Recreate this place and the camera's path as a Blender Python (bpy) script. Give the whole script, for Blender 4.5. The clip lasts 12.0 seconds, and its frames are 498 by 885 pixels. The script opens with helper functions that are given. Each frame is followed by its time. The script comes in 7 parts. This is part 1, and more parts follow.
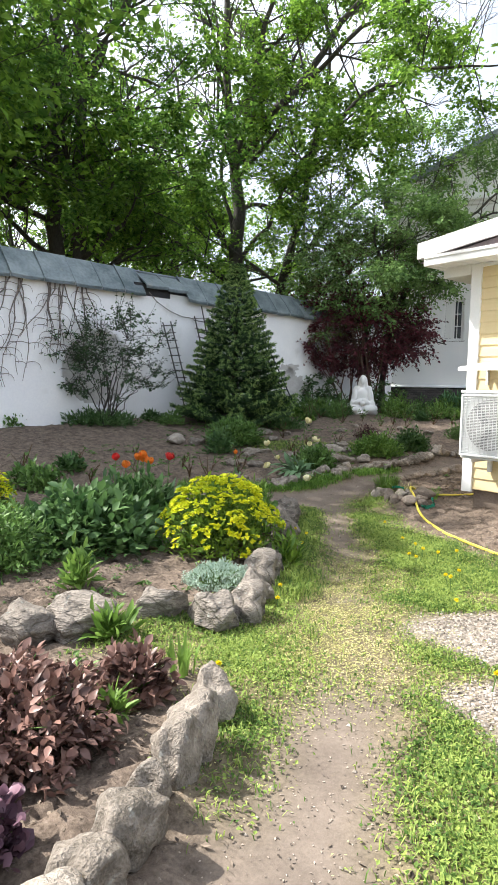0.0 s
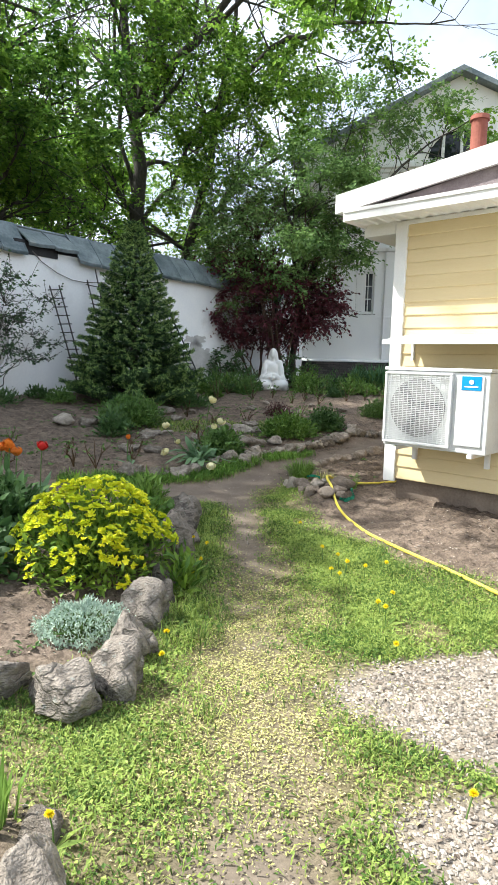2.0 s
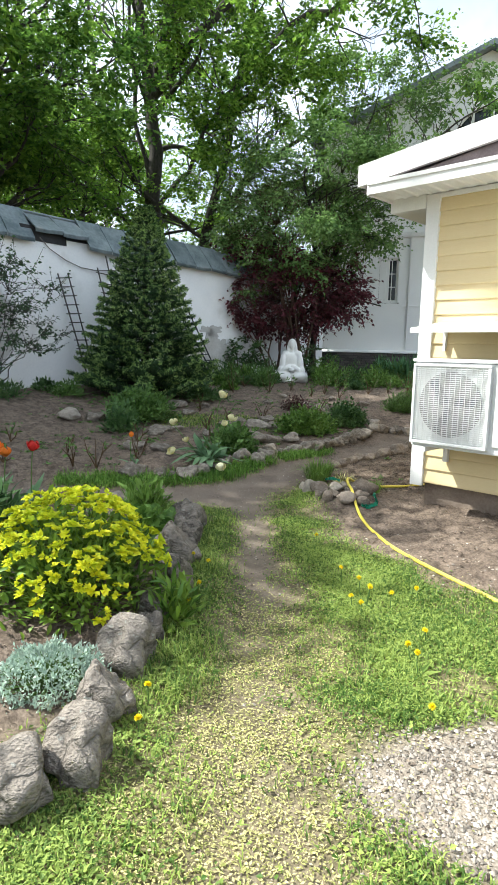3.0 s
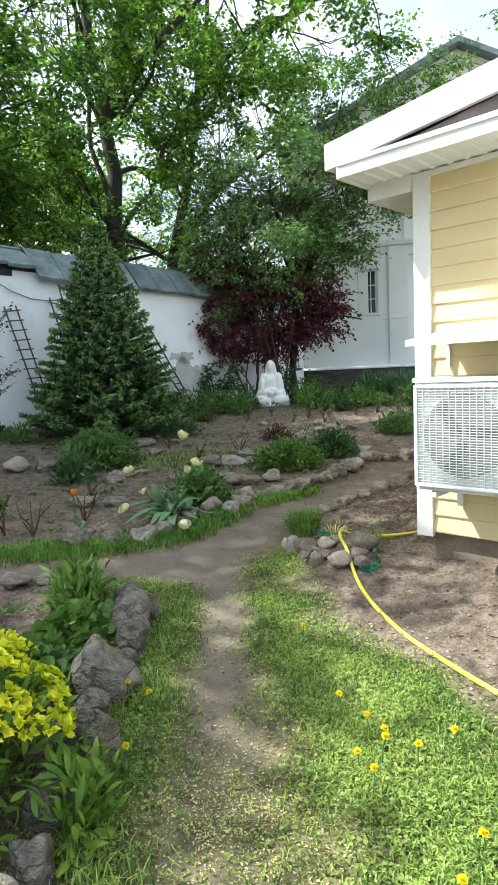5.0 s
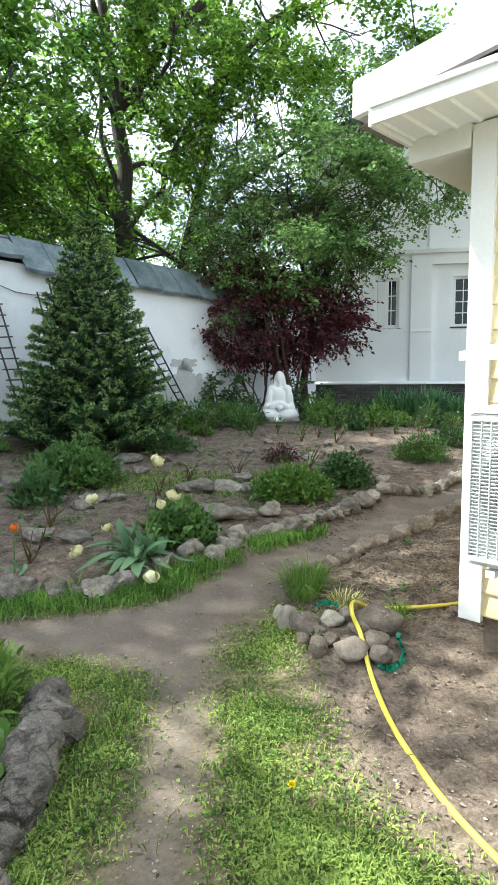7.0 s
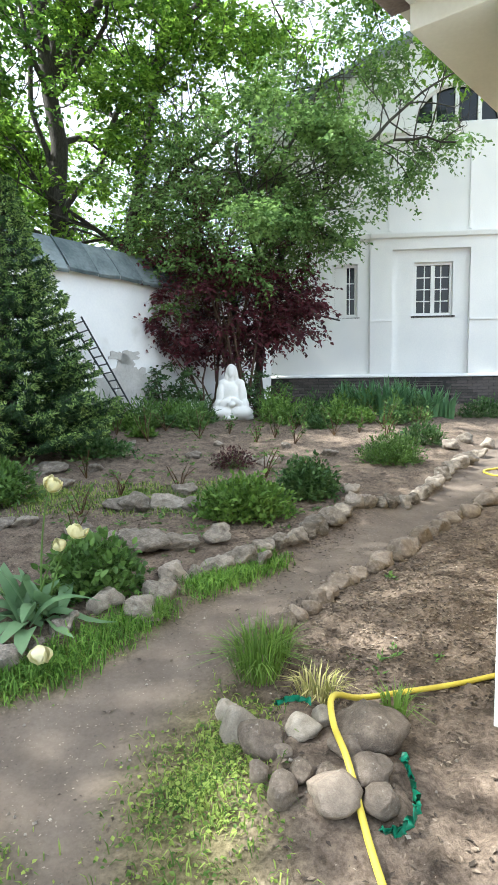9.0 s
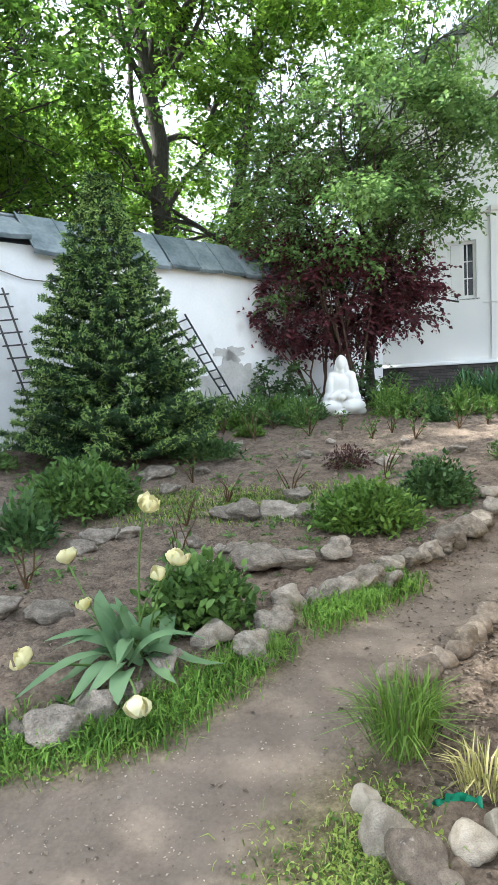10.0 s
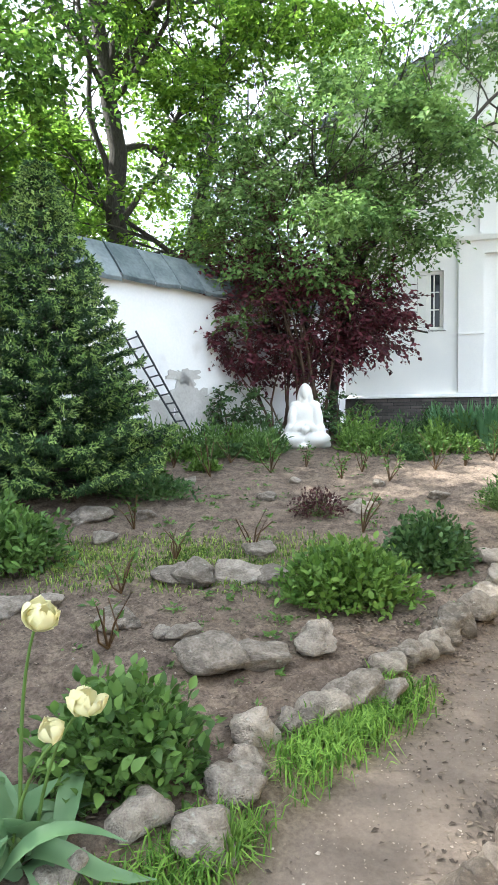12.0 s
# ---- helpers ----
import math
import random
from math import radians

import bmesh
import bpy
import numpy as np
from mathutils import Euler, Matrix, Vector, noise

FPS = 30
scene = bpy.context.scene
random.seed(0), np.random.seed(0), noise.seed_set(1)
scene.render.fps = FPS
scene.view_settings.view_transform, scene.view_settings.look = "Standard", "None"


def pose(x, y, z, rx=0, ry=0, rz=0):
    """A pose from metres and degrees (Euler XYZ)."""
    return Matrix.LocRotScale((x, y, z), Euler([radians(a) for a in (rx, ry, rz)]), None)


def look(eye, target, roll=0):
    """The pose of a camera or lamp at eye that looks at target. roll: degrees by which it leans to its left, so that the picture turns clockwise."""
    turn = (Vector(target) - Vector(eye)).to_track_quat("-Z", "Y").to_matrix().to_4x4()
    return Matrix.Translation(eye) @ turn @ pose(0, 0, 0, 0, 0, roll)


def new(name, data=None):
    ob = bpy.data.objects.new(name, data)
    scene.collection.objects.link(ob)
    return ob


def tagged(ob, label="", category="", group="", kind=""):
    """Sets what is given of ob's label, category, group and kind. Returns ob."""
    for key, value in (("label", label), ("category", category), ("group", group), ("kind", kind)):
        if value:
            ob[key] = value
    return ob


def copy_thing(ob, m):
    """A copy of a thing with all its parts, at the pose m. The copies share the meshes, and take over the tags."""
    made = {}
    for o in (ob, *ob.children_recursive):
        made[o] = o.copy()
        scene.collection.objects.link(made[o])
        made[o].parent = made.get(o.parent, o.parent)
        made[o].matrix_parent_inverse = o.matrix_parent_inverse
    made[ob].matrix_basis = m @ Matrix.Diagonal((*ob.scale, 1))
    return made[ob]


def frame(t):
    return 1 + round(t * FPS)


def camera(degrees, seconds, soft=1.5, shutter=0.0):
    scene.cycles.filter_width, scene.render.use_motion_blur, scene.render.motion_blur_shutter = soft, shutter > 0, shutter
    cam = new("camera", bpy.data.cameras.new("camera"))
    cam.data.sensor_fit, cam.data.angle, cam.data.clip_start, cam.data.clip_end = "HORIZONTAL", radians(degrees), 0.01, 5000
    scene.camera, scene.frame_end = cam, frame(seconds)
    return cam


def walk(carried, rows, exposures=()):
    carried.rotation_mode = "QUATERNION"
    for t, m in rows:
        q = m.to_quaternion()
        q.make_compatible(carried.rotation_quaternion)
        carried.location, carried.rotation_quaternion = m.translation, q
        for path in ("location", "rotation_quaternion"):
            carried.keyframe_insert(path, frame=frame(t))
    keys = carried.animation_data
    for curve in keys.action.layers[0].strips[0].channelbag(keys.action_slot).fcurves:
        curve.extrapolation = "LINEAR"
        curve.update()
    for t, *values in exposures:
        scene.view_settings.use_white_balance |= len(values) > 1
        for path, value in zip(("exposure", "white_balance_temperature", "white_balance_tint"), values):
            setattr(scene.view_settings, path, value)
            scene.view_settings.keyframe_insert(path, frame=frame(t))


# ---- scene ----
cam = camera(44.1, 12.0, 1.0)
# seconds, eye, target, roll
PATH = [
    (0, (-1.653, -6.766, 1.082), (-1.858, -4.785, 0.899), 1.0),
    (0.5, (-1.706, -6.569, 1.109), (-1.793, -4.591, 0.826), 2.8),
    (1, (-1.616, -6.305, 1.069), (-1.685, -4.324, 0.805), -0.6),
    (1.5, (-1.536, -6.067, 1.086), (-1.531, -4.1, 0.721), -1.5),
    (2, (-1.586, -5.754, 1.101), (-1.501, -3.773, 0.837), 1.4),
    (2.5, (-1.591, -5.538, 1.129), (-1.519, -3.585, 0.702), 2.4),
    (3, (-1.488, -5.204, 1.103), (-1.47, -3.226, 0.809), 1.3),
    (3.2, (-1.453, -5.155, 1.127), (-1.397, -3.172, 0.876), -0.8),
    (4.8, (-1.314, -4.213, 1.163), (-1.278, -2.225, 0.945), -1.4),
    (5, (-1.282, -4.109, 1.158), (-1.231, -2.122, 0.933), -2.6),
    (5.5, (-1.269, -3.824, 1.172), (-1.136, -1.84, 0.956), -1.3),
    (6, (-1.282, -3.551, 1.189), (-1.152, -1.583, 0.855), -0.2),
    (6.5, (-1.215, -3.262, 1.194), (-1.163, -1.274, 0.982), 0.7),
    (6.7, (-1.177, -3.16, 1.187), (-1.147, -1.171, 0.982), 0.2),
    (8.3, (-1.012, -2.219, 1.173), (-0.971, -0.221, 1.075), -1.9),
    (8.5, (-1.021, -2.103, 1.176), (-0.973, -0.111, 1.002), -2.8),
    (9, (-0.996, -1.86, 1.158), (-0.836, 0.123, 0.949), -0.7),
    (9.5, (-1.072, -1.606, 1.178), (-1.015, 0.376, 0.917), -0.2),
    (10, (-1.037, -1.331, 1.166), (-1.225, 0.648, 0.948), -3.3),
    (10.5, (-1.037, -1.051, 1.134), (-1.189, 0.917, 0.809), -3.7),
    (11, (-1.103, -0.79, 1.174), (-0.995, 1.201, 1.015), -3.2),
    (11.5, (-1.141, -0.593, 1.173), (-1.021, 1.379, 0.859), -2.2),
    (12, (-1.143, -0.382, 1.206), (-1.174, 1.612, 1.06), -1.0),
]
walk(cam, [(t, look(e, g, r)) for t, e, g, r in PATH], [(0, 1.25, 6350, 9), (3, 1.2, 6150, 4), (6.5, 1.5, 6050, 0), (9, 1.88, 6100, 4), (12, 2.25, 6150, 6)])

# ---- daylight ----
SUN_FROM = Vector((-1.0, 0.06, 1.2)).normalized()
world = bpy.data.worlds.new("sky")
scene.world = world
world.use_nodes = True
_n = world.node_tree
_sky = _n.nodes.new("ShaderNodeTexSky")
_sky.sky_type = "NISHITA"
_sky.sun_disc = False
_sky.sun_elevation = radians(50)
_sky.sun_rotation = radians(273)
_sky.dust_density = 6.0
_sky.ozone_density = 0.6
# thin bright cloud over the whole sky
_co = _n.nodes.new("ShaderNodeTexCoord")
_cl = _n.nodes.new("ShaderNodeTexNoise")
_cl.inputs["Scale"].default_value, _cl.inputs["Detail"].default_value = 3.0, 6
_n.links.new(_co.outputs["Generated"], _cl.inputs["Vector"])
_cr = _n.nodes.new("ShaderNodeValToRGB")
_cr.color_ramp.elements[0].position, _cr.color_ramp.elements[0].color = 0.36, (0.25, 0.25, 0.25, 1)
_cr.color_ramp.elements[1].position, _cr.color_ramp.elements[1].color = 0.60, (0.95, 0.95, 0.95, 1)
_n.links.new(_cl.outputs[0], _cr.inputs[0])
_cm = _n.nodes.new("ShaderNodeMix")
_cm.data_type = "RGBA"
_cm.inputs[7].default_value = (4.9, 5.2, 5.6, 1)
_n.links.new(_cr.outputs[0], _cm.inputs[0])
_n.links.new(_sky.outputs[0], _cm.inputs[6])
_n.links.new(_cm.outputs[2], _n.nodes["Background"].inputs[0])
_n.nodes["Background"].inputs[1].default_value = 0.14
_sun = bpy.data.lights.new("sun", "SUN")
_sun.energy, _sun.angle, _sun.color = 4.6, radians(0.6), (1.0, 0.95, 0.87)
sun = new("sun", _sun)
sun.matrix_world = look(SUN_FROM * 30, (0, 0, 0))
tagged(sun, kind="structure")


# ---- materials ----
def material(name, dark, light, scale=8.0, rough=0.8, bump=0.3, fine=60.0, metal=0.0, island=0.0, objectwise=0.0,
             translucent=0.0, spec=0.4, detail=8.0, depth=0.02, bandy=None, blotch=None, crack=0.0):
    """A surface that varies between two colours at a coarse and a fine scale, with relief."""
    m = bpy.data.materials.new(name)
    m.use_nodes = True
    t = m.node_tree
    b = t.nodes["Principled BSDF"]
    b.inputs["Roughness"].default_value = rough
    b.inputs["Metallic"].default_value = metal
    b.inputs["Specular IOR Level"].default_value = spec
    co = t.nodes.new("ShaderNodeTexCoord")
    src = co.outputs["Object"]
    if bandy:
        mp = t.nodes.new("ShaderNodeMapping")
        mp.inputs["Scale"].default_value = bandy
        t.links.new(src, mp.inputs[0])
        src = mp.outputs[0]
    n1 = t.nodes.new("ShaderNodeTexNoise")
    n1.inputs["Scale"].default_value, n1.inputs["Detail"].default_value = scale, detail
    n2 = t.nodes.new("ShaderNodeTexNoise")
    n2.inputs["Scale"].default_value, n2.inputs["Detail"].default_value = fine, 6
    for n in (n1, n2):
        t.links.new(src, n.inputs["Vector"])
    mul = t.nodes.new("ShaderNodeMath")
    mul.operation, mul.inputs[1].default_value = "MULTIPLY_ADD", 0.6
    t.links.new(n2.outputs[0], mul.inputs[0])
    t.links.new(n1.outputs[0], mul.inputs[2])
    fac = mul.outputs[0]
    off = -0.8
    for amount, node, sock in ((island, "ShaderNodeNewGeometry", "Random Per Island"), (objectwise, "ShaderNodeObjectInfo", "Random")):
        if amount:
            g = t.nodes.new(node)
            a = t.nodes.new("ShaderNodeMath")
            a.operation, a.inputs[1].default_value = "MULTIPLY_ADD", amount
            t.links.new(g.outputs[sock], a.inputs[0])
            t.links.new(fac, a.inputs[2])
            fac = a.outputs[0]
            off -= amount / 2
    sh = t.nodes.new("ShaderNodeMath")
    sh.operation, sh.inputs[1].default_value = "ADD", off + 0.5
    t.links.new(fac, sh.inputs[0])
    ramp = t.nodes.new("ShaderNodeValToRGB")
    ramp.color_ramp.elements[0].position, ramp.color_ramp.elements[0].color = 0.22, (*dark, 1)
    ramp.color_ramp.elements[1].position, ramp.color_ramp.elements[1].color = 0.78, (*light, 1)
    t.links.new(sh.outputs[0], ramp.inputs[0])
    colour = ramp.outputs[0]
    if blotch:
        n3 = t.nodes.new("ShaderNodeTexNoise")
        n3.inputs["Scale"].default_value, n3.inputs["Detail"].default_value = blotch[0], 5
        t.links.new(co.outputs["Object"], n3.inputs["Vector"])
        r3 = t.nodes.new("ShaderNodeValToRGB")
        r3.color_ramp.elements[0].position, r3.color_ramp.elements[1].position = blotch[1], blotch[1] + 0.12
        t.links.new(n3.outputs[0], r3.inputs[0])
        mx = t.nodes.new("ShaderNodeMix")
        mx.data_type = "RGBA"
        mx.inputs[7].default_value = (*blotch[2], 1)
        t.links.new(r3.outputs[0], mx.inputs[0])
        t.links.new(colour, mx.inputs[6])
        colour = mx.outputs[2]
    height = mul.outputs[0]
    if crack:
        # thin dark cracks, bent by the coarse grain
        wp = t.nodes.new("ShaderNodeMix")
        wp.data_type = "VECTOR"
        wp.inputs[0].default_value = 0.25
        t.links.new(co.outputs["Object"], wp.inputs[4])
        t.links.new(n1.outputs["Color"], wp.inputs[5])
        vo = t.nodes.new("ShaderNodeTexVoronoi")
        vo.feature = "DISTANCE_TO_EDGE"
        vo.inputs["Scale"].default_value = crack
        t.links.new(wp.outputs[1], vo.inputs["Vector"])
        rc = t.nodes.new("ShaderNodeMapRange")
        rc.inputs["From Max"].default_value, rc.inputs["To Min"].default_value = 0.04, 0.6
        t.links.new(vo.outputs["Distance"], rc.inputs["Value"])
        mc = t.nodes.new("ShaderNodeMix")
        mc.data_type, mc.blend_type = "RGBA", "MULTIPLY"
        mc.inputs[0].default_value = 1.0
        t.links.new(colour, mc.inputs[6])
        t.links.new(rc.outputs["Result"], mc.inputs[7])
        colour = mc.outputs[2]
        hm = t.nodes.new("ShaderNodeMath")
        hm.operation = "MULTIPLY"
        t.links.new(height, hm.inputs[0])
        t.links.new(rc.outputs["Result"], hm.inputs[1])
        height = hm.outputs[0]
    t.links.new(colour, b.inputs["Base Color"])
    if bump:
        bp = t.nodes.new("ShaderNodeBump")
        bp.inputs["Strength"].default_value, bp.inputs["Distance"].default_value = bump, depth
        t.links.new(height, bp.inputs["Height"])
        t.links.new(bp.outputs[0], b.inputs["Normal"])
    if translucent:
        tr = t.nodes.new("ShaderNodeBsdfTranslucent")
        t.links.new(colour, tr.inputs[0])
        mix = t.nodes.new("ShaderNodeMixShader")
        mix.inputs[0].default_value = translucent
        t.links.new(b.outputs[0], mix.inputs[1])
        t.links.new(tr.outputs[0], mix.inputs[2])
        t.links.new(mix.outputs[0], t.nodes["Material Output"].inputs[0])
    return m


def leaf(name, dark, light, translucent=0.35, rough=0.5, island=0.5):
    return material(name, dark, light, scale=1.3, fine=9, rough=rough, bump=0, island=island, translucent=translucent, spec=0.3, detail=3)


M_BARK = material("bark", (0.026, 0.024, 0.021), (0.088, 0.08, 0.07), 14, 0.9, 0.8, 40, bandy=(3, 3, 0.6))
M_TWIG = material("twig", (0.05, 0.03, 0.02), (0.13, 0.08, 0.055), 20, 0.85, 0.2, 80)
M_TREE_LEAF = leaf("linden_leaf", (0.06, 0.14, 0.022), (0.26, 0.43, 0.06), 0.62)
M_TREE_LEAF2 = leaf("maple_leaf", (0.045, 0.115, 0.022), (0.19, 0.34, 0.055), 0.6)
M_APPLE_LEAF = leaf("apple_leaf", (0.06, 0.13, 0.035), (0.24, 0.38, 0.12), 0.45)
M_PLUM_LEAF = leaf("plum_leaf", (0.04, 0.012, 0.018), (0.20, 0.05, 0.07), 0.35)
M_FIR_TIP = leaf("fir_new_growth", (0.13, 0.25, 0.06), (0.40, 0.55, 0.18), 0.25)
M_FIR = leaf("fir_needles", (0.014, 0.04, 0.018), (0.065, 0.13, 0.05), 0.2)
M_PLASTER = material("white_plaster", (0.76, 0.77, 0.80), (0.87, 0.87, 0.88), 1.2, 0.9, 0.25, 25, blotch=(0.9, 0.57, (0.60, 0.59, 0.58)), depth=0.01)
M_NICHE = material("grey_plaster", (0.38, 0.37, 0.355), (0.58, 0.57, 0.56), 3, 0.9, 0.3, 30)
M_RENDER = material("white_render", (0.72, 0.73, 0.74), (0.84, 0.84, 0.83), 0.8, 0.85, 0.1, 40, depth=0.005)
M_ROOF = material("grey_sheet_metal", (0.10, 0.13, 0.145), (0.27, 0.31, 0.33), 2.5, 0.55, 0.15, 18, metal=0.3, objectwise=0.35, bandy=(1, 1, 1), blotch=(3.0, 0.66, (0.33, 0.33, 0.30)))
M_PLINTH = material("dark_brick", (0.05, 0.045, 0.045), (0.13, 0.115, 0.11), 5, 0.85, 0.4, 60, objectwise=0.4)
M_MORTAR = material("mortar", (0.03, 0.03, 0.03), (0.07, 0.07, 0.07), 9, 0.95, 0.3, 60)
M_SIDING = material("yellow_siding", (0.58, 0.46, 0.25), (0.66, 0.54, 0.32), 2.2, 0.55, 0.06, 90, objectwise=0.25, depth=0.004, bandy=(0.3, 1, 4))
M_WHITE = material("white_vinyl", (0.68, 0.68, 0.67), (0.78, 0.78, 0.77), 3, 0.45, 0.03, 60, depth=0.003)
M_GABLE = material("brown_shingle", (0.16, 0.13, 0.135), (0.28, 0.24, 0.245), 9, 0.9, 0.5, 70)
M_FOUNDATION = material("foundation", (0.12, 0.09, 0.07), (0.24, 0.19, 0.15), 6, 0.95, 0.4, 50)
M_CASE = material("appliance_white", (0.54, 0.55, 0.55), (0.66, 0.67, 0.67), 3, 0.4, 0.02, 70, depth=0.003)
M_WELL = material("fan_well_grey", (0.20, 0.20, 0.20), (0.28, 0.28, 0.28), 6, 0.6, 0.05, 40)
M_BARBERRY = leaf("barberry_leaf", (0.035, 0.014, 0.014), (0.10, 0.04, 0.04), 0.2)
M_DARK = material("dark_void", (0.01, 0.01, 0.012), (0.03, 0.03, 0.033), 6, 0.7, 0.1, 40)
M_FAN = material("grey_fan", (0.10, 0.10, 0.105), (0.16, 0.16, 0.165), 6, 0.5, 0.05, 40)
M_BLUE = material("blue_sticker", (0.0, 0.22, 0.55), (0.01, 0.28, 0.62), 6, 0.4, 0, 40)
M_CHIMNEY = material("red_clay_pipe", (0.20, 0.06, 0.04), (0.32, 0.11, 0.08), 6, 0.8, 0.2, 40)
M_STATUE = material("white_stone", (0.74, 0.73, 0.71), (0.86, 0.85, 0.83), 5, 0.7, 0.2, 60, depth=0.008)
M_ROCK = material("field_stone", (0.13, 0.11, 0.09), (0.39, 0.34, 0.29), 5.0, 0.9, 0.9, 26, objectwise=0.45, blotch=(7, 0.63, (0.38, 0.37, 0.33)), depth=0.03)
M_BOULDER = material("brown_boulder", (0.12, 0.095, 0.075), (0.30, 0.245, 0.20), 6.0, 0.85, 0.7, 40, objectwise=0.4, blotch=(11, 0.62, (0.34, 0.31, 0.27)), depth=0.02)
M_STRATA = material("weathered_rock", (0.085, 0.073, 0.063), (0.30, 0.262, 0.225), 4.0, 0.92, 0.9, 24, objectwise=0.25, bandy=(1.0, 1.2, 1.6), blotch=(9, 0.62, (0.33, 0.34, 0.31)), depth=0.04, crack=1.5)
M_ROCK_PALE = material("pale_stone", (0.22, 0.19, 0.155), (0.44, 0.39, 0.33), 4, 0.85, 0.6, 30, objectwise=0.3)
M_HOSE = material("yellow_hose", (0.55, 0.44, 0.05), (0.72, 0.60, 0.10), 6, 0.4, 0.05, 60)
M_GREENTAPE = material("green_plastic", (0.0, 0.13, 0.07), (0.02, 0.26, 0.15), 9, 0.35, 0.1, 60)
M_IRON = material("dark_iron", (0.015, 0.017, 0.02), (0.05, 0.055, 0.06), 12, 0.7, 0.2, 60)
M_WOODGREY = material("grey_wood", (0.05, 0.045, 0.045), (0.13, 0.12, 0.12), 12, 0.9, 0.3, 60)
M_STEM = leaf("stem_green", (0.06, 0.12, 0.03), (0.14, 0.23, 0.06), 0.1)
M_SPURGE = leaf("spurge_leaf", (0.07, 0.15, 0.025), (0.24, 0.36, 0.05), 0.3)
M_SPURGE_Y = leaf("spurge_bract", (0.42, 0.52, 0.02), (0.88, 0.83, 0.04), 0.3)
M_SILVER = leaf("silver_leaf", (0.28, 0.38, 0.31), (0.52, 0.63, 0.52), 0.15)
M_HEUCHERA = leaf("heuchera_leaf", (0.055, 0.03, 0.026), (0.29, 0.17, 0.14), 0.2, 0.35)
M_HEUCHERA_P = leaf("heuchera_purple", (0.06, 0.03, 0.045), (0.24, 0.14, 0.18), 0.2, 0.35)
M_QUINCE = leaf("quince_leaf", (0.015, 0.04, 0.016), (0.065, 0.13, 0.045), 0.15)
M_BLADE = leaf("blade_leaf", (0.09, 0.17, 0.03), (0.24, 0.38, 0.08), 0.35)
M_LEAF_DARK = leaf("border_leaf", (0.035, 0.085, 0.028), (0.12, 0.215, 0.07), 0.3)
M_LEAF_MID = leaf("peony_leaf", (0.055, 0.115, 0.03), (0.16, 0.28, 0.07), 0.3)
M_LEAF_BRIGHT = leaf("spirea_leaf", (0.065, 0.14, 0.025), (0.20, 0.33, 0.07), 0.35)
M_TULIP_LEAF = leaf("tulip_leaf", (0.09, 0.18, 0.085), (0.23, 0.36, 0.19), 0.3, 0.4)
M_IRIS = leaf("iris_leaf", (0.06, 0.15, 0.07), (0.16, 0.31, 0.14), 0.3, 0.4)
M_PETAL_Y = leaf("cream_petal", (0.72, 0.66, 0.30), (0.86, 0.83, 0.60), 0.35)
M_PETAL_R = leaf("red_petal", (0.50, 0.02, 0.02), (0.75, 0.06, 0.05), 0.3)
M_PETAL_O = leaf("orange_petal", (0.65, 0.12, 0.01), (0.85, 0.30, 0.04), 0.3)
M_DANDELION = leaf("dandelion_yellow", (0.85, 0.68, 0.01), (0.90, 0.78, 0.03), 0.2)
M_GRASS = leaf("grass", (0.07, 0.14, 0.025), (0.33, 0.42, 0.10), 0.35, 0.6, 0.9)
M_VERGE = leaf("verge_grass_leaf", (0.07, 0.16, 0.025), (0.22, 0.38, 0.07), 0.35, 0.6, 0.8)
M_STRAW = leaf("straw_grass", (0.25, 0.26, 0.08), (0.60, 0.55, 0.26), 0.25, 0.7, 0.9)
M_LITTER = material("leaf_litter", (0.05, 0.038, 0.03), (0.23, 0.182, 0.14), 3, 0.9, 0, 9, island=0.9)
M_CRUMB = material("soil_crumb", (0.10, 0.08, 0.065), (0.36, 0.30, 0.25), 3, 0.9, 0, 9, island=0.9)
M_PEBBLE = material("pebble", (0.15, 0.13, 0.11), (0.44, 0.39, 0.335), 6, 0.85, 0.2, 40, island=0.7)
M_ROSE = leaf("rose_stem", (0.05, 0.03, 0.015), (0.12, 0.07, 0.03), 0.05)
M_VINE = material("dry_vine", (0.10, 0.085, 0.08), (0.22, 0.19, 0.18), 15, 0.9, 0.1, 60)


def glass(name, tint):
    m = bpy.data.materials.new(name)
    m.use_nodes = True
    b = m.node_tree.nodes["Principled BSDF"]
    b.inputs["Base Color"].default_value = (*tint, 1)
    b.inputs["Roughness"].default_value = 0.04
    b.inputs["Specular IOR Level"].default_value = 0.35
    return m


M_GLASS = glass("window_glass", (0.012, 0.016, 0.02))


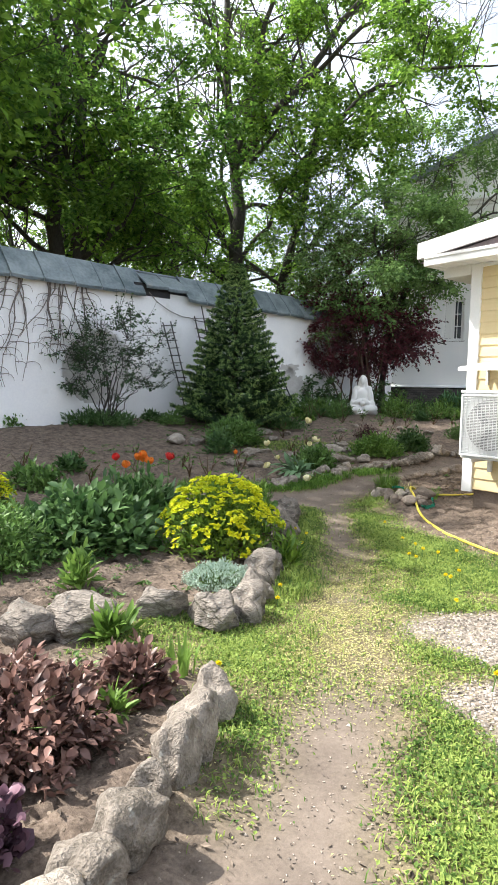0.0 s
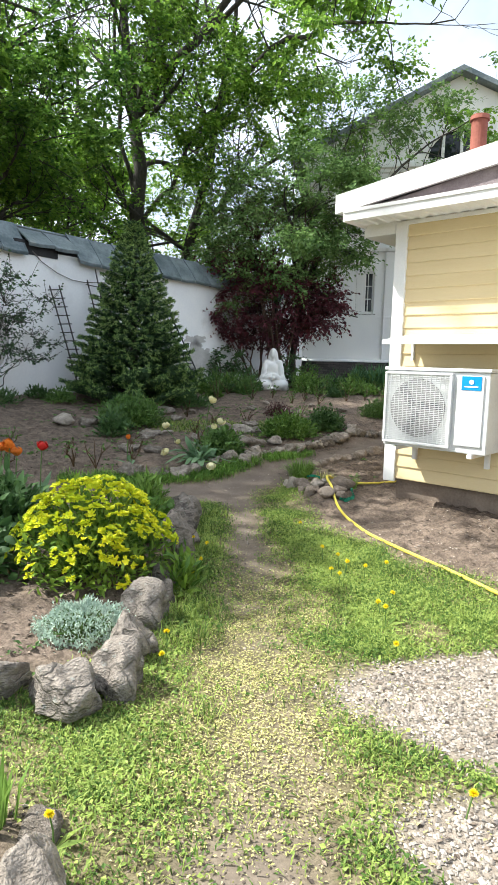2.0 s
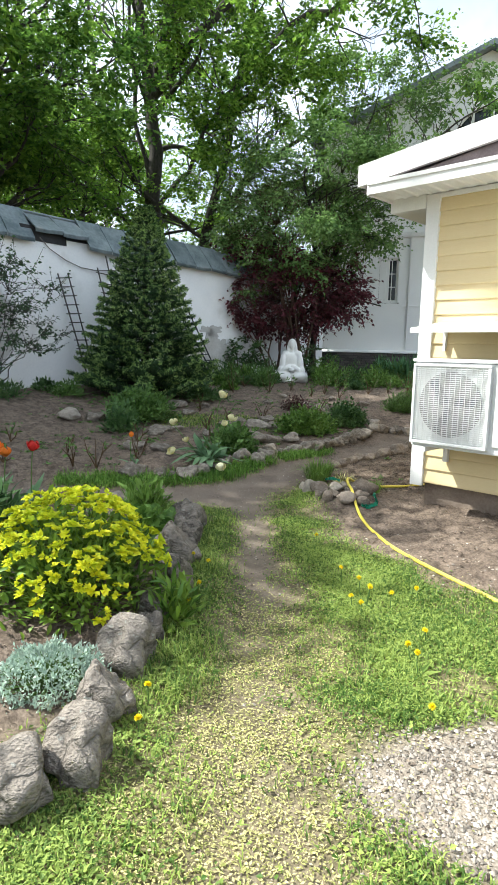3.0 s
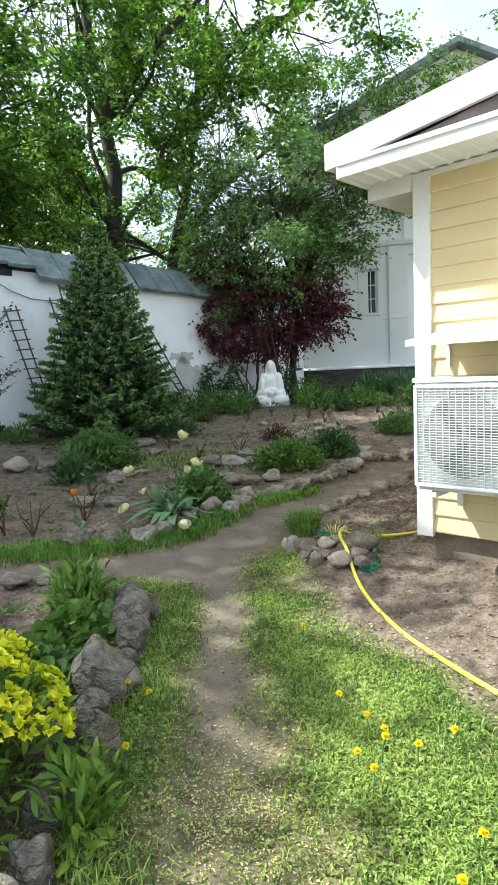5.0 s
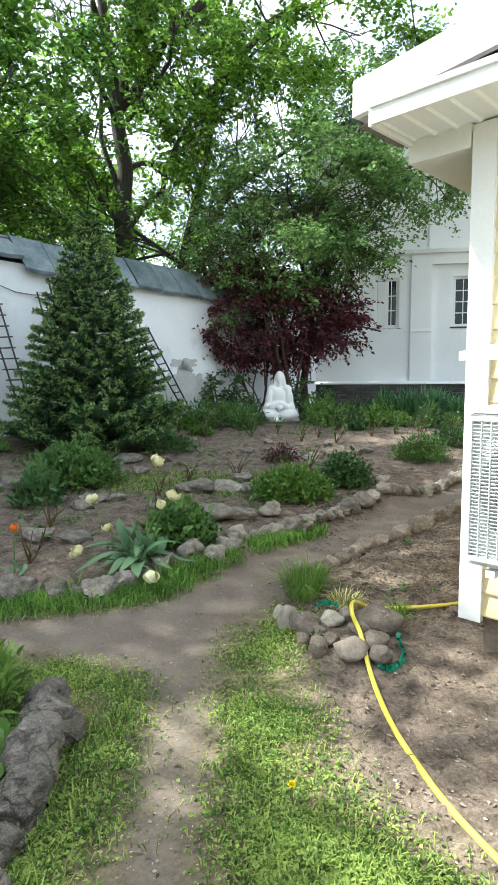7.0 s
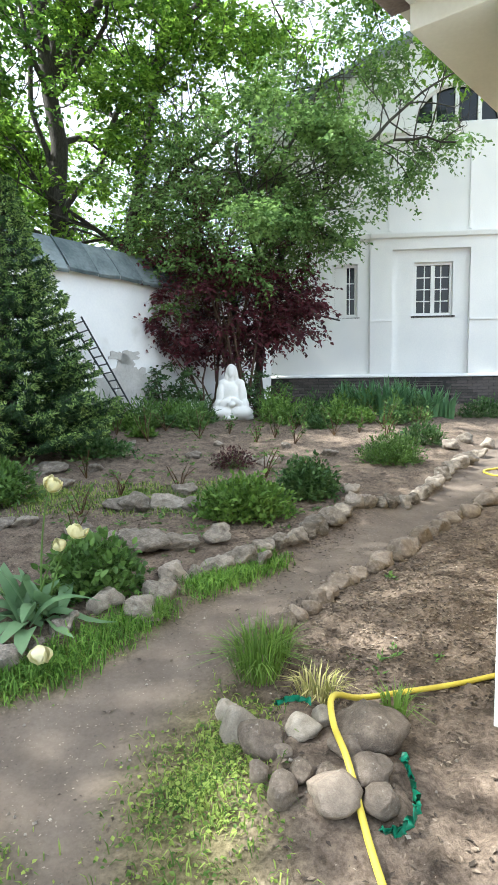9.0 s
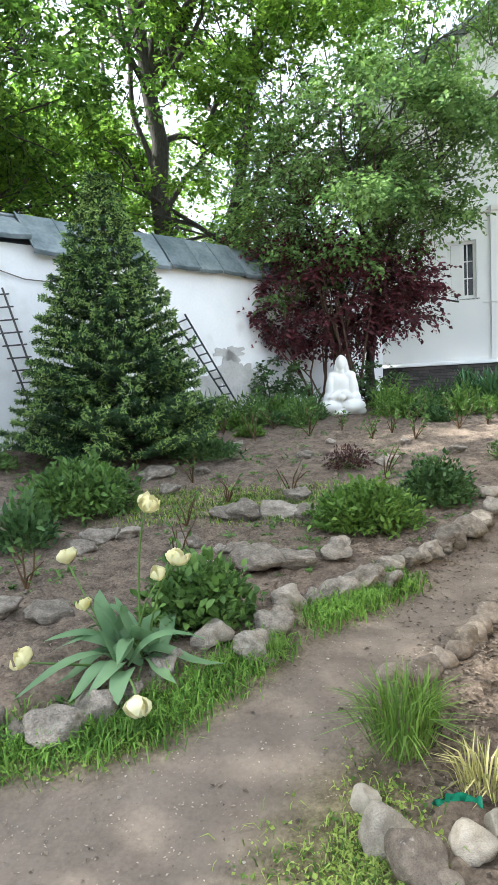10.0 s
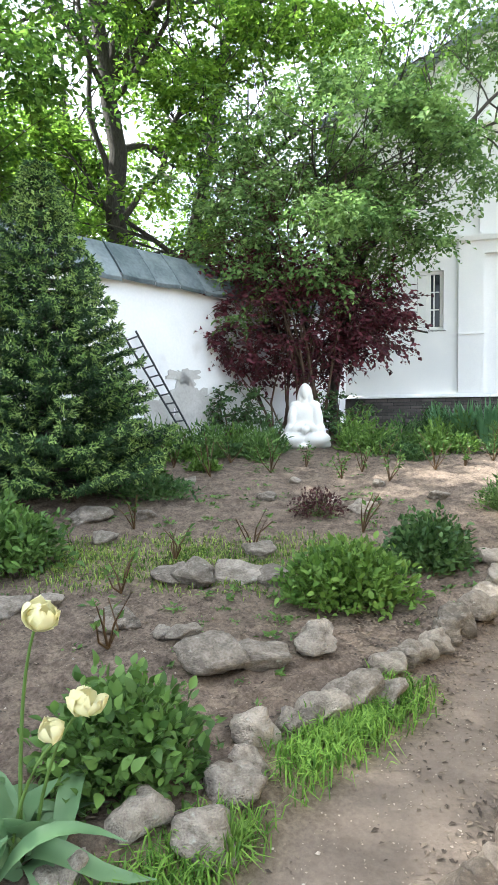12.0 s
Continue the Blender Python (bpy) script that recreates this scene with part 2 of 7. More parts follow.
def ground_material():
    m = bpy.data.materials.new("garden_ground")
    m.use_nodes = True
    t = m.node_tree
    b = t.nodes["Principled BSDF"]
    b.inputs["Roughness"].default_value = 0.95
    b.inputs["Specular IOR Level"].default_value = 0.15
    co = t.nodes.new("ShaderNodeTexCoord")
    at = t.nodes.new("ShaderNodeAttribute")
    at.attribute_name = "surface"
    sep = t.nodes.new("ShaderNodeSeparateColor")
    t.links.new(at.outputs["Color"], sep.inputs[0])

    def noise_ramp(scale, dark, light, lo=0.3, hi=0.7, detail=9):
        n = t.nodes.new("ShaderNodeTexNoise")
        n.inputs["Scale"].default_value, n.inputs["Detail"].default_value, n.inputs["Roughness"].default_value = scale, detail, 0.7
        t.links.new(co.outputs["Object"], n.inputs["Vector"])
        r = t.nodes.new("ShaderNodeValToRGB")
        r.color_ramp.elements[0].position, r.color_ramp.elements[0].color = lo, (*dark, 1)
        r.color_ramp.elements[1].position, r.color_ramp.elements[1].color = hi, (*light, 1)
        t.links.new(n.outputs[0], r.inputs[0])
        return n.outputs[0], r.outputs[0]

    def mix(fac, a, c):
        x = t.nodes.new("ShaderNodeMix")
        x.data_type = "RGBA"
        t.links.new(fac, x.inputs[0])
        t.links.new(a, x.inputs[6])
        t.links.new(c, x.inputs[7])
        return x.outputs[2]

    h1, soil = noise_ramp(9, (0.06, 0.046, 0.037), (0.245, 0.19, 0.15))
    h2, path = noise_ramp(3.0, (0.108, 0.087, 0.072), (0.215, 0.176, 0.146), 0.25, 0.75, 12)
    h3, lawn = noise_ramp(9, (0.09, 0.085, 0.04), (0.28, 0.24, 0.13))
    h4, grav = noise_ramp(30, (0.19, 0.16, 0.13), (0.42, 0.365, 0.305))
    hf, fine = noise_ramp(55, (0, 0, 0), (1, 1, 1))
    c = mix(sep.outputs[0], soil, path)
    c = mix(sep.outputs[1], c, lawn)
    c = mix(sep.outputs[2], c, grav)
    dk = t.nodes.new("ShaderNodeMix")
    dk.data_type, dk.blend_type = "RGBA", "SOFT_LIGHT"
    ease = t.nodes.new("ShaderNodeMath")
    ease.operation, ease.inputs[1].default_value, ease.inputs[2].default_value = "MULTIPLY_ADD", -0.42, 0.6
    t.links.new(sep.outputs[0], ease.inputs[0])
    t.links.new(ease.outputs[0], dk.inputs[0])
    t.links.new(c, dk.inputs[6])
    t.links.new(fine, dk.inputs[7])
    t.links.new(dk.outputs[2], b.inputs["Base Color"])
    ad = t.nodes.new("ShaderNodeMath")
    ad.operation = "ADD"
    t.links.new(hf, ad.inputs[0])
    t.links.new(h1, ad.inputs[1])
    bp = t.nodes.new("ShaderNodeBump")
    bp.inputs["Distance"].default_value = 0.03
    t.links.new(ease.outputs[0], bp.inputs["Strength"])
    t.links.new(ad.outputs[0], bp.inputs["Height"])
    t.links.new(bp.outputs[0], b.inputs["Normal"])
    return m


M_GROUND = ground_material()


# ---- mesh tools ----
RNG = np.random.default_rng(7)


def fast_mesh(name, verts, faces, mat, smooth=False):
    """A mesh from arrays of places and of equal-sided faces."""
    me = bpy.data.meshes.new(name)
    verts, faces = np.asarray(verts, np.float32), np.asarray(faces, np.int32)
    k = faces.shape[1]
    me.vertices.add(len(verts))
    me.vertices.foreach_set("co", verts.ravel())
    me.loops.add(faces.size)
    me.loops.foreach_set("vertex_index", faces.ravel())
    me.polygons.add(len(faces))
    me.polygons.foreach_set("loop_start", np.arange(0, faces.size, k, dtype=np.int32))
    me.polygons.foreach_set("use_smooth", np.full(len(faces), smooth))
    me.update(calc_edges=True)
    me.materials.append(mat)
    return me


def part(name, data, mat=None, parent=None, label=""):
    """One mesh object from a bmesh or a mesh, under a thing or a part."""
    if isinstance(data, bmesh.types.BMesh):
        me = bpy.data.meshes.new(name)
        data.to_mesh(me)
        data.free()
        me.materials.append(mat)
        data = me
    ob = new(name, data)
    if parent:
        ob.parent = parent
    if label:
        ob["label"] = label
    return ob


def empty(name, m, label, category, group="", kind=""):
    ob = new(name)
    ob.matrix_world = m
    return tagged(ob, label, category, group, kind)


def box_bm(x0, x1, y0, y1, z0, z1, bevel=0.0, bm=None):
    bm = bm or bmesh.new()
    vs = bmesh.ops.create_cube(bm, size=1, matrix=Matrix.Translation(((x0 + x1) / 2, (y0 + y1) / 2, (z0 + z1) / 2))
                               @ Matrix.Diagonal((x1 - x0, y1 - y0, z1 - z0, 1)))["verts"]
    if bevel:
        es = list({e for v in vs for e in v.link_edges})
        bmesh.ops.bevel(bm, geom=es, offset=bevel, segments=2, affect="EDGES", profile=0.6)
    return bm


def prism_bm(profile, a, b, axis="x"):
    """A profile of (u, v) drawn out from a to b along x (u=y, v=z) or y (u=x, v=z)."""
    bm = bmesh.new()
    ends = []
    for w in (a, b):
        ends.append([bm.verts.new((w, u, v) if axis == "x" else (u, w, v)) for u, v in profile])
    n = len(profile)
    for i in range(n):
        bm.faces.new((ends[0][i], ends[0][(i + 1) % n], ends[1][(i + 1) % n], ends[1][i]))
    bm.faces.new(ends[0][::-1])
    bm.faces.new(ends[1])
    bmesh.ops.recalc_face_normals(bm, faces=bm.faces)
    return bm


def tubes(lines, sides=6):
    """Tapered tubes along lines [(points, radii)], as arrays of places and quads."""
    V, F, base = [], [], 0
    ang = np.arange(sides) * 2 * math.pi / sides
    for pts, rad in lines:
        pts, rad = np.asarray(pts, float), np.asarray(rad, float)
        tan = np.gradient(pts, axis=0)
        tan /= np.linalg.norm(tan, axis=1, keepdims=True) + 1e-9
        ref = np.where(np.abs(tan[:, 2:3]) > 0.9, np.array([[1.0, 0, 0]]), np.array([[0, 0, 1.0]]))
        u = np.cross(tan, ref)
        u /= np.linalg.norm(u, axis=1, keepdims=True) + 1e-9
        v = np.cross(tan, u)
        ring = pts[:, None] + rad[:, None, None] * (np.cos(ang)[None, :, None] * u[:, None] + np.sin(ang)[None, :, None] * v[:, None])
        V.append(ring.reshape(-1, 3))
        n = len(pts)
        i = np.arange(n - 1)[:, None] * sides
        j = np.arange(sides)[None]
        k = (j + 1) % sides
        F.append((base + np.stack([i + j, i + k, i + sides + k, i + sides + j], -1)).reshape(-1, 4))
        base += n * sides
    return np.concatenate(V), np.concatenate(F)


def unit(a):
    return a / (np.linalg.norm(a, axis=-1, keepdims=True) + 1e-9)


def leaves(at, way, size, width=0.55, rng=RNG, flat=0.35, fold=0.25):
    """Folded leaf blades at places, growing along ways: arrays of places and triangles."""
    at, way = np.asarray(at, float), unit(np.asarray(way, float))
    n = len(at)
    size = np.broadcast_to(size, (n,))[:, None]
    up = unit(rng.normal(size=(n, 3)) * flat + np.array([0, 0, 1.0]))
    side = unit(np.cross(way, up))
    nor = unit(np.cross(side, way))
    w = size * width / 2
    mid = at + way * size * 0.45
    l = mid + side * w + nor * w * fold
    r = mid - side * w + nor * w * fold
    tip = at + way * size - nor * size * 0.12
    V = np.stack([at, r, tip, l], 1).reshape(-1, 3)
    b = np.arange(n)[:, None] * 4
    F = np.concatenate([b + np.array([[0, 1, 2]]), b + np.array([[0, 2, 3]])])
    return V, F


def lance_leaves(at, way, size, width=0.4, rng=RNG, flat=0.5, curl=0.3):
    """Pointed leaves, broad below the middle, folded and curling down to the tip."""
    at, way = np.asarray(at, float), unit(np.asarray(way, float))
    n = len(at)
    size = np.broadcast_to(size, (n,))[:, None]
    up = unit(rng.normal(size=(n, 3)) * flat + np.array([0, 0, 1.0]))
    side = unit(np.cross(way, up))
    nor = unit(np.cross(side, way))
    bend = curl * rng.uniform(0.3, 1.6, (n, 1))
    mid = lambda t: at + way * size * t + nor * size * bend * (0.5 * t - t * t)
    rows = [at]
    for t, w in ((0.22, 0.78), (0.48, 1.0), (0.76, 0.62)):
        e = size * width * 0.5 * w
        rows += [mid(t) + side * e + nor * e * 0.3, mid(t), mid(t) - side * e + nor * e * 0.3]
    V = np.stack(rows + [mid(1.0)], 1).reshape(-1, 3)
    b = np.arange(n)[:, None] * 11
    tri = [(0, 2, 1), (0, 3, 2)]
    for k in (1, 4):
        tri += [(k, k + 1, k + 4), (k, k + 4, k + 3), (k + 1, k + 2, k + 5), (k + 1, k + 5, k + 4)]
    tri += [(7, 8, 10), (8, 9, 10)]
    F = np.concatenate([b + np.array([t]) for t in tri])
    return V, F


def round_leaves(at, way, size, rng=RNG, flat=0.5):
    """Rounded ruffled leaves of a fan of six triangles."""
    at, way = np.asarray(at, float), unit(np.asarray(way, float))
    n = len(at)
    size = np.broadcast_to(size, (n,))[:, None]
    up = unit(rng.normal(size=(n, 3)) * flat + np.array([0, 0, 1.0]))
    side = unit(np.cross(way, up))
    nor = unit(np.cross(side, way))
    rim = []
    for k in range(7):
        a = -2.4 + k * 0.8
        ruffle = nor * size * rng.uniform(-0.12, 0.16, (n, 1))
        rim.append(at + way * size * (0.5 + 0.5 * math.cos(a)) + side * size * 0.52 * math.sin(a) * rng.uniform(0.8, 1.15, (n, 1)) + ruffle)
    mid = at + way * size * 0.35 - nor * size * 0.08
    V = np.stack([mid] + rim, 1).reshape(-1, 3)
    b = np.arange(n)[:, None] * 8
    F = np.concatenate([b + np.array([[0, k, k + 1]]) for k in range(1, 7)])
    return V, F


def blades(at, height, lean, width, rng=RNG, heading=None):
    """Bent grass blades of two quads' worth of triangles."""
    n = len(at)
    h = np.broadcast_to(height, (n,))
    a = rng.uniform(0, 2 * math.pi, n) if heading is None else heading
    out = np.stack([np.cos(a), np.sin(a), np.zeros(n)], 1)
    side = np.stack([-np.sin(a), np.cos(a), np.zeros(n)], 1)
    lean = np.broadcast_to(lean, (n,))[:, None]
    w = np.broadcast_to(width, (n,))[:, None] / 2
    up = np.array([[0, 0, 1.0]])
    hh = h[:, None]
    p0, p1 = at, at + up * hh * 0.6 * np.sqrt(np.clip(1 - 0.15 * lean ** 2, 0.2, 1)) + out * hh * lean * 0.25
    p2 = at + up * hh * np.clip(1 - 0.35 * lean ** 2, 0.15, 1) + out * hh * lean * 0.75
    V = np.stack([p0 - side * w * 0.7, p0 + side * w * 0.7, p1 + side * w, p1 - side * w, p2], 1).reshape(-1, 3)
    b = np.arange(n)[:, None] * 5
    F = np.concatenate([b + np.array([[0, 1, 2]]), b + np.array([[0, 2, 3]]), b + np.array([[3, 2, 4]])])
    return V, F


# ---- the lie of the land ----
CELL = 0.05
GX0, GX1, GY0, GY1 = -9.0, 7.5, -9.0, 15.0
_gx = np.arange(GX0, GX1 + 1e-6, CELL)
_gy = np.arange(GY0, GY1 + 1e-6, CELL)
GXX, GYY = np.meshgrid(_gx, _gy)

WALL_A, WALL_B = np.array((-9.6, -0.05)), np.array((0.79, 13.21))
WALL_DIR = (WALL_B - WALL_A) / np.linalg.norm(WALL_B - WALL_A)
WALL_NOR = np.array((WALL_DIR[1], -WALL_DIR[0]))

PATH_AREA = [(-2.00, -9.00), (-1.92, -5.16), (-1.84, -4.50), (-1.70, -3.87), (-1.73, -2.87), (-1.59, -2.08), (-1.60, -0.99), (-1.55, -0.74),
             (-1.64, -0.18), (-2.30, 0.12), (-3.83, 0.21), (-3.79, 0.47), (-2.39, 0.49), (-1.66, 0.72), (-1.09, 1.40), (-0.55, 2.05),
             (0.22, 3.00), (1.44, 4.30), (2.40, 5.60), (3.40, 7.00), (4.00, 6.60), (2.90, 5.20), (1.80, 3.90), (0.70, 2.65), (-0.20, 1.70),
             (-0.70, 1.10), (-0.92, 0.96), (-0.94, 0.64), (-1.21, 0.21), (-1.25, -0.79), (-1.18, -2.18), (-1.16, -3.77), (-1.27, -4.50), (-1.38, -5.16), (-1.35, -9.00)]
DRY_AREA = [(-1.87, -4.1), (-1.77, -2.87), (-1.64, -2.1), (-1.22, -2.0), (-1.17, -3.1), (-1.2, -3.7), (-1.27, -4.2)]
LAWN_R = [(-1.40, -9.00), (-1.38, -5.16), (-1.27, -4.50), (-1.16, -3.77), (-1.18, -2.18), (-1.24, -0.79), (-1.21, 0.21), (-0.95, 0.64), (-0.84, 0.47), (-0.88, -0.28), (-0.83, -0.79),
          (-0.76, -1.08), (-0.43, -1.48), (-0.31, -1.84), (-0.03, -2.13), (0.80, -2.57), (2.89, -3.37), (2.50, -9.00)]
LAWN_L = [(-1.87, -5.05), (-1.79, -4.50), (-1.68, -3.87), (-1.76, -2.87), (-1.59, -2.08), (-1.60, -0.99), (-1.55, -0.74), (-1.64, -0.13), (-2.52, 0.12),
          (-2.29, -0.39), (-1.96, -1.38), (-1.92, -2.38), (-1.99, -3.27), (-2.80, -3.72), (-2.69, -3.92), (-2.03, -4.07), (-1.98, -5.05)]
STRIP_A = [(-3.35, 0.51), (-2.39, 0.54), (-1.65, 0.73), (-1.10, 1.38), (-1.25, 1.42), (-1.75, 0.92), (-2.47, 0.73), (-3.32, 0.68)]
STRIP_B = [(-1.05, 1.50), (-0.50, 2.10), (-0.35, 2.30), (-0.60, 2.30), (-1.10, 1.78)]
MOSS = [(-2.60, 3.50), (-0.90, 3.50), (0.00, 4.00), (-0.60, 4.40), (-2.60, 4.30)]
GRAVEL_A = [(-1.14, -3.45), (-1.0, -3.33), (-0.86, -3.24), (-0.3, -3.12), (3.0, -2.8), (3.0, -5.4), (0.2, -4.6), (-0.6, -4.02), (-0.92, -3.78), (-1.06, -3.68)]
GRAVEL_B = [(-1.13, -4.19), (-0.81, -4.07), (-0.3, -4.45), (0.3, -4.95), (0.3, -6.4), (-0.75, -4.85), (-0.93, -4.5), (-1.06, -4.29)]
BED_UP = [(-1.20, 1.40), (-1.18, 1.95), (-0.85, 2.30), (-0.40, 2.45), (0.20, 3.15), (0.45, 3.25), (1.40, 4.20), (2.40, 5.70), (3.60, 8.00), (3.60, 12.00), (-9.00, 12.00), (-9.32, 0.80), (-2.66, 0.80), (-1.80, 1.00)]
BED_L = [(-2.09, -5.49), (-2.01, -4.44), (-2.25, -4.28), (-3.35, -4.28), (-5.33, -4.28), (-5.00, -9.00), (-2.30, -9.00)]
BED_M = [(-3.56, -3.87), (-2.26, -3.61), (-2.02, -3.17), (-1.99, -2.67), (-1.90, -0.99), (-2.19, -0.18), (-9.71, -0.18), (-9.70, -3.87)]


def inside(poly, x, y):
    r = np.zeros(np.shape(x), bool)
    for (ax, ay), (bx, by) in zip(poly, poly[1:] + poly[:1]):
        if ay != by:
            r ^= ((ay > y) != (by > y)) & (x < (bx - ax) * (y - ay) / (by - ay) + ax)
    return r


def soft(poly, n):
    a = inside(poly, GXX, GYY).astype(float)
    for _ in range(2):
        for axis in (0, 1):
            p = np.pad(a, [(n, n) if i == axis else (0, 0) for i in (0, 1)], mode="edge")
            c = np.cumsum(p, axis=axis)
            z = np.zeros_like(np.take(c, [0], axis))
            c = np.concatenate([z, c], axis)
            k = 2 * n + 1
            a = (np.take(c, range(k, c.shape[axis]), axis) - np.take(c, range(0, c.shape[axis] - k), axis)) / k
    return a


def smooth(t):
    t = np.clip(t, 0, 1)
    return t * t * (3 - 2 * t)


def wavy(x, y, s, seed):
    r = np.random.default_rng(seed)
    out = np.zeros(np.shape(x))
    for i in range(9):
        a, p, f = r.uniform(0, 6.28), r.uniform(0, 6.28), s * r.uniform(0.6, 2.2)
        out = out + np.sin((x * math.cos(a) + y * math.sin(a)) * f + p)
    return out / 9


def lie(x, y):
    """The slow rise of the land towards the old wall and the white house."""
    d = (x - WALL_A[0]) * WALL_NOR[0] + (y - WALL_A[1]) * WALL_NOR[1]
    z = -0.1 - 0.115 * (1 - smooth((y - 0.1) / 1.3)) + 0.42 * smooth((y - 1.8) / 7.5) + 0.16 * smooth((y - 8.5) / 5)
    z = z + 0.26 * (1 - smooth(np.maximum(d, 0) / 3.4)) * smooth((9 - y) / 5)
    z = z + 0.06 * smooth((x + 0.25) / 0.7) * smooth((2.0 - y) / 2.0) * smooth((y + 2.6) / 1.6)
    return z + 0.03 * wavy(x, y, 1.4, 3)


M_PATH, M_DRY, M_LR, M_LL = soft(PATH_AREA, 2), soft(DRY_AREA, 4), soft(LAWN_R, 2), soft(LAWN_L, 2)
M_SA, M_SB, M_MOSS = soft(STRIP_A, 1), soft(STRIP_B, 1), soft(MOSS, 3)
M_GA, M_GB = soft(GRAVEL_A, 1), soft(GRAVEL_B, 1)
B_UP, B_L, B_M = soft(BED_UP, 2), soft(BED_L, 3), soft(BED_M, 3)
LAWN = np.clip(M_LR + M_LL + M_SA + M_SB + 0.3 * M_MOSS, 0, 1) * (1 - 0.95 * np.clip(M_GA + M_GB, 0, 1))
LAWN = np.clip(LAWN + 0.55 * M_DRY, 0, 1)
GRAVEL = np.clip(M_GA + M_GB, 0, 1)
TROD = np.clip(M_PATH - LAWN, 0, 1)
RELIEF = 0.012 * wavy(GXX, GYY, 9, 5) + 0.01 * wavy(GXX, GYY, 23, 6)
GZ = lie(GXX, GYY) + 0.07 * B_UP + 0.05 * B_L + 0.05 * B_M - 0.025 * M_PATH + RELIEF * (1 - 0.75 * np.clip(M_PATH, 0, 1))
GZ += 0.012 * (1 - np.clip(M_PATH + LAWN + GRAVEL, 0, 1)) * RNG.normal(size=GZ.shape).clip(-1.5, 1.5)
GZ += 0.09 * np.exp(-(((GXX + 0.62) / 0.34) ** 2 + ((GYY - 0.12) / 0.36) ** 2) ** 2)  # the stone heap stands on a low mound


def grid_at(a, x, y):
    fx = np.clip((np.asarray(x, float) - GX0) / CELL, 0, len(_gx) - 1.001)
    fy = np.clip((np.asarray(y, float) - GY0) / CELL, 0, len(_gy) - 1.001)
    i, j = fx.astype(int), fy.astype(int)
    u, v = fx - i, fy - j
    return a[j, i] * (1 - u) * (1 - v) + a[j, i + 1] * u * (1 - v) + a[j + 1, i] * (1 - u) * v + a[j + 1, i + 1] * u * v


def gz(x, y):
    return float(grid_at(GZ, x, y))


def build_ground():
    far = [3000, 700, 150, 50, 22, 14, 11]
    xs = np.concatenate([[-f for f in far], _gx, [f for f in far[::-1]]])
    ys = np.concatenate([[-f for f in far], _gy, [f + 6 for f in far[::-1]]])
    X, Y = np.meshgrid(xs, ys)
    Z = grid_at(GZ, X, Y)
    k = len(xs)
    i = np.arange(len(ys) - 1)[:, None] * k + np.arange(k - 1)[None]
    F = np.stack([i, i + 1, i + k + 1, i + k], -1).reshape(-1, 4)
    me = fast_mesh("ground", np.stack([X, Y, Z], -1).reshape(-1, 3), F, M_GROUND, True)
    col = np.ones((X.size, 4), np.float32)
    out = ((X < GX0) | (X > GX1) | (Y < GY0) | (Y > GY1)).ravel()
    for c, a in enumerate((TROD, LAWN, GRAVEL)):
        col[:, c] = np.clip(grid_at(a, X, Y).ravel() + (0.8 * out if c == 1 else 0), 0, 1)
    at = me.color_attributes.new("surface", "FLOAT_COLOR", "POINT")
    at.data.foreach_set("color", col.ravel())
    tagged(new("ground", me), "bare garden soil, trodden earth path, patchy lawn and pale gravel", "ground", kind="structure")


build_ground()


# ---- the old garden wall ----
WALL_M = Matrix.Translation((WALL_A[0], WALL_A[1], 0)) @ Matrix.Rotation(math.atan2(WALL_DIR[1], WALL_DIR[0]), 4, "Z")
WALL_LEN = float(np.linalg.norm(WALL_B - WALL_A))
EAVE_Z, RIDGE_Z = 2.9, 3.42


def wall_place(s, out, z):
    """A point s along the wall, out in front of its garden face."""
    p = WALL_A + WALL_DIR * s + WALL_NOR * out
    return (p[0], p[1], z)


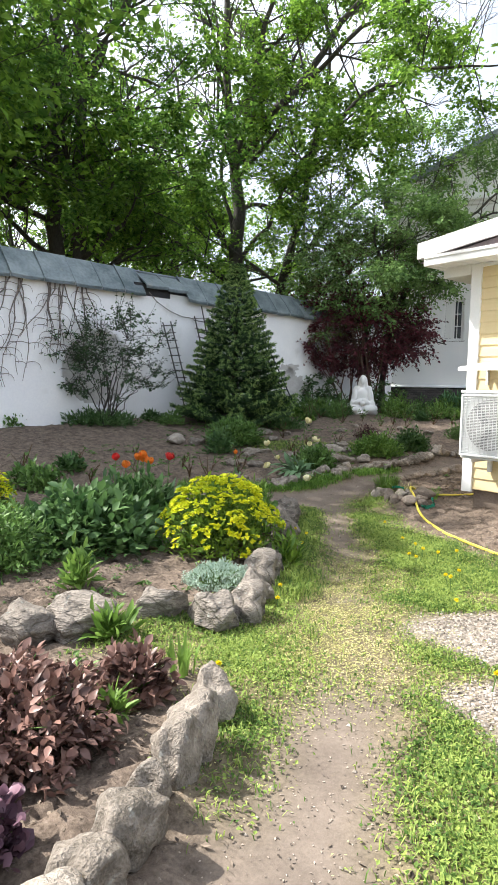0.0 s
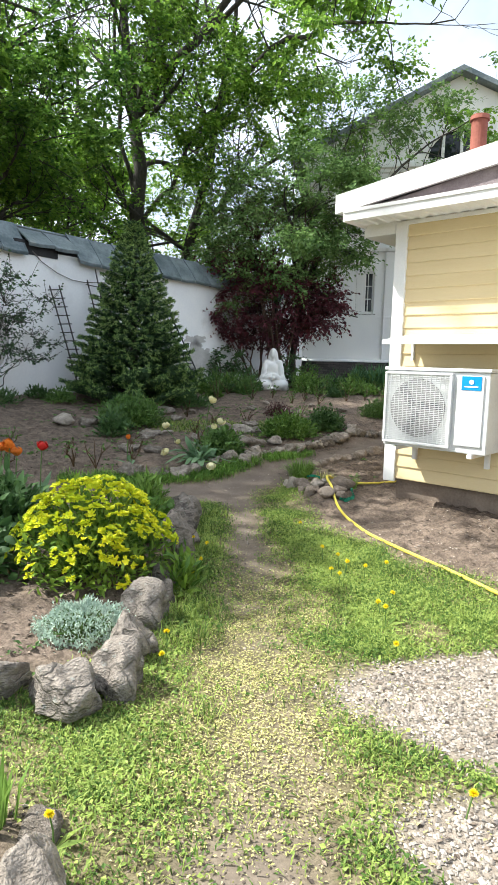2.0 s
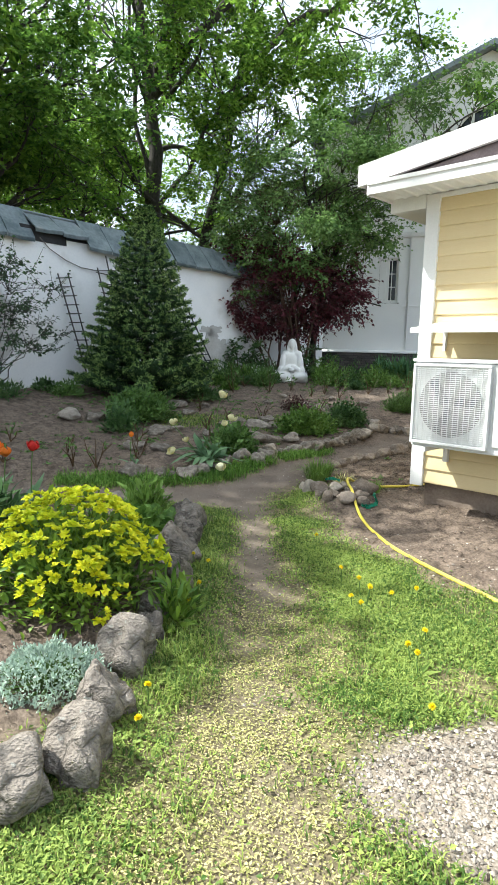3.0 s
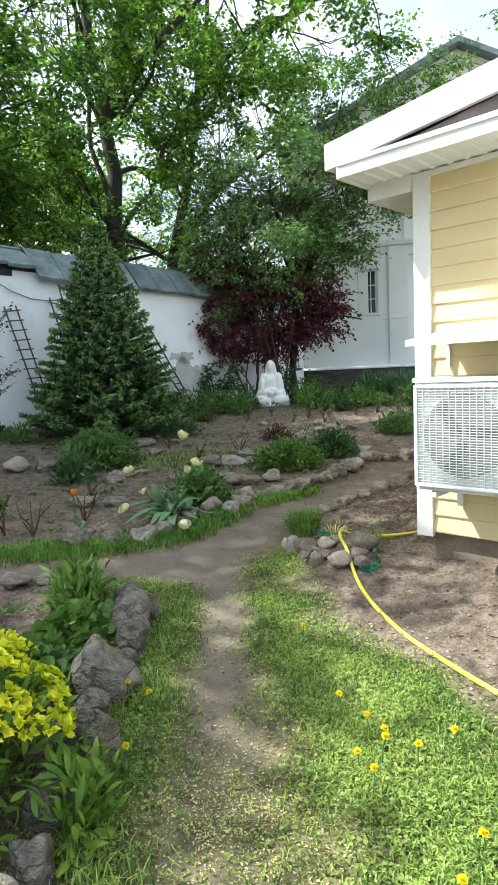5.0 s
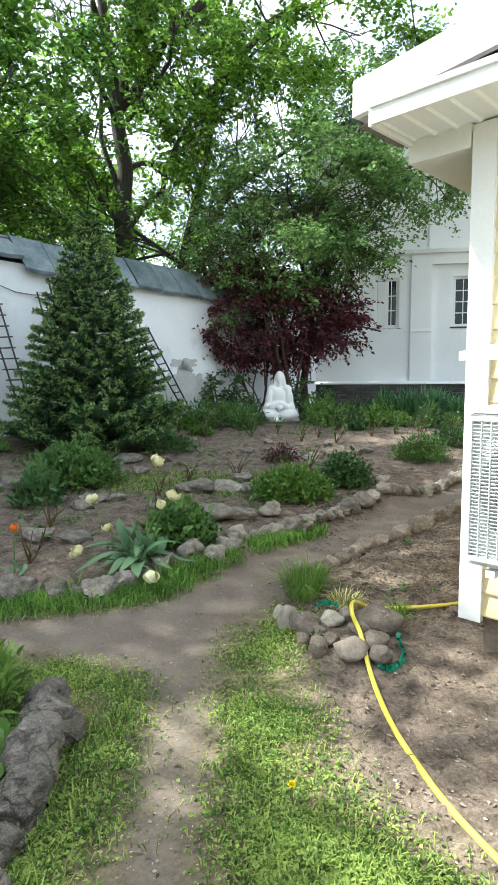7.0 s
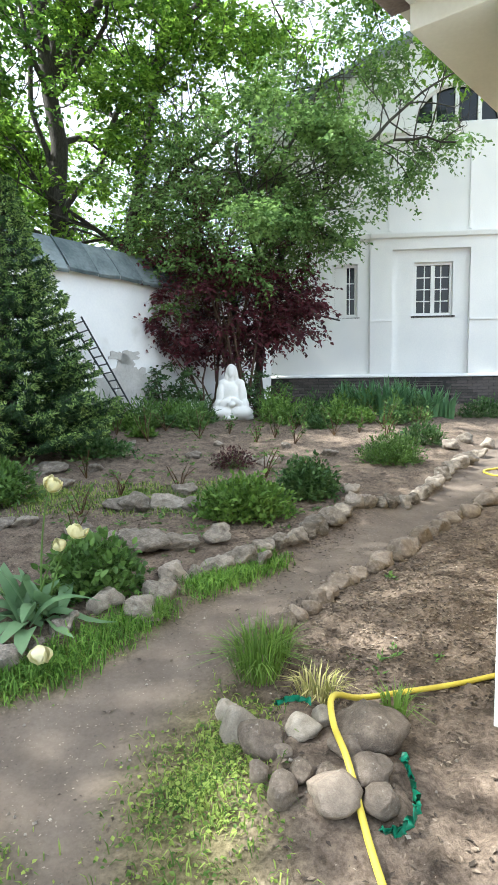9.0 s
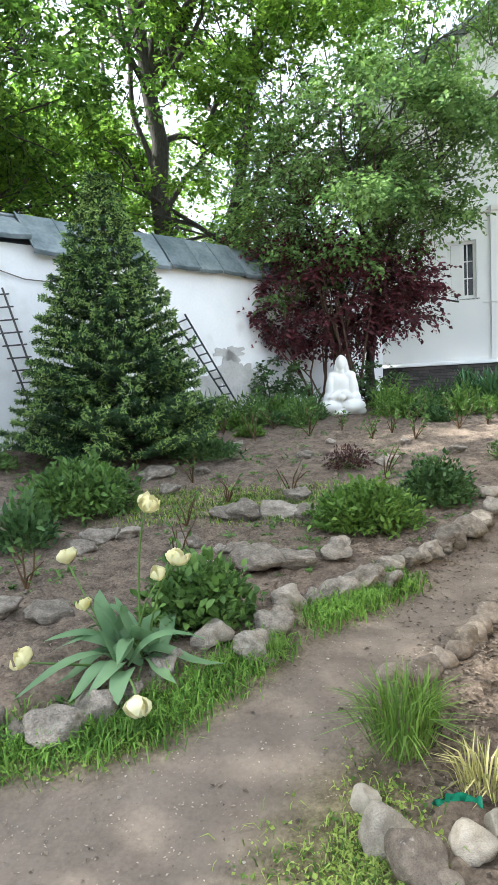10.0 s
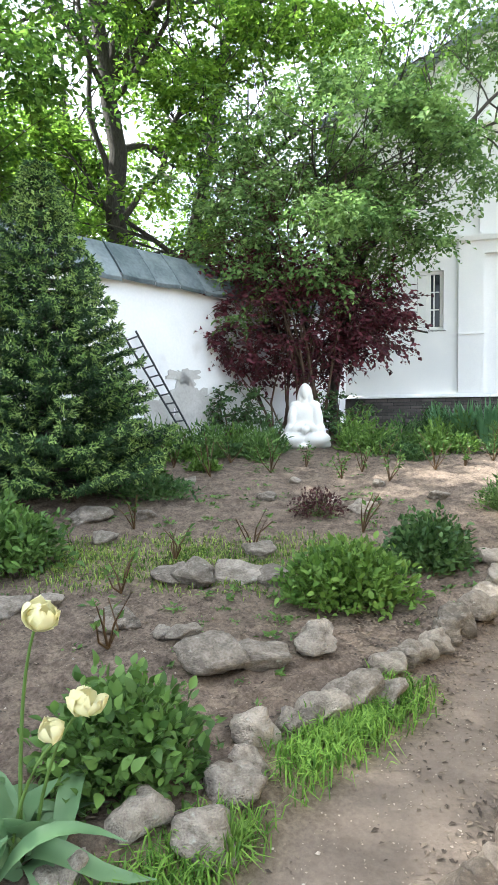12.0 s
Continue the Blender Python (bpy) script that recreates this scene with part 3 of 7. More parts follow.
def build_wall():
    root = empty("wall_garden", WALL_M, "old white plastered garden wall under a sheet metal roof", "wall", kind="structure")
    n, rows = 300, 64
    S, Z = np.meshgrid(np.linspace(0, WALL_LEN, n), np.linspace(-0.2, EAVE_Z + 0.08, rows))
    # a shallow round blind window is sunk in the face
    a = np.hypot((S - NICHE_S) / 0.75, (Z - 1.35) / 0.7)
    sunk = np.where(a < 1, 0.16, 0.0)
    Y = sunk + 0.02 * wavy(S, Z, 2.2, 11) + 0.008 * wavy(S, Z, 9, 12)
    V = np.stack([S, Y, Z], -1).reshape(-1, 3)
    i = np.arange(rows - 1)[:, None] * n + np.arange(n - 1)[None]
    F = np.stack([i, i + 1, i + n + 1, i + n], -1).reshape(-1, 4)
    part("plaster_face", fast_mesh("plaster_face", V, F, M_PLASTER, True), parent=root)
    part("masonry", box_bm(0, WALL_LEN, 0.22, 0.55, -0.2, EAVE_Z + 0.1, 0.01), M_PLASTER, root)
    bm = bmesh.new()
    ring = [(NICHE_S + 0.735 * math.cos(a), 1.35 + 0.685 * math.sin(a)) for a in np.arange(48) * math.pi / 24]
    front = [bm.verts.new((x, 0.125, z)) for x, z in ring]
    back = [bm.verts.new((x, 0.155, z)) for x, z in ring]
    bm.faces.new(front)
    bm.faces.new(back[::-1])
    for j in range(len(ring)):
        bm.faces.new((front[j], back[j], back[(j + 1) % len(ring)], front[(j + 1) % len(ring)]))
    bmesh.ops.recalc_face_normals(bm, faces=bm.faces)
    part("blind_window", bm, M_NICHE, root, "grey plaster in a round blind window")
    # plaster has fallen off low down, where the grey coat shows
    for s0, z0, w0, h0, seed in ((11.3, 0.75, 0.55, 0.42, 1), (12.0, 1.0, 0.5, 0.5, 2), (10.75, 1.35, 0.3, 0.14, 3), (11.85, 1.55, 0.35, 0.12, 4)):
        pr = np.random.default_rng(seed)
        ang = np.arange(40) * 2 * math.pi / 40
        rr = 1 + 0.22 * np.sin(ang * 3 + pr.uniform(0, 6)) + 0.14 * np.sin(ang * 7 + pr.uniform(0, 6)) + 0.1 * pr.normal(size=40)
        bm = bmesh.new()
        rim = [bm.verts.new((s0 + w0 * q * math.cos(b), -0.02, z0 + h0 * q * math.sin(b))) for b, q in zip(ang, rr)]
        inner = [bm.verts.new((v.co.x, 0.03, v.co.z)) for v in rim]
        bm.faces.new(rim[::-1])
        for j in range(40):
            bm.faces.new((rim[j], rim[(j + 1) % 40], inner[(j + 1) % 40], inner[j]))
        bmesh.ops.recalc_face_normals(bm, faces=bm.faces)
        part("bare_patch", bm, M_NICHE, root, "grey patch where plaster has fallen off")
    s = -0.05
    r = random.Random(4)
    while s < WALL_LEN - 0.1:
        w = r.uniform(0.5, 0.62)
        sag = 0.0
        lift = 0.0
        if abs(s - HOLE_S) < 0.5:
            sag, lift = -0.05, 0.17
        e0, e1 = EAVE_Z + r.uniform(-0.02, 0.02) + lift, EAVE_Z + r.uniform(-0.02, 0.02) + lift
        rz = RIDGE_Z + r.uniform(-0.02, 0.02) + sag
        bm = bmesh.new()
        rows_v = []
        for x, ez in ((s, e0), (s + w * 0.5, (e0 + e1) / 2 - 0.012), (s + w - 0.01, e1)):
            prof = [(-0.13, ez - 0.05), (-0.13, ez), (0.0, ez + (rz - ez) * 0.36), (0.28, rz)]
            prof += [(u, v + 0.012) for u, v in prof[::-1]]
            rows_v.append([bm.verts.new((x, u, v)) for u, v in prof])
        for p, q in zip(rows_v, rows_v[1:]):
            for j in range(8):
                bm.faces.new((p[j], p[(j + 1) % 8], q[(j + 1) % 8], q[j]))
        bm.faces.new(rows_v[0])
        bm.faces.new(rows_v[-1][::-1])
        # standing seam
        seam = [(-0.135, e0), (0.0, e0 + (rz - e0) * 0.36), (0.28, rz)]
        a0 = [bm.verts.new((s - 0.012, u, v + 0.01)) for u, v in seam] + [bm.verts.new((s - 0.012, u, v + 0.04)) for u, v in seam[::-1]]
        b0 = [bm.verts.new((s + 0.012, q.co.y, q.co.z)) for q in a0]
        bm.faces.new(a0[::-1])
        bm.faces.new(b0)
        for j in range(6):
            bm.faces.new((a0[j], a0[(j + 1) % 6], b0[(j + 1) % 6], b0[j]))
        bmesh.ops.recalc_face_normals(bm, faces=bm.faces)
        part("roof_sheet", bm, M_ROOF, root)
        s += w
    part("roof_back", prism_bm([(0.28, RIDGE_Z), (0.28, RIDGE_Z - 0.02), (0.7, EAVE_Z), (0.7, EAVE_Z + 0.02)], 0, WALL_LEN), M_ROOF, root)
    # near-black box stands in for the shade under the lifted sheets
    part("gap_shade_box", box_bm(HOLE_S - 0.45, HOLE_S + 0.45, -0.02, 0.1, EAVE_Z - 0.02, EAVE_Z + 0.22), M_DARK, root)


NICHE_S, HOLE_S = 6.2, 7.45
build_wall()


# ---- the yellow house ----
def build_house():
    root = empty("house", pose(0, 0, 0, 0, 0, -45), "small yellow clapboard house with white trim and boxed eaves", "house")
    L, D, TOP = 5.6, 6.0, 2.38
    part("foundation", box_bm(0.06, L - 0.06, 0.06, D, -0.35, 0.06, 0.01), M_FOUNDATION, root)
    part("wall", box_bm(0.03, L - 0.03, 0.03, D, 0.05, TOP + 0.1), M_SIDING, root)
    step, z = 0.1165, 0.03
    while z < TOP - 0.02:
        h = min(step, TOP - z)
        bm = prism_bm([(0.03, z), (-0.014, z), (-0.017, z + 0.008), (-0.002, z + h + 0.012), (0.03, z + h + 0.012)], 0.08, L - 0.05)
        part("siding_board", bm, M_SIDING, root)
        z += step
    part("side_cladding", box_bm(-0.012, 0.029, 0.1, D - 0.1, 0.03, TOP), M_SIDING, root)
    part("corner_trim", box_bm(-0.03, 0.085, -0.034, 0.0, -0.0, TOP, 0.004), M_WHITE, root)
    part("corner_trim", box_bm(-0.034, -0.002, 0.001, 0.085, -0.0, TOP, 0.004), M_WHITE, root)
    # boxed eave under the gable, with a ribbed soffit
    OV, SIDE = 0.40, -0.34
    part("fascia", prism_bm([(-OV - 0.02, TOP - 0.02), (-OV, TOP - 0.02), (-OV, TOP + 0.06), (-OV - 0.032, TOP + 0.078), (-OV - 0.032, TOP + 0.05), (-OV - 0.02, TOP + 0.045)], SIDE, L + 0.4), M_WHITE, root)
    x = SIDE + 0.01
    while x < L + 0.3:
        bm = prism_bm([(x, TOP + 0.002), (x + 0.012, TOP + 0.012), (x + 0.085, TOP + 0.012), (x + 0.097, TOP + 0.002), (x + 0.112, TOP + 0.002), (x + 0.112, TOP + 0.024), (x, TOP + 0.024)], -OV + 0.002, -0.0, "y")
        part("soffit_board", bm, M_WHITE, root)
        x += 0.112
    part("soffit_trim", box_bm(SIDE, L, -0.03, -0.002, TOP - 0.03, TOP + 0.004, 0.003), M_WHITE, root)
    part("pent_roof", prism_bm([(-OV + 0.001, TOP + 0.068), (-0.2, TOP + 0.10), (-0.2, TOP + 0.03), (-OV + 0.001, TOP + 0.03)], SIDE, L + 0.4), M_GABLE, root)
    # side eave box, smooth, a little lower than the front soffit
    part("side_eave", box_bm(-0.365, -0.036, -0.036, D + 0.2, TOP - 0.10, TOP + 0.10, 0.005), M_WHITE, root)
    part("side_fascia", box_bm(SIDE - 0.025, SIDE - 0.001, -OV, -0.037, TOP - 0.02, TOP + 0.075, 0.004), M_WHITE, root)
    part("roof_edge_soffit", box_bm(-0.5, -0.367, -0.29, D + 0.2, TOP + 0.085, TOP + 0.1), M_WHITE, root)
    apex, ax = 2.70, L / 2
    lo = TOP + 0.12
    # gable face, shingled
    bm = bmesh.new()
    f = [bm.verts.new(v) for v in ((-0.5, -0.285, TOP + 0.05), (L + 0.5, -0.285, TOP + 0.05), (ax, -0.285, apex + 0.2))]
    g = [bm.verts.new((v.co.x, 0.1, v.co.z)) for v in f]
    bm.faces.new(f)
    bm.faces.new(g[::-1])
    for j in range(3):
        bm.faces.new((f[j], f[(j + 1) % 3], g[(j + 1) % 3], g[j]))
    bmesh.ops.recalc_face_normals(bm, faces=bm.faces)
    part("gable", bm, M_GABLE, root)
    for sx in (-1, 1):
        e = ax + sx * (ax + 0.5)
        z0, z1 = TOP + 0.08, apex + 0.14

        def sheet(y0, y1, dz0, dz1, name, mat):
            bm = bmesh.new()
            vs = [[bm.verts.new((x, y, z + dz)) for x, z in ((e, z0), (ax, z1))] for y in (y0, y1) for dz in (dz0, dz1)]
            a, b, c, d = vs
            for q in ((a[0], a[1], b[1], b[0]), (c[0], d[0], d[1], c[1]), (b[0], b[1], d[1], d[0]), (a[0], c[0], c[1], a[1]), (a[0], b[0], d[0], c[0]), (a[1], c[1], d[1], b[1])):
                bm.faces.new(q)
            bmesh.ops.recalc_face_normals(bm, faces=bm.faces)
            part(name, bm, mat, root)
        sheet(-0.335, -0.3, 0.0, 0.165, "rake_board", M_WHITE)
        sheet(-0.299, D + 0.3, 0.12, 0.16, "roof", M_GABLE)
    pipe = bmesh.new()
    bmesh.ops.create_cone(pipe, cap_ends=True, segments=20, radius1=0.07, radius2=0.07, depth=1.2, matrix=Matrix.Translation((0.478, 0.44, 2.68)))
    bmesh.ops.create_cone(pipe, cap_ends=True, segments=20, radius1=0.086, radius2=0.08, depth=0.04, matrix=Matrix.Translation((0.478, 0.44, 3.29)))
    part("chimney_pipe", pipe, M_CHIMNEY, root, "round red clay chimney pipe")


build_house()
HOUSE_M = pose(0, 0, 0, 0, 0, -45)


def build_air_conditioner():
    root = empty("air_conditioner", HOUSE_M, "white air conditioner outdoor unit with a wire grille and blue sticker", "air conditioner")
    x0, x1, yf, yb, z0, z1 = 0.17, 1.08, -0.42, -0.12, 0.40, 1.08
    cx, cz, r = x0 + 0.31, (z0 + z1) / 2, 0.245
    part("body", box_bm(x0, x1, yf + 0.012, yb, z0, z1 - 0.03, 0.012), M_CASE, root)
    part("lid", box_bm(x0 - 0.012, x1 + 0.012, yf - 0.006, yb + 0.01, z1 - 0.028, z1, 0.008), M_CASE, root)
    bm = bmesh.new()
    bmesh.ops.create_cone(bm, cap_ends=True, segments=40, radius1=r, radius2=r, depth=0.02, matrix=Matrix.Translation((cx, yf + 0.004, cz)) @ Matrix.Rotation(math.pi / 2, 4, "X"))
    part("fan_well", bm, M_WELL, root, "dark round fan opening")
    for i in range(3):
        bl = bmesh.new()
        bmesh.ops.create_grid(bl, x_segments=4, y_segments=2, size=0.5, matrix=Matrix.Translation((cx, yf - 0.008, cz)) @ Matrix.Rotation(i * 2.094, 4, "Y") @ Matrix.Translation((0.12, 0, 0)) @ Matrix.Rotation(0.25, 4, "X") @ Matrix.Rotation(math.pi / 2, 4, "X") @ Matrix.Diagonal((0.2, 0.12, 1, 1)))
        part("fan_blade", bl, M_FAN, root)
    gl = []
    gx0, gx1, gz0, gz1 = x0 + 0.03, x0 + 0.6, z0 + 0.05, z1 - 0.06
    n = 38
    for i in range(n + 1):
        z = gz0 + (gz1 - gz0) * i / n
        gl.append(([(gx0, yf - 0.022, z), (gx1, yf - 0.022, z)], [0.0028, 0.0028]))
    for i in range(15):
        x = gx0 + (gx1 - gx0) * i / 14
        gl.append(([(x, yf - 0.026, gz0), (x, yf - 0.026, gz1)], [0.003, 0.003]))
    part("grille", fast_mesh("grille", *tubes(gl, 5), M_CASE, True), parent=root)
    fr = bmesh.new()
    for a in ((gx0 - 0.02, gx1 + 0.02, gz0 - 0.02, gz0), (gx0 - 0.02, gx1 + 0.02, gz1, gz1 + 0.02), (gx0 - 0.02, gx0, gz0, gz1), (gx1, gx1 + 0.02, gz0, gz1)):
        box_bm(a[0], a[1], yf - 0.03, yf + 0.013, a[2], a[3], 0.004, fr)
    part("grille_frame", fr, M_CASE, root)
    part("service_panel", box_bm(x0 + 0.65, x1 - 0.04, yf - 0.002, yf + 0.014, z0 + 0.06, z1 - 0.06, 0.006), M_CASE, root)
    st = part("sticker", box_bm(x0 + 0.69, x0 + 0.85, yf - 0.006, yf - 0.001, z1 - 0.17, z1 - 0.06, 0.001), M_BLUE, root, "blue maker's sticker")
    ring = bmesh.new()
    bmesh.ops.create_cone(ring, cap_ends=True, segments=20, radius1=0.019, radius2=0.019, depth=0.003, matrix=Matrix.Translation((x0 + 0.77, yf - 0.009, z1 - 0.105)) @ Matrix.Rotation(math.pi / 2, 4, "X"))
    part("emblem", ring, M_WHITE, st)
    part("text_bar", box_bm(x0 + 0.715, x0 + 0.825, yf - 0.009, yf - 0.0062, z1 - 0.147, z1 - 0.137), M_WHITE, st)
    for x in (x0 + 0.1, x1 - 0.14):
        bm = box_bm(x, x + 0.04, yf - 0.01, -0.02, z0 - 0.035, z0 - 0.002, 0.003)
        box_bm(x, x + 0.04, -0.06, -0.02, z0 - 0.16, z0 + 0.1, 0.003, bm)
        part("bracket", bm, M_WHITE, root)
    pipe = [[(x1 - 0.06, yb + 0.02, z0 + 0.1), (x1 + 0.06, yb + 0.02, z0 + 0.02), (x1 + 0.09, -0.03, z0 - 0.05)]]
    part("pipe", fast_mesh("pipe", *tubes([(p, [0.012] * 3) for p in pipe], 8), M_WHITE, True), parent=root)


build_air_conditioner()


def build_awning():
    root = empty("awning", HOUSE_M, "white sheet metal rain cover above the air conditioner", "awning")
    part("sheet", prism_bm([(-0.015, 1.37), (-0.5, 1.305), (-0.5, 1.27), (-0.492, 1.27), (-0.49, 1.298), (-0.015, 1.362)], 0.16, 1.35), M_WHITE, root)
    for x in (0.2, 1.15):
        bm = prism_bm([(-0.018, 1.36), (-0.30, 1.325), (-0.28, 1.315), (-0.05, 1.335), (-0.05, 1.14), (-0.018, 1.14)], x, x + 0.022)
        part("bracket", bm, M_WHITE, root)


build_awning()


# ---- the white house behind ----
def window_part(root, x0, x1, z0, z1, y, cols, rows, blind=False):
    w = part("window", box_bm(x0, x1, y + 0.03, y + 0.05, z0, z1), M_GLASS, root, "dark window glass between white bars")
    fr = 0.07
    bm = bmesh.new()
    for a in ((x0 - fr, x1 + fr, z1, z1 + fr), (x0 - fr, x1 + fr, z0 - fr, z0), (x0 - fr, x0, z0, z1), (x1, x1 + fr, z0, z1)):
        box_bm(a[0], a[1], y - 0.035, y + 0.06, a[2], a[3], 0.006, bm)
    part("frame", bm, M_WHITE, w)
    n = len(cols)
    for i in range(1, n):
        part("mullion", box_bm(cols[i] - 0.05, cols[i] + 0.05, y - 0.02, y + 0.055, z0 + 0.001, z1 - 0.001, 0.005), M_WHITE, w)
    edges = list(cols) + [x1]
    for a, b in zip(edges, edges[1:]):
        mid = (a + b) / 2
        part("glazing_bar", box_bm(mid - 0.012, mid + 0.012, y + 0.012, y + 0.032, z0 + 0.001, z1 - 0.001), M_WHITE, w)
        for k in range(1, rows):
            z = z0 + (z1 - z0) * k / rows
            part("glazing_bar", box_bm(a + 0.01, b - 0.01, y + 0.011, y + 0.031, z - 0.012, z + 0.012), M_WHITE, w)
    part("sill", box_bm(x0 - 0.13, x1 + 0.13, y - 0.12, y + 0.02, z0 - fr - 0.045, z0 - fr - 0.002, 0.006), M_PLINTH, w, "dark metal sill")
    return w


def build_white_house():
    root = empty("white_house", pose(2.95, 13.3, 0, 0, 0, -11.5), "two-storey white rendered house with a gable and dark brick plinth", "house")
    X0, X1, D, TOP, APX, APZ = -2.3, 6.6, 9.0, 7.2, 2.15, 9.35
    # front wall as strips round the openings
    T = 0.4
    NX0, NX1, NZ = 0.83, 2.66, 4.2

    def wallbox(a, b, c, d, y=0.0):
        part("wall", box_bm(a, b, y, T, c, d), M_RENDER, root)
    AX0, AX1, AZ, BX0, BX1 = -0.62, 0.0, 0, 1.36, 2.28
    Z0, Z1 = 2.62, 3.9
    wallbox(X0, AX0, 1.2, 4.55)
    wallbox(AX0, AX1, 1.2, Z0)
    wallbox(AX0, AX1, Z1, 4.55)
    wallbox(AX1, 0.3, 1.2, 4.55)
    wallbox(0.3, NX0, 1.2, 4.55, -0.07)
    wallbox(NX1, X1, 1.2, 4.55, -0.07)
    wallbox(NX0, NX1, NZ, 4.55, -0.07)
    wallbox(NX0, BX0, 1.2, NZ, 0.06)
    wallbox(BX1, NX1, 1.2, NZ, 0.06)
    wallbox(BX0, BX1, 1.2, Z0, 0.06)
    wallbox(BX0, BX1, Z1, NZ, 0.06)
    # upper storey and gable with the arched opening
    bm = bmesh.new()
    C, R, AH, SZ = 2.3, 1.0, 0.92, 7.05
    arch = [(C - R * math.cos(a), SZ + AH * math.sin(a)) for a in np.linspace(0, math.pi, 25)]
    # left and right halves meet under and over the arch
    left = [(X0, 4.55), (C, 4.55), (C, SZ)] + arch[:13] + [(APX, APZ), (X0, TOP)]
    right = [(C, 4.55), (X1, 4.55), (X1, TOP), (APX, APZ)] + arch[12:] + [(C, SZ)]
    for poly in (left, right):
        f = [bm.verts.new((x, 0.0, z)) for x, z in poly]
        b = [bm.verts.new((x, T, z)) for x, z in poly]
        bm.faces.new(f)
        bm.faces.new(b[::-1])
        for j in range(len(f)):
            bm.faces.new((f[j], b[j], b[(j + 1) % len(f)], f[(j + 1) % len(f)]))
    bmesh.ops.recalc_face_normals(bm, faces=bm.faces)
    part("gable_wall", bm, M_RENDER, root)
    bm = bmesh.new()
    vs = [bm.verts.new((x, 0.16, z)) for x, z in arch]
    bk = [bm.verts.new((x, 0.18, z)) for x, z in arch]
    bm.faces.new(vs[::-1])
    bm.faces.new(bk)
    aw = part("arched_window", bm, M_GLASS, root, "half-round attic window with white bars")
    rim = [((x, 0.1, z)) for x, z in arch]
    part("frame", fast_mesh("frame", *tubes([(rim, [0.06] * len(rim)), ([(C - R, 0.1, SZ + 0.03), (C + R, 0.1, SZ + 0.03)], [0.06, 0.06])], 8), M_WHITE, True), parent=aw)
    for dx in (-0.52, 0.0, 0.52):
        h = AH * math.sqrt(1 - (dx / R) ** 2)
        part("mullion", box_bm(C + dx - 0.045, C + dx + 0.045, 0.08, 0.15, SZ, SZ + h - 0.02, 0.005), M_WHITE, aw)
    for a, b in ((X0, C - R - 0.1), (C + R + 0.1, X1)):
        part("cornice", prism_bm([(0.0, 6.72), (-0.06, 6.74), (-0.08, 6.82), (-0.16, 6.86), (-0.16, 6.94), (0.0, 6.98)], a, b), M_RENDER, root)
    part("side_wall", box_bm(X0, X0 + T, T, D, 0.3, TOP), M_RENDER, root)
    part("side_wall", box_bm(X1 - T, X1, T, D, 0.3, TOP), M_RENDER, root)
    part("back_wall", box_bm(X0, X1, D, D + T, 0.3, TOP), M_RENDER, root)
    part("string_course", prism_bm([(0.0, 4.45), (-0.09, 4.47), (-0.11, 4.55), (-0.11, 4.58), (0.0, 4.62)], X0, 0.299), M_RENDER, root)
    part("string_course", prism_bm([(-0.07, 4.45), (-0.15, 4.47), (-0.17, 4.55), (-0.17, 4.58), (0.0, 4.62)], 0.301, X1), M_RENDER, root)
    for x in (0.72, 2.62):
        part("pilaster", box_bm(x, x + 0.06, -0.05, -0.002, 4.63, 6.72, 0.004), M_RENDER, root)
    part("sill_course", box_bm(X0, AX0 - 0.14, -0.035, -0.002, 2.49, 2.53, 0.004), M_RENDER, root)
    part("sill_course", box_bm(0.14, 0.299, -0.035, -0.002, 2.49, 2.53, 0.004), M_RENDER, root)
    part("sill_course", box_bm(0.301, NX0, -0.1, -0.072, 2.49, 2.53, 0.004), M_RENDER, root)
    part("sill_course", box_bm(NX1, X1, -0.1, -0.072, 2.49, 2.53, 0.004), M_RENDER, root)
    window_part(root, AX0 + 0.07, AX1 - 0.07, Z0 + 0.07, Z1 - 0.07, 0.12, [AX0 + 0.07, AX0 + 0.31], 3)
    part("shutter", box_bm(AX0 + 0.075, AX0 + 0.27, 0.09, 0.118, Z0 + 0.08, Z1 - 0.08, 0.006), M_WHITE, root, "white panel closing half the window")
    window_part(root, BX0 + 0.07, BX1 - 0.07, Z0 + 0.07, Z1 - 0.07, 0.16, [BX0 + 0.07, (BX0 + BX1) / 2], 4)
    for sx in (-1, 1):
        e = APX + sx * (APX - X0 + 0.35) if sx < 0 else X1 + 0.35
        ze = TOP - 0.17
        bm = bmesh.new()
        prof = [(e, ze), (APX, APZ + 0.02), (APX, APZ + 0.16), (e, ze + 0.14)]
        f = [bm.verts.new((x, -0.35, z)) for x, z in prof]
        b = [bm.verts.new((x, D + 0.5, z)) for x, z in prof]
        bm.faces.new(f)
        bm.faces.new(b[::-1])
        for j in range(4):
            bm.faces.new((f[j], b[j], b[(j + 1) % 4], f[(j + 1) % 4]))
        bmesh.ops.recalc_face_normals(bm, faces=bm.faces)
        part("roof", bm, M_ROOF, root)
    # brick plinth with a cap and a cellar vent
    VX0, VX1 = 1.38, 2.02
    part("plinth", box_bm(X0 - 0.03, X1, -0.10, T, 0.1, 1.13), M_MORTAR, root)
    part("plinth_cap", prism_bm([(-0.19, 1.135), (-0.19, 1.16), (-0.07, 1.215), (-0.0, 1.215), (0.0, 1.135)], X0 - 0.05, X1), M_RENDER, root)
    vent = part("cellar_vent", box_bm(VX0, VX1, -0.145, -0.105, 0.62, 1.02, 0.004), M_DARK, root, "dark cellar vent")
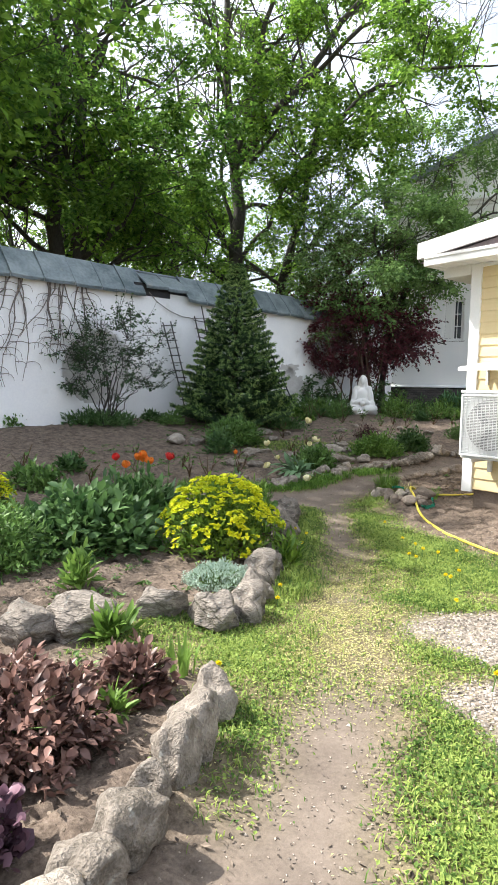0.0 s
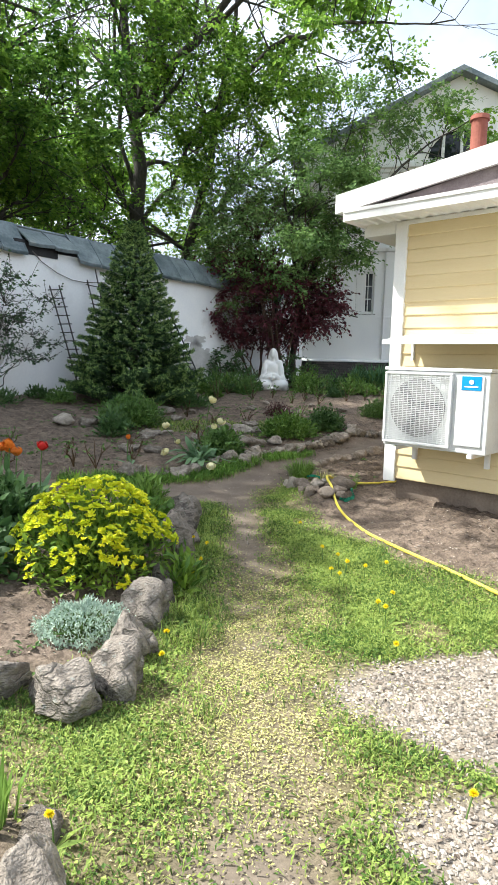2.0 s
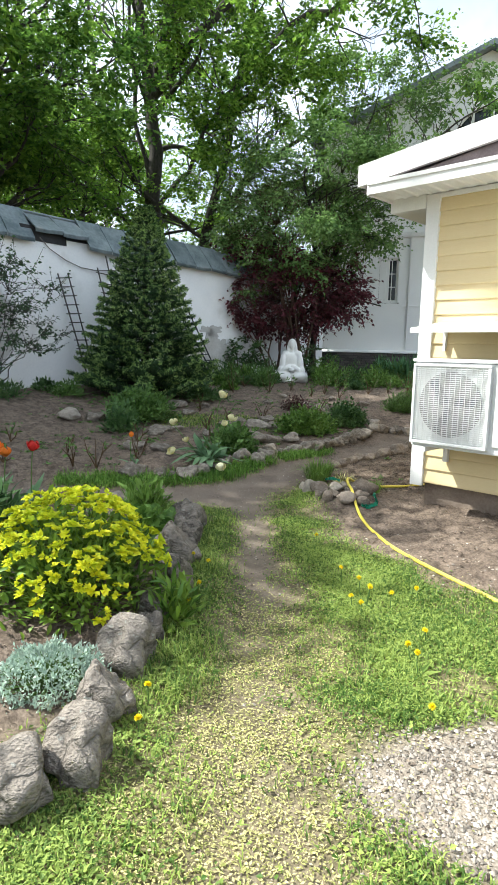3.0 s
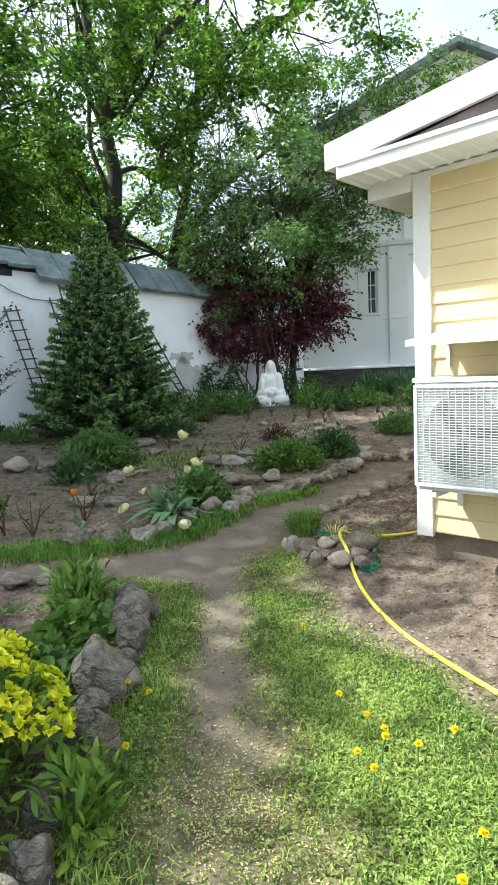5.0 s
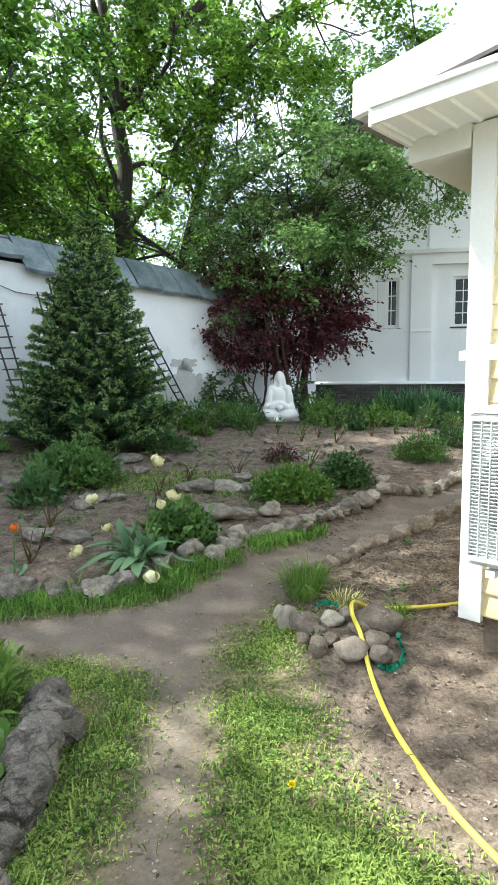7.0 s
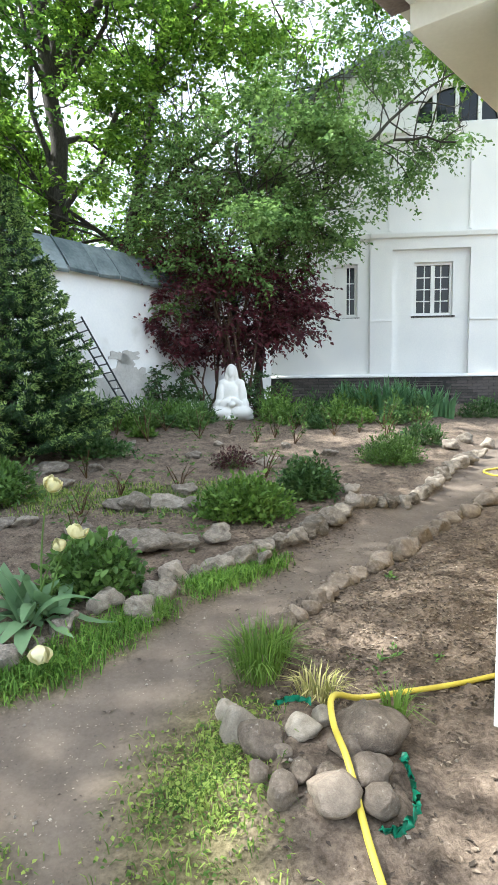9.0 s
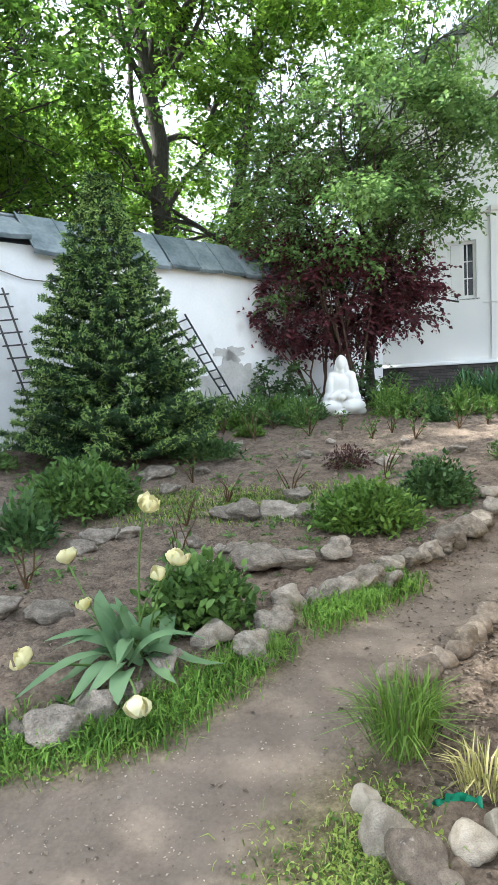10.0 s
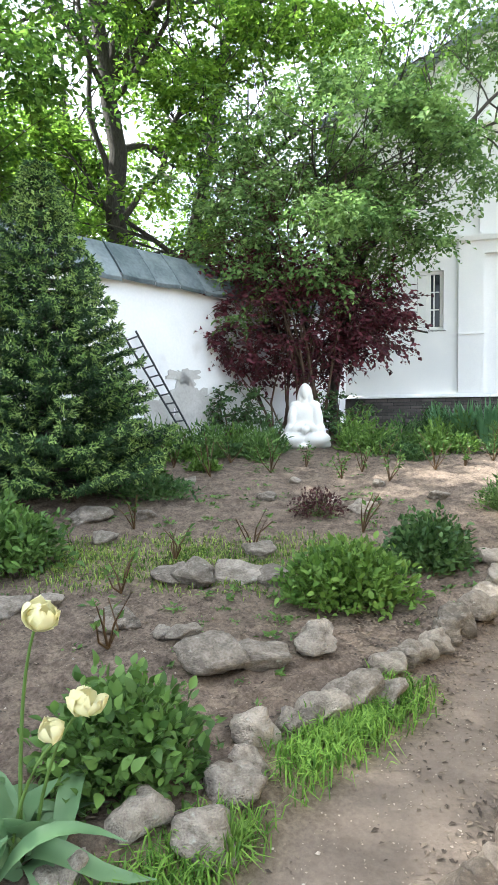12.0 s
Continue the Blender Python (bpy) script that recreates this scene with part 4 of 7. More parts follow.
    for i in range(3):
        part("slat", box_bm(VX0 - 0.03, VX1 + 0.03, -0.165, -0.146, 0.9 + i * 0.05, 0.93 + i * 0.05, 0.003), M_PLINTH, vent)
    me = bpy.data.meshes.new("brick")
    bb = box_bm(0, 0.235, -0.035, 0.0, 0, 0.062, 0.006)
    bb.to_mesh(me)
    bb.free()
    me.materials.append(M_PLINTH)
    for row in range(10):
        z = 0.38 + row * 0.074
        x = -2.3 + (0.12 if row % 2 else 0)
        while x < 4.6:
            if not (VX0 - 0.25 < x < VX1 and 0.5 < z < 1.06) and x > -1.9:
                b = new("brick", me)
                b.parent = root
                b.location = (x, -0.103, z)
            x += 0.247


build_white_house()


# ---- trees ----
def grow(r, start, way, length, radius, depth, lines, tips, spread=0.55, curl=0.12, up=0.12, taper=0.62, seg=5, kids=3):
    """One limb and, from it, its boughs; fills lines of wood and tips for leaves."""
    pts, d = [np.array(start, float)], np.array(way, float)
    for _ in range(seg):
        d = unit(d + r.normal(size=3) * curl + np.array([0, 0, up]) * 0.3)
        pts.append(pts[-1] + d * length / seg)
    rad = np.linspace(radius, radius * taper, seg + 1)
    lines.append((pts, rad))
    if depth == 0:
        for k in range(1, seg + 1):
            tips.append((pts[k], d))
        return
    for k in range(kids + (1 if r.random() < 0.5 else 0)):
        f = r.uniform(0.35, 1.0) if k else 1.0
        i = min(seg, max(1, int(round(f * seg))))
        side = unit(np.cross(d, r.normal(size=3)))
        w = unit(d * (1 - spread * 0.5) + side * spread * r.uniform(0.7, 1.35) + np.array([0, 0, up]))
        grow(r, pts[i], w, length * r.uniform(0.55, 0.8), rad[i] * r.uniform(0.5, 0.72), depth - 1, lines, tips, spread, curl, up, taper, max(3, seg - 1), kids)


def sprays(r, at, way, twigs, length, each, size, width=0.6, flat=0.35, droop=0.3):
    """Leafy twigs fanning out from places: lines of wood, and leaves set in two ranks along each twig."""
    n = len(at)
    A = np.repeat(at, twigs, 0)
    d = np.repeat(way, twigs, 0) * 0.5 + r.normal(size=(n * twigs, 3)) * np.array([1, 1, flat])
    d[:, 2] -= droop * 0.4
    d = unit(d)
    L = length * r.uniform(0.5, 1.25, (n * twigs, 1))
    side = unit(np.cross(d, np.array([0, 0, 1.0])))
    t = (np.arange(each) + 0.6) / each
    # places along the drooping twig
    P = A[:, None] + d[:, None] * (L[:, None] * t[None, :, None]) - np.array([0, 0, droop]) * (L[:, None] * (t ** 2)[None, :, None])
    rank = np.where(np.arange(each) % 2, 1.0, -1.0)[None, :, None]
    W = d[:, None] * 0.55 + side[:, None] * rank * 0.8 + r.normal(size=P.shape) * 0.35 - np.array([0, 0, 0.2])
    P = P.reshape(-1, 3) + r.normal(size=(P.size // 3, 3)) * size * 0.25
    V, F = leaves(P, W.reshape(-1, 3), size * r.uniform(0.65, 1.3, len(P)), width, r, 0.55)
    ends = A + d * L - np.array([0, 0, droop]) * L
    return V, F, [([a, (a + e) / 2 + np.array([0, 0, 0.25 * droop * length]), e], [0.006, 0.0045, 0.002]) for a, e in zip(A, ends)]


def tree(name, base, limbs, seed, leaf_mat, label, per=4, spread=0.55, size=0.14, depth=3, group="", up=0.12, kids=3, spr=0.55, gaps=0.5, inside_of=None, low=0.0, each=9):
    """limbs: rows of (path points relative to base, radius at foot, radius at end, bough length)."""
    r = np.random.default_rng(seed)
    lines, tips = [], []
    for pts, r0, r1, bough in limbs:
        P = np.array(pts, float)
        n = 12
        s = np.linspace(0, len(P) - 1, n)
        i = np.minimum(s.astype(int), len(P) - 2)
        Q = P[i] + (P[i + 1] - P[i]) * (s - i)[:, None]
        Q[1:-1] += r.normal(size=(n - 2, 3)) * 0.05
        R = np.linspace(r0, r1, n)
        lines.append((Q, R))
        if bough:
            for k in range(3, n):
                for _ in range(2 if k > 5 else 1):
                    d = unit(Q[k] - Q[k - 1])
                    side = unit(np.cross(d, r.normal(size=3)))
                    grow(r, Q[k], unit(d * 0.35 + side * 0.9 + np.array([0, 0, 0.15])), bough * r.uniform(0.6, 1.1), max(R[k] * 0.42, 0.018), depth - 1, lines, tips, spr, up=up, kids=kids)
            grow(r, Q[-1], unit(Q[-1] - Q[-2]), bough, r1, depth - 1, lines, tips, spr, up=up, kids=kids)
    # foliage stands in clouds with gaps between them
    T = np.array([t[0] for t in tips])
    cloud = wavy(T[:, 0] * 1.0 + T[:, 2], T[:, 1] - 0.7 * T[:, 2], 2.3, seed) + wavy(T[:, 2] * 1.3, T[:, 0] - T[:, 1], 2.9, seed + 1)
    cloud = cloud - low * np.clip((T[:, 2] - 8.0) / 4, -1, 1)
    keep = cloud > np.quantile(cloud, gaps)
    if inside_of:
        keep &= np.array([inside_of(p) for p in T])
        lines = [l for l in lines if l[1][0] > 0.03 or inside_of(np.array(l[0][-1]))]
    tips = [t for t, k in zip(tips, keep) if k]
    root = empty(name, pose(*base), label, "tree", group)
    big = [l for l in lines if l[1][0] > 0.05]
    small = [l for l in lines if l[1][0] <= 0.05]
    V, F = tubes(big, 9)
    part("trunk", fast_mesh("trunk", V, F, M_BARK, True), parent=root)
    V, F = tubes(small, 3)
    tagged(part("branchwork", fast_mesh("branchwork", V, F, M_BARK, True), parent=root), kind="stuff")
    V, F, _ = sprays(r, np.array([t[0] for t in tips]), np.array([t[1] for t in tips]), per, spread, each, size)
    tagged(part("crown", fast_mesh("crown", V, F, leaf_mat), parent=root), kind="stuff")
    return root


BIG = "trees behind the garden wall"
tree("tree", (-9.0, 10.5, 0.1), [([(0, 0, 0), (0.0, 0, 3), (-0.1, 0.1, 6), (-0.1, 0.1, 9), (-0.05, 0.3, 13)], 0.30, 0.09, 2.7),
                                 ([(0.4, 0.2, 0), (0.5, 0.2, 4), (0.55, 0.2, 9.0), (0.65, 0.2, 13)], 0.27, 0.08, 2.6),
                                 ([(0.55, 0.2, 8.6), (1.2, 0.2, 10.2), (2.2, 0.4, 12), (2.6, 0.5, 13.5)], 0.17, 0.06, 2.4),
                                 ([(-0.1, 0, 7.0), (-0.7, -0.2, 9), (-1.9, -0.5, 10.5), (-3.2, -0.7, 11.5)], 0.13, 0.05, 2.4),
                                 ([(0.5, 0.1, 5.0), (1.6, -0.3, 6.4), (3.0, -0.5, 6.9)], 0.09, 0.03, 2.3),
                                 ([(-0.1, 0, 4.4), (-1.6, -0.5, 5.8), (-3.0, -0.7, 6.6)], 0.09, 0.03, 2.3)],
     21, M_TREE_LEAF2, "tall old forked tree with dark bark and green leaves", group=BIG, low=0.5, gaps=0.76)
tree("tree", (-4.35, 14.3, 0.1), [([(0, 0, 0), (0, 0, 3), (-0.02, -0.1, 6), (-0.05, -0.2, 8.6), (-0.35, -0.3, 10.5), (-0.4, -0.4, 13.5)], 0.31, 0.09, 2.3),
                                  ([(-0.05, -0.2, 8.4), (0.3, -0.4, 9.8), (0.7, -0.5, 11.6), (1.1, -0.6, 13.5)], 0.18, 0.06, 2.2),
                                  ([(-0.05, -0.2, 8.3), (1.0, -0.6, 9.3), (1.9, -0.9, 10.2), (3.4, -1.2, 12.2), (4.4, -1.6, 13.2)], 0.17, 0.06, 2.2),
                                  ([(0.0, -0.1, 5.6), (-0.5, 0.0, 7.4), (-0.6, -0.2, 9.5), (-0.7, -0.3, 12.5)], 0.08, 0.04, 2.1),
                                  ([(0.0, -0.1, 5.0), (1.2, -0.5, 6.6), (2.2, -0.9, 8.2), (3.6, -1.4, 9.2)], 0.08, 0.03, 2.1),
                                  ([(2.6, -1.0, 8.6), (4.2, -2.3, 9.6), (5.6, -3.0, 9.7), (6.6, -3.7, 9.4)], 0.09, 0.03, 2.0),
                                  ([(2.0, -0.9, 10.3), (3.6, -1.8, 11.4), (5.4, -2.8, 11.8), (7.0, -3.4, 11.5)], 0.08, 0.03, 2.0),
                                  ([(0, 0, 4.2), (-1.8, -0.6, 5.6), (-3.4, -1.0, 6.6)], 0.10, 0.04, 2.2)],
     22, M_TREE_LEAF, "tall many-stemmed tree with fresh green leaves", group=BIG, low=0.45, gaps=0.68)
tree("tree", (-3.7, 16.6, 0.1), [([(0, 0, 0), (0.4, -0.4, 3), (0.9, -1.0, 5), (1.6, -1.3, 7.5), (2.2, -1.5, 11)], 0.26, 0.07, 2.6),
                                 ([(0.9, -1.0, 5), (2.4, -1.6, 6.6), (4.4, -2.2, 7.8)], 0.13, 0.04, 2.2)],
     23, M_TREE_LEAF, "leaning tree with fresh yellow-green leaves", group=BIG, low=0.4, gaps=0.7)
# spreading garden tree between the wall and the white house
tree("tree", (0.2, 11.0, 0.3), [([(0, 0, 0), (0.1, 0, 1.6), (0.3, -0.1, 3.2), (0.6, -0.2, 5.2)], 0.10, 0.04, 1.7),
                                ([(0.05, 0, 1.2), (-0.6, 0, 2.6), (-1.2, -0.3, 4.0)], 0.07, 0.03, 1.3),
                                ([(0.1, 0, 1.5), (0.7, -0.3, 3.5), (1.6, -0.6, 5.0), (2.9, -0.9, 6.0)], 0.07, 0.025, 1.4),
                                ([(0.3, 0, 3.0), (1.5, -0.5, 4.7), (2.8, -0.9, 5.4), (3.7, -1.2, 5.2)], 0.05, 0.02, 1.2),
                                ([(0.2, 0, 2.4), (-0.1, -0.7, 3.6), (-0.3, -1.1, 4.4)], 0.06, 0.025, 1.3)],
     24, M_APPLE_LEAF, "spreading garden tree with light green leaves", per=3, spread=0.42, size=0.095, up=0.02, gaps=0.58, each=8,
     inside_of=lambda p: p[2] + 0.3 > 2.0 + 0.85 * max(0.0, p[0] + 0.2) and p[0] < 4.2)
far = tree("tree", (-12.5, 19, 0), [([(0, 0, 0), (0.1, 0, 4), (0, 0.2, 8), (0.3, 0, 13)], 0.3, 0.08, 3.4),
                                    ([(0, 0, 3.5), (1.5, 0, 6), (2.8, 0.3, 9)], 0.15, 0.05, 2.8),
                                    ([(0, 0, 2.8), (-1.6, 0.2, 5.2), (-2.6, 0.3, 7.6)], 0.15, 0.05, 2.8)],
           25, M_TREE_LEAF, "leafy tree beyond the wall, copied unseen to shade the garden", size=0.2, per=3, spread=0.7, each=7, gaps=0.6, low=0.5, group="wood beyond the wall")
# the last six are added, mostly out of view, to shade path and beds
for i, (x, y, a) in enumerate([(-8.5, 24, 80), (-19, 15, 250), (-12.0, 9.4, 30), (-11.2, 5.8, 100), (-11.6, 3.9, 220), (-13.5, 7.4, 310), (-13.0, 4.6, 160), (-12.4, 3.5, 280)]):
    copy_thing(far, pose(x, y, 0, 0, 0, a))
for x, y, a, k in [(-7.4, 17.5, 40, 0.5), (-12.5, 15.0, 200, 0.5), (-2.4, 20.0, 300, 0.5)]:
    copy_thing(far, pose(x, y, 0, 0, 0, a) @ Matrix.Diagonal((k * 1.25, k * 1.25, k, 1)))


# ---- stones ----
def stone_mesh(seed, rough=0.2, fine=3, ledges=0.0, cuts=11):
    """A stone cut by planes, roughened at three scales; ledges: how far beds of rock stand out one over another."""
    r = np.random.default_rng(seed)
    bm = bmesh.new()
    bmesh.ops.create_icosphere(bm, subdivisions=fine, radius=0.5)
    off = Vector(r.uniform(-50, 50, 3))
    tilt = Vector(unit(np.array([0, 0, 1.0]) + r.normal(size=3) * 0.3))
    planes = [(Vector(unit(r.normal(size=3))), r.uniform(0.27, 0.42)) for _ in range(cuts)]
    for v in bm.verts:
        for nrm, dist in planes:
            over = v.co.dot(nrm) - dist
            if over > 0:
                v.co -= nrm * over * 0.95
        n = v.co.normalized()
        v.co += n * (noise.noise(v.co * 2.2 + off) * rough + noise.noise(v.co * 5 + off) * rough * 0.5 + noise.noise(v.co * 11 + off) * rough * 0.22)
        if ledges:
            u = v.co.dot(tilt) * 5 + noise.noise(v.co * 2 + off) * 0.9
            k = u - math.floor(u)
            v.co += n * ledges * (min(1.0, k * 3.0) - max(0.0, k - 0.8) * 3 - 0.5)
    me = bpy.data.meshes.new("stone")
    bm.to_mesh(me)
    bm.free()
    me.polygons.foreach_set("use_smooth", np.full(len(me.polygons), True))
    return me


STONES = [stone_mesh(s) for s in range(40, 50)]
for _s in STONES:
    _s.materials.append(M_ROCK)
PALE = [stone_mesh(s, 0.1) for s in range(60, 63)]
for _s in PALE:
    _s.materials.append(M_ROCK_PALE)
BOULDERS = [stone_mesh(s, 0.09, 3, 0.0, 7) for s in range(90, 94)]
for _s in BOULDERS:
    _s.materials.append(M_BOULDER)
STRATA = [stone_mesh(s, 0.12, 4, 0.03, 12) for s in range(70, 77)]
for _s in STRATA:
    _s.materials.append(M_STRATA)
SLABS = [stone_mesh(s, 0.12, 4, 0.018, 12) for s in range(80, 85)]
for _s in SLABS:
    _s.materials.append(M_ROCK)
_sr = random.Random(12)


def stone(x, y, w, tall=0.75, long=1.0, sink=0.25, pale=False, turn=None, label="rough grey-brown field stone edging a garden bed", group="stones edging the beds", z=None, kind=None):
    me = _sr.choice(kind or (PALE if pale else STONES))
    w *= _sr.uniform(0.82, 1.08)
    ob = new("garden_stone", me)
    h = w * tall
    base = gz(x, y) if z is None else z
    ob.matrix_world = pose(x, y, base + h * (0.5 - sink), _sr.uniform(-8, 8), _sr.uniform(-8, 8), _sr.uniform(0, 360) if turn is None else turn) @ Matrix.Diagonal((w * long * 1.15, w * 1.1, h * 1.15, 1))
    return tagged(ob, label, "stone", group)


for x, y, w, h in [(-2.24, -5.62, 0.22, 0.9), (-2.19, -5.44, 0.2, 1.0), (-2.13, -5.25, 0.2, 1.1), (-2.11, -5.07, 0.18, 1.15), (-2.07, -4.90, 0.16, 1.5), (-2.04, -4.74, 0.19, 1.45), (-2.02, -4.47, 0.17, 1.2)]:
    stone(x, y, w * 1.15, h * 0.95, sink=0.2, turn=_sr.uniform(-30, 30), kind=SLABS, label="upright weathered field stone edging the heuchera bed")
stone(-2.06, -4.17, 0.15, 0.6)
for x, y, w, h, l in [(-3.07, -3.90, 0.26, 0.95, 1.0), (-2.83, -3.78, 0.33, 0.75, 1.3), (-2.46, -3.50, 0.27, 0.8, 1.15), (-2.17, -3.55, 0.29, 0.95, 1.05),
                      (-1.99, -3.40, 0.2, 1.3, 1.0), (-1.96, -3.13, 0.17, 1.4, 1.0), (-1.96, -2.76, 0.24, 1.15, 1.0), (-1.90, -2.52, 0.17, 1.1, 1.0)]:
    stone(x, y, w * 1.12, h, l, turn=_sr.uniform(-25, 25), kind=STRATA, label="large grey weathered rock holding up the flower bed")
for x, y, w, h in [(-1.90, -2.28, 0.18, 1.0), (-1.85, -2.0, 0.2, 1.4), (-1.90, -1.76, 0.17, 0.9), (-1.88, -1.52, 0.25, 1.2), (-1.84, -1.3, 0.16, 1.0), (-1.83, -1.14, 0.18, 1.1),
                   (-1.87, -0.92, 0.25, 1.35), (-1.89, -0.72, 0.22, 1.3), (-1.97, -0.5, 0.2, 0.9)]:
    stone(x, y, w, h, turn=_sr.uniform(-25, 25), kind=STRATA, label="grey lichened rock along the path")
# kerb on the house side of the path
for x, y, w in [(-0.74, 1.07, 0.14), (-0.63, 1.13, 0.15), (-0.50, 1.23, 0.15), (-0.35, 1.42, 0.15), (-0.26, 1.56, 0.12), (-0.16, 1.69, 0.18), (0.01, 1.89, 0.16), (0.12, 1.99, 0.13),
                (0.22, 2.08, 0.18), (0.43, 2.31, 0.21), (0.56, 2.46, 0.15), (0.68, 2.59, 0.23), (0.90, 2.85, 0.2), (1.10, 3.11, 0.22), (1.34, 3.27, 0.19), (1.67, 3.62, 0.22), (1.92, 3.91, 0.2), (2.20, 4.25, 0.2)]:
    stone(x, y, w * 0.98, 0.72, kind=BOULDERS, label="small rounded stone in the kerb of the path", group="kerb stones of the path")
for x, y in [(-0.57, 1.17), (-0.43, 1.31), (-0.08, 1.79), (0.33, 2.19), (0.80, 2.73), (1.00, 2.98), (1.22, 3.20), (1.50, 3.45), (1.80, 3.78), (0.50, 2.38), (-0.30, 1.48)]:
    stone(x, y, 0.12, 0.68, kind=BOULDERS, label="small rounded stone in the kerb of the path", group="kerb stones of the path")
# edge of the upper bed
for x, y, w in [(-2.56, 0.77, 0.2), (-2.30, 0.77, 0.17), (-2.03, 0.79, 0.18), (-1.92, 0.88, 0.17), (-1.80, 0.95, 0.15), (-1.68, 1.12, 0.14), (-1.31, 1.28, 0.17), (-1.22, 1.49, 0.19), (-1.17, 1.80, 0.17),
                (-1.02, 1.93, 0.14), (-0.90, 2.03, 0.17), (-0.76, 2.14, 0.22), (-0.62, 2.16, 0.17), (-0.56, 2.40, 0.16), (-0.43, 2.46, 0.17), (-0.28, 2.61, 0.19), (-0.18, 2.74, 0.15), (-0.08, 2.87, 0.2)]:
    stone(x, y, w * 1.08, 0.75, label="field stone edging the raised bed")
stone(-1.51, 1.33, 0.17, 1.1, label="smooth dark grey stone standing beside the peony")
for x, y, w in [(0.05, 3.00, 0.2), (0.18, 3.20, 0.19), (0.34, 3.38, 0.19), (0.48, 3.42, 0.17), (0.60, 3.47, 0.15), (0.72, 3.50, 0.17), (0.87, 3.56, 0.18), (1.00, 3.68, 0.16), (1.12, 3.85, 0.18),
                (1.28, 4.05, 0.17), (1.44, 4.25, 0.19), (1.65, 4.60, 0.19), (1.88, 4.92, 0.21), (2.08, 5.15, 0.2), (2.27, 5.40, 0.22), (2.60, 5.75, 0.23), (2.25, 5.85, 0.2), (2.71, 6.41, 0.23), (3.00, 6.30, 0.21)]:
    stone(x, y, w * 1.02, 0.85, label="pale rounded stone banking up the bed beside the path")
stone(0.42, 3.75, 0.19, 0.85)
for x, y in [(-0.96, 1.99), (-0.83, 2.09), (-0.49, 2.44), (-0.35, 2.54), (-0.13, 2.81), (0.12, 3.10), (0.27, 3.30), (0.55, 3.50), (0.80, 3.60), (1.20, 3.98), (1.36, 4.16), (1.55, 4.45), (1.78, 4.78), (-1.19, 1.65), (-2.17, 0.77), (-2.44, 0.78)]:
    stone(x, y, 0.13, 0.75, label="small field stone wedged in the bed edging")
for x, y, w in [(-1.14, 2.40, 0.26), (-1.39, 2.38, 0.25), (-0.87, 2.55, 0.19), (-1.73, 3.54, 0.18), (-1.54, 3.54, 0.24), (-1.25, 3.62, 0.28), (-1.06, 3.54, 0.2), (-1.92, 2.89, 0.2), (-1.65, 2.71, 0.12), (-1.53, 2.69, 0.13),
                (-2.60, 3.07, 0.22), (-2.66, 2.78, 0.2), (-2.41, 3.10, 0.18), (-2.41, 1.63, 0.2), (-2.70, 1.70, 0.18)]:
    stone(x, y, w * 1.15, 0.55, 1.15, label="flat stone laid across the rose bed")
for x, y, w in [(-2.17, 4.99, 0.2), (-2.63, 4.87, 0.28), (-2.34, 4.31, 0.24), (-1.17, 4.09, 0.22), (-0.18, 5.24, 0.27), (-0.43, 5.36, 0.2), (-1.06, 5.66, 0.21), (-1.90, 6.10, 0.21), (-0.76, 6.36, 0.15),
                (-3.93, 3.47, 0.3), (-3.60, 3.60, 0.27), (-3.57, -0.11, 0.28), (-3.25, -0.18, 0.26), (-2.79, -0.05, 0.19), (-2.58, 0.02, 0.2), (0.15, 6.20, 0.18), (0.60, 5.60, 0.2)]:
    stone(x, y, w, 0.6, label="half-buried stone on the garden slope")
# heap of stones where the path forks
HEAP = "heaped stones at the fork of the path"
for x, y, w, t, p in [(-0.90, 0.43, 0.11, 1.2, 1), (-0.87, 0.27, 0.15, 0.9, 1), (-0.79, 0.16, 0.18, 0.8, 0), (-0.65, 0.20, 0.15, 0.6, 1), (-0.56, 0.25, 0.11, 0.9, 1), (-0.42, 0.16, 0.24, 0.62, 0),
                      (-0.83, -0.01, 0.09, 0.8, 0), (-0.77, -0.10, 0.14, 0.85, 0), (-0.68, -0.02, 0.11, 0.8, 0), (-0.60, -0.03, 0.1, 0.5, 0), (-0.62, -0.13, 0.21, 0.7, 0), (-0.48, -0.03, 0.14, 0.6, 0),
                      (-0.46, -0.15, 0.14, 0.45, 0), (-0.74, 0.08, 0.1, 0.5, 0), (-0.53, 0.06, 0.11, 0.8, 0)]:
    stone(x, y, w * 0.92, t, kind=PALE if p else BOULDERS, label="pale chalky stone in the heap" if p else "rounded brown stone in the heap at the fork", group=HEAP)


# ---- leafy plants ----
def dome(r, n, rx, ry, h, shell=0.55):
    """Places and ways out in the outer part of a mound."""
    v = unit(r.normal(size=(n, 3)))
    v[:, 2] = np.abs(v[:, 2])
    k = r.uniform(shell, 1.0, n)[:, None] * (0.86 + 0.28 * r.uniform(size=(n, 1)) * np.sin(v[:, :1] * 5 + 3 * v[:, 1:2]) ** 2)
    at = v * k * np.array([rx, ry, h])
    return at, v


def stems_to(at, r, share, radius=0.004, mat=M_STEM):
    pick = r.permutation(len(at))[:max(4, int(len(at) * share))]
    lines = []
    for p in at[pick]:
        mid = p * np.array([0.35, 0.35, 0.55])
        lines.append(([p * np.array([0.12, 0.12, 0]), mid, p], [radius, radius * 0.8, radius * 0.4]))
    return tubes(lines, 4)


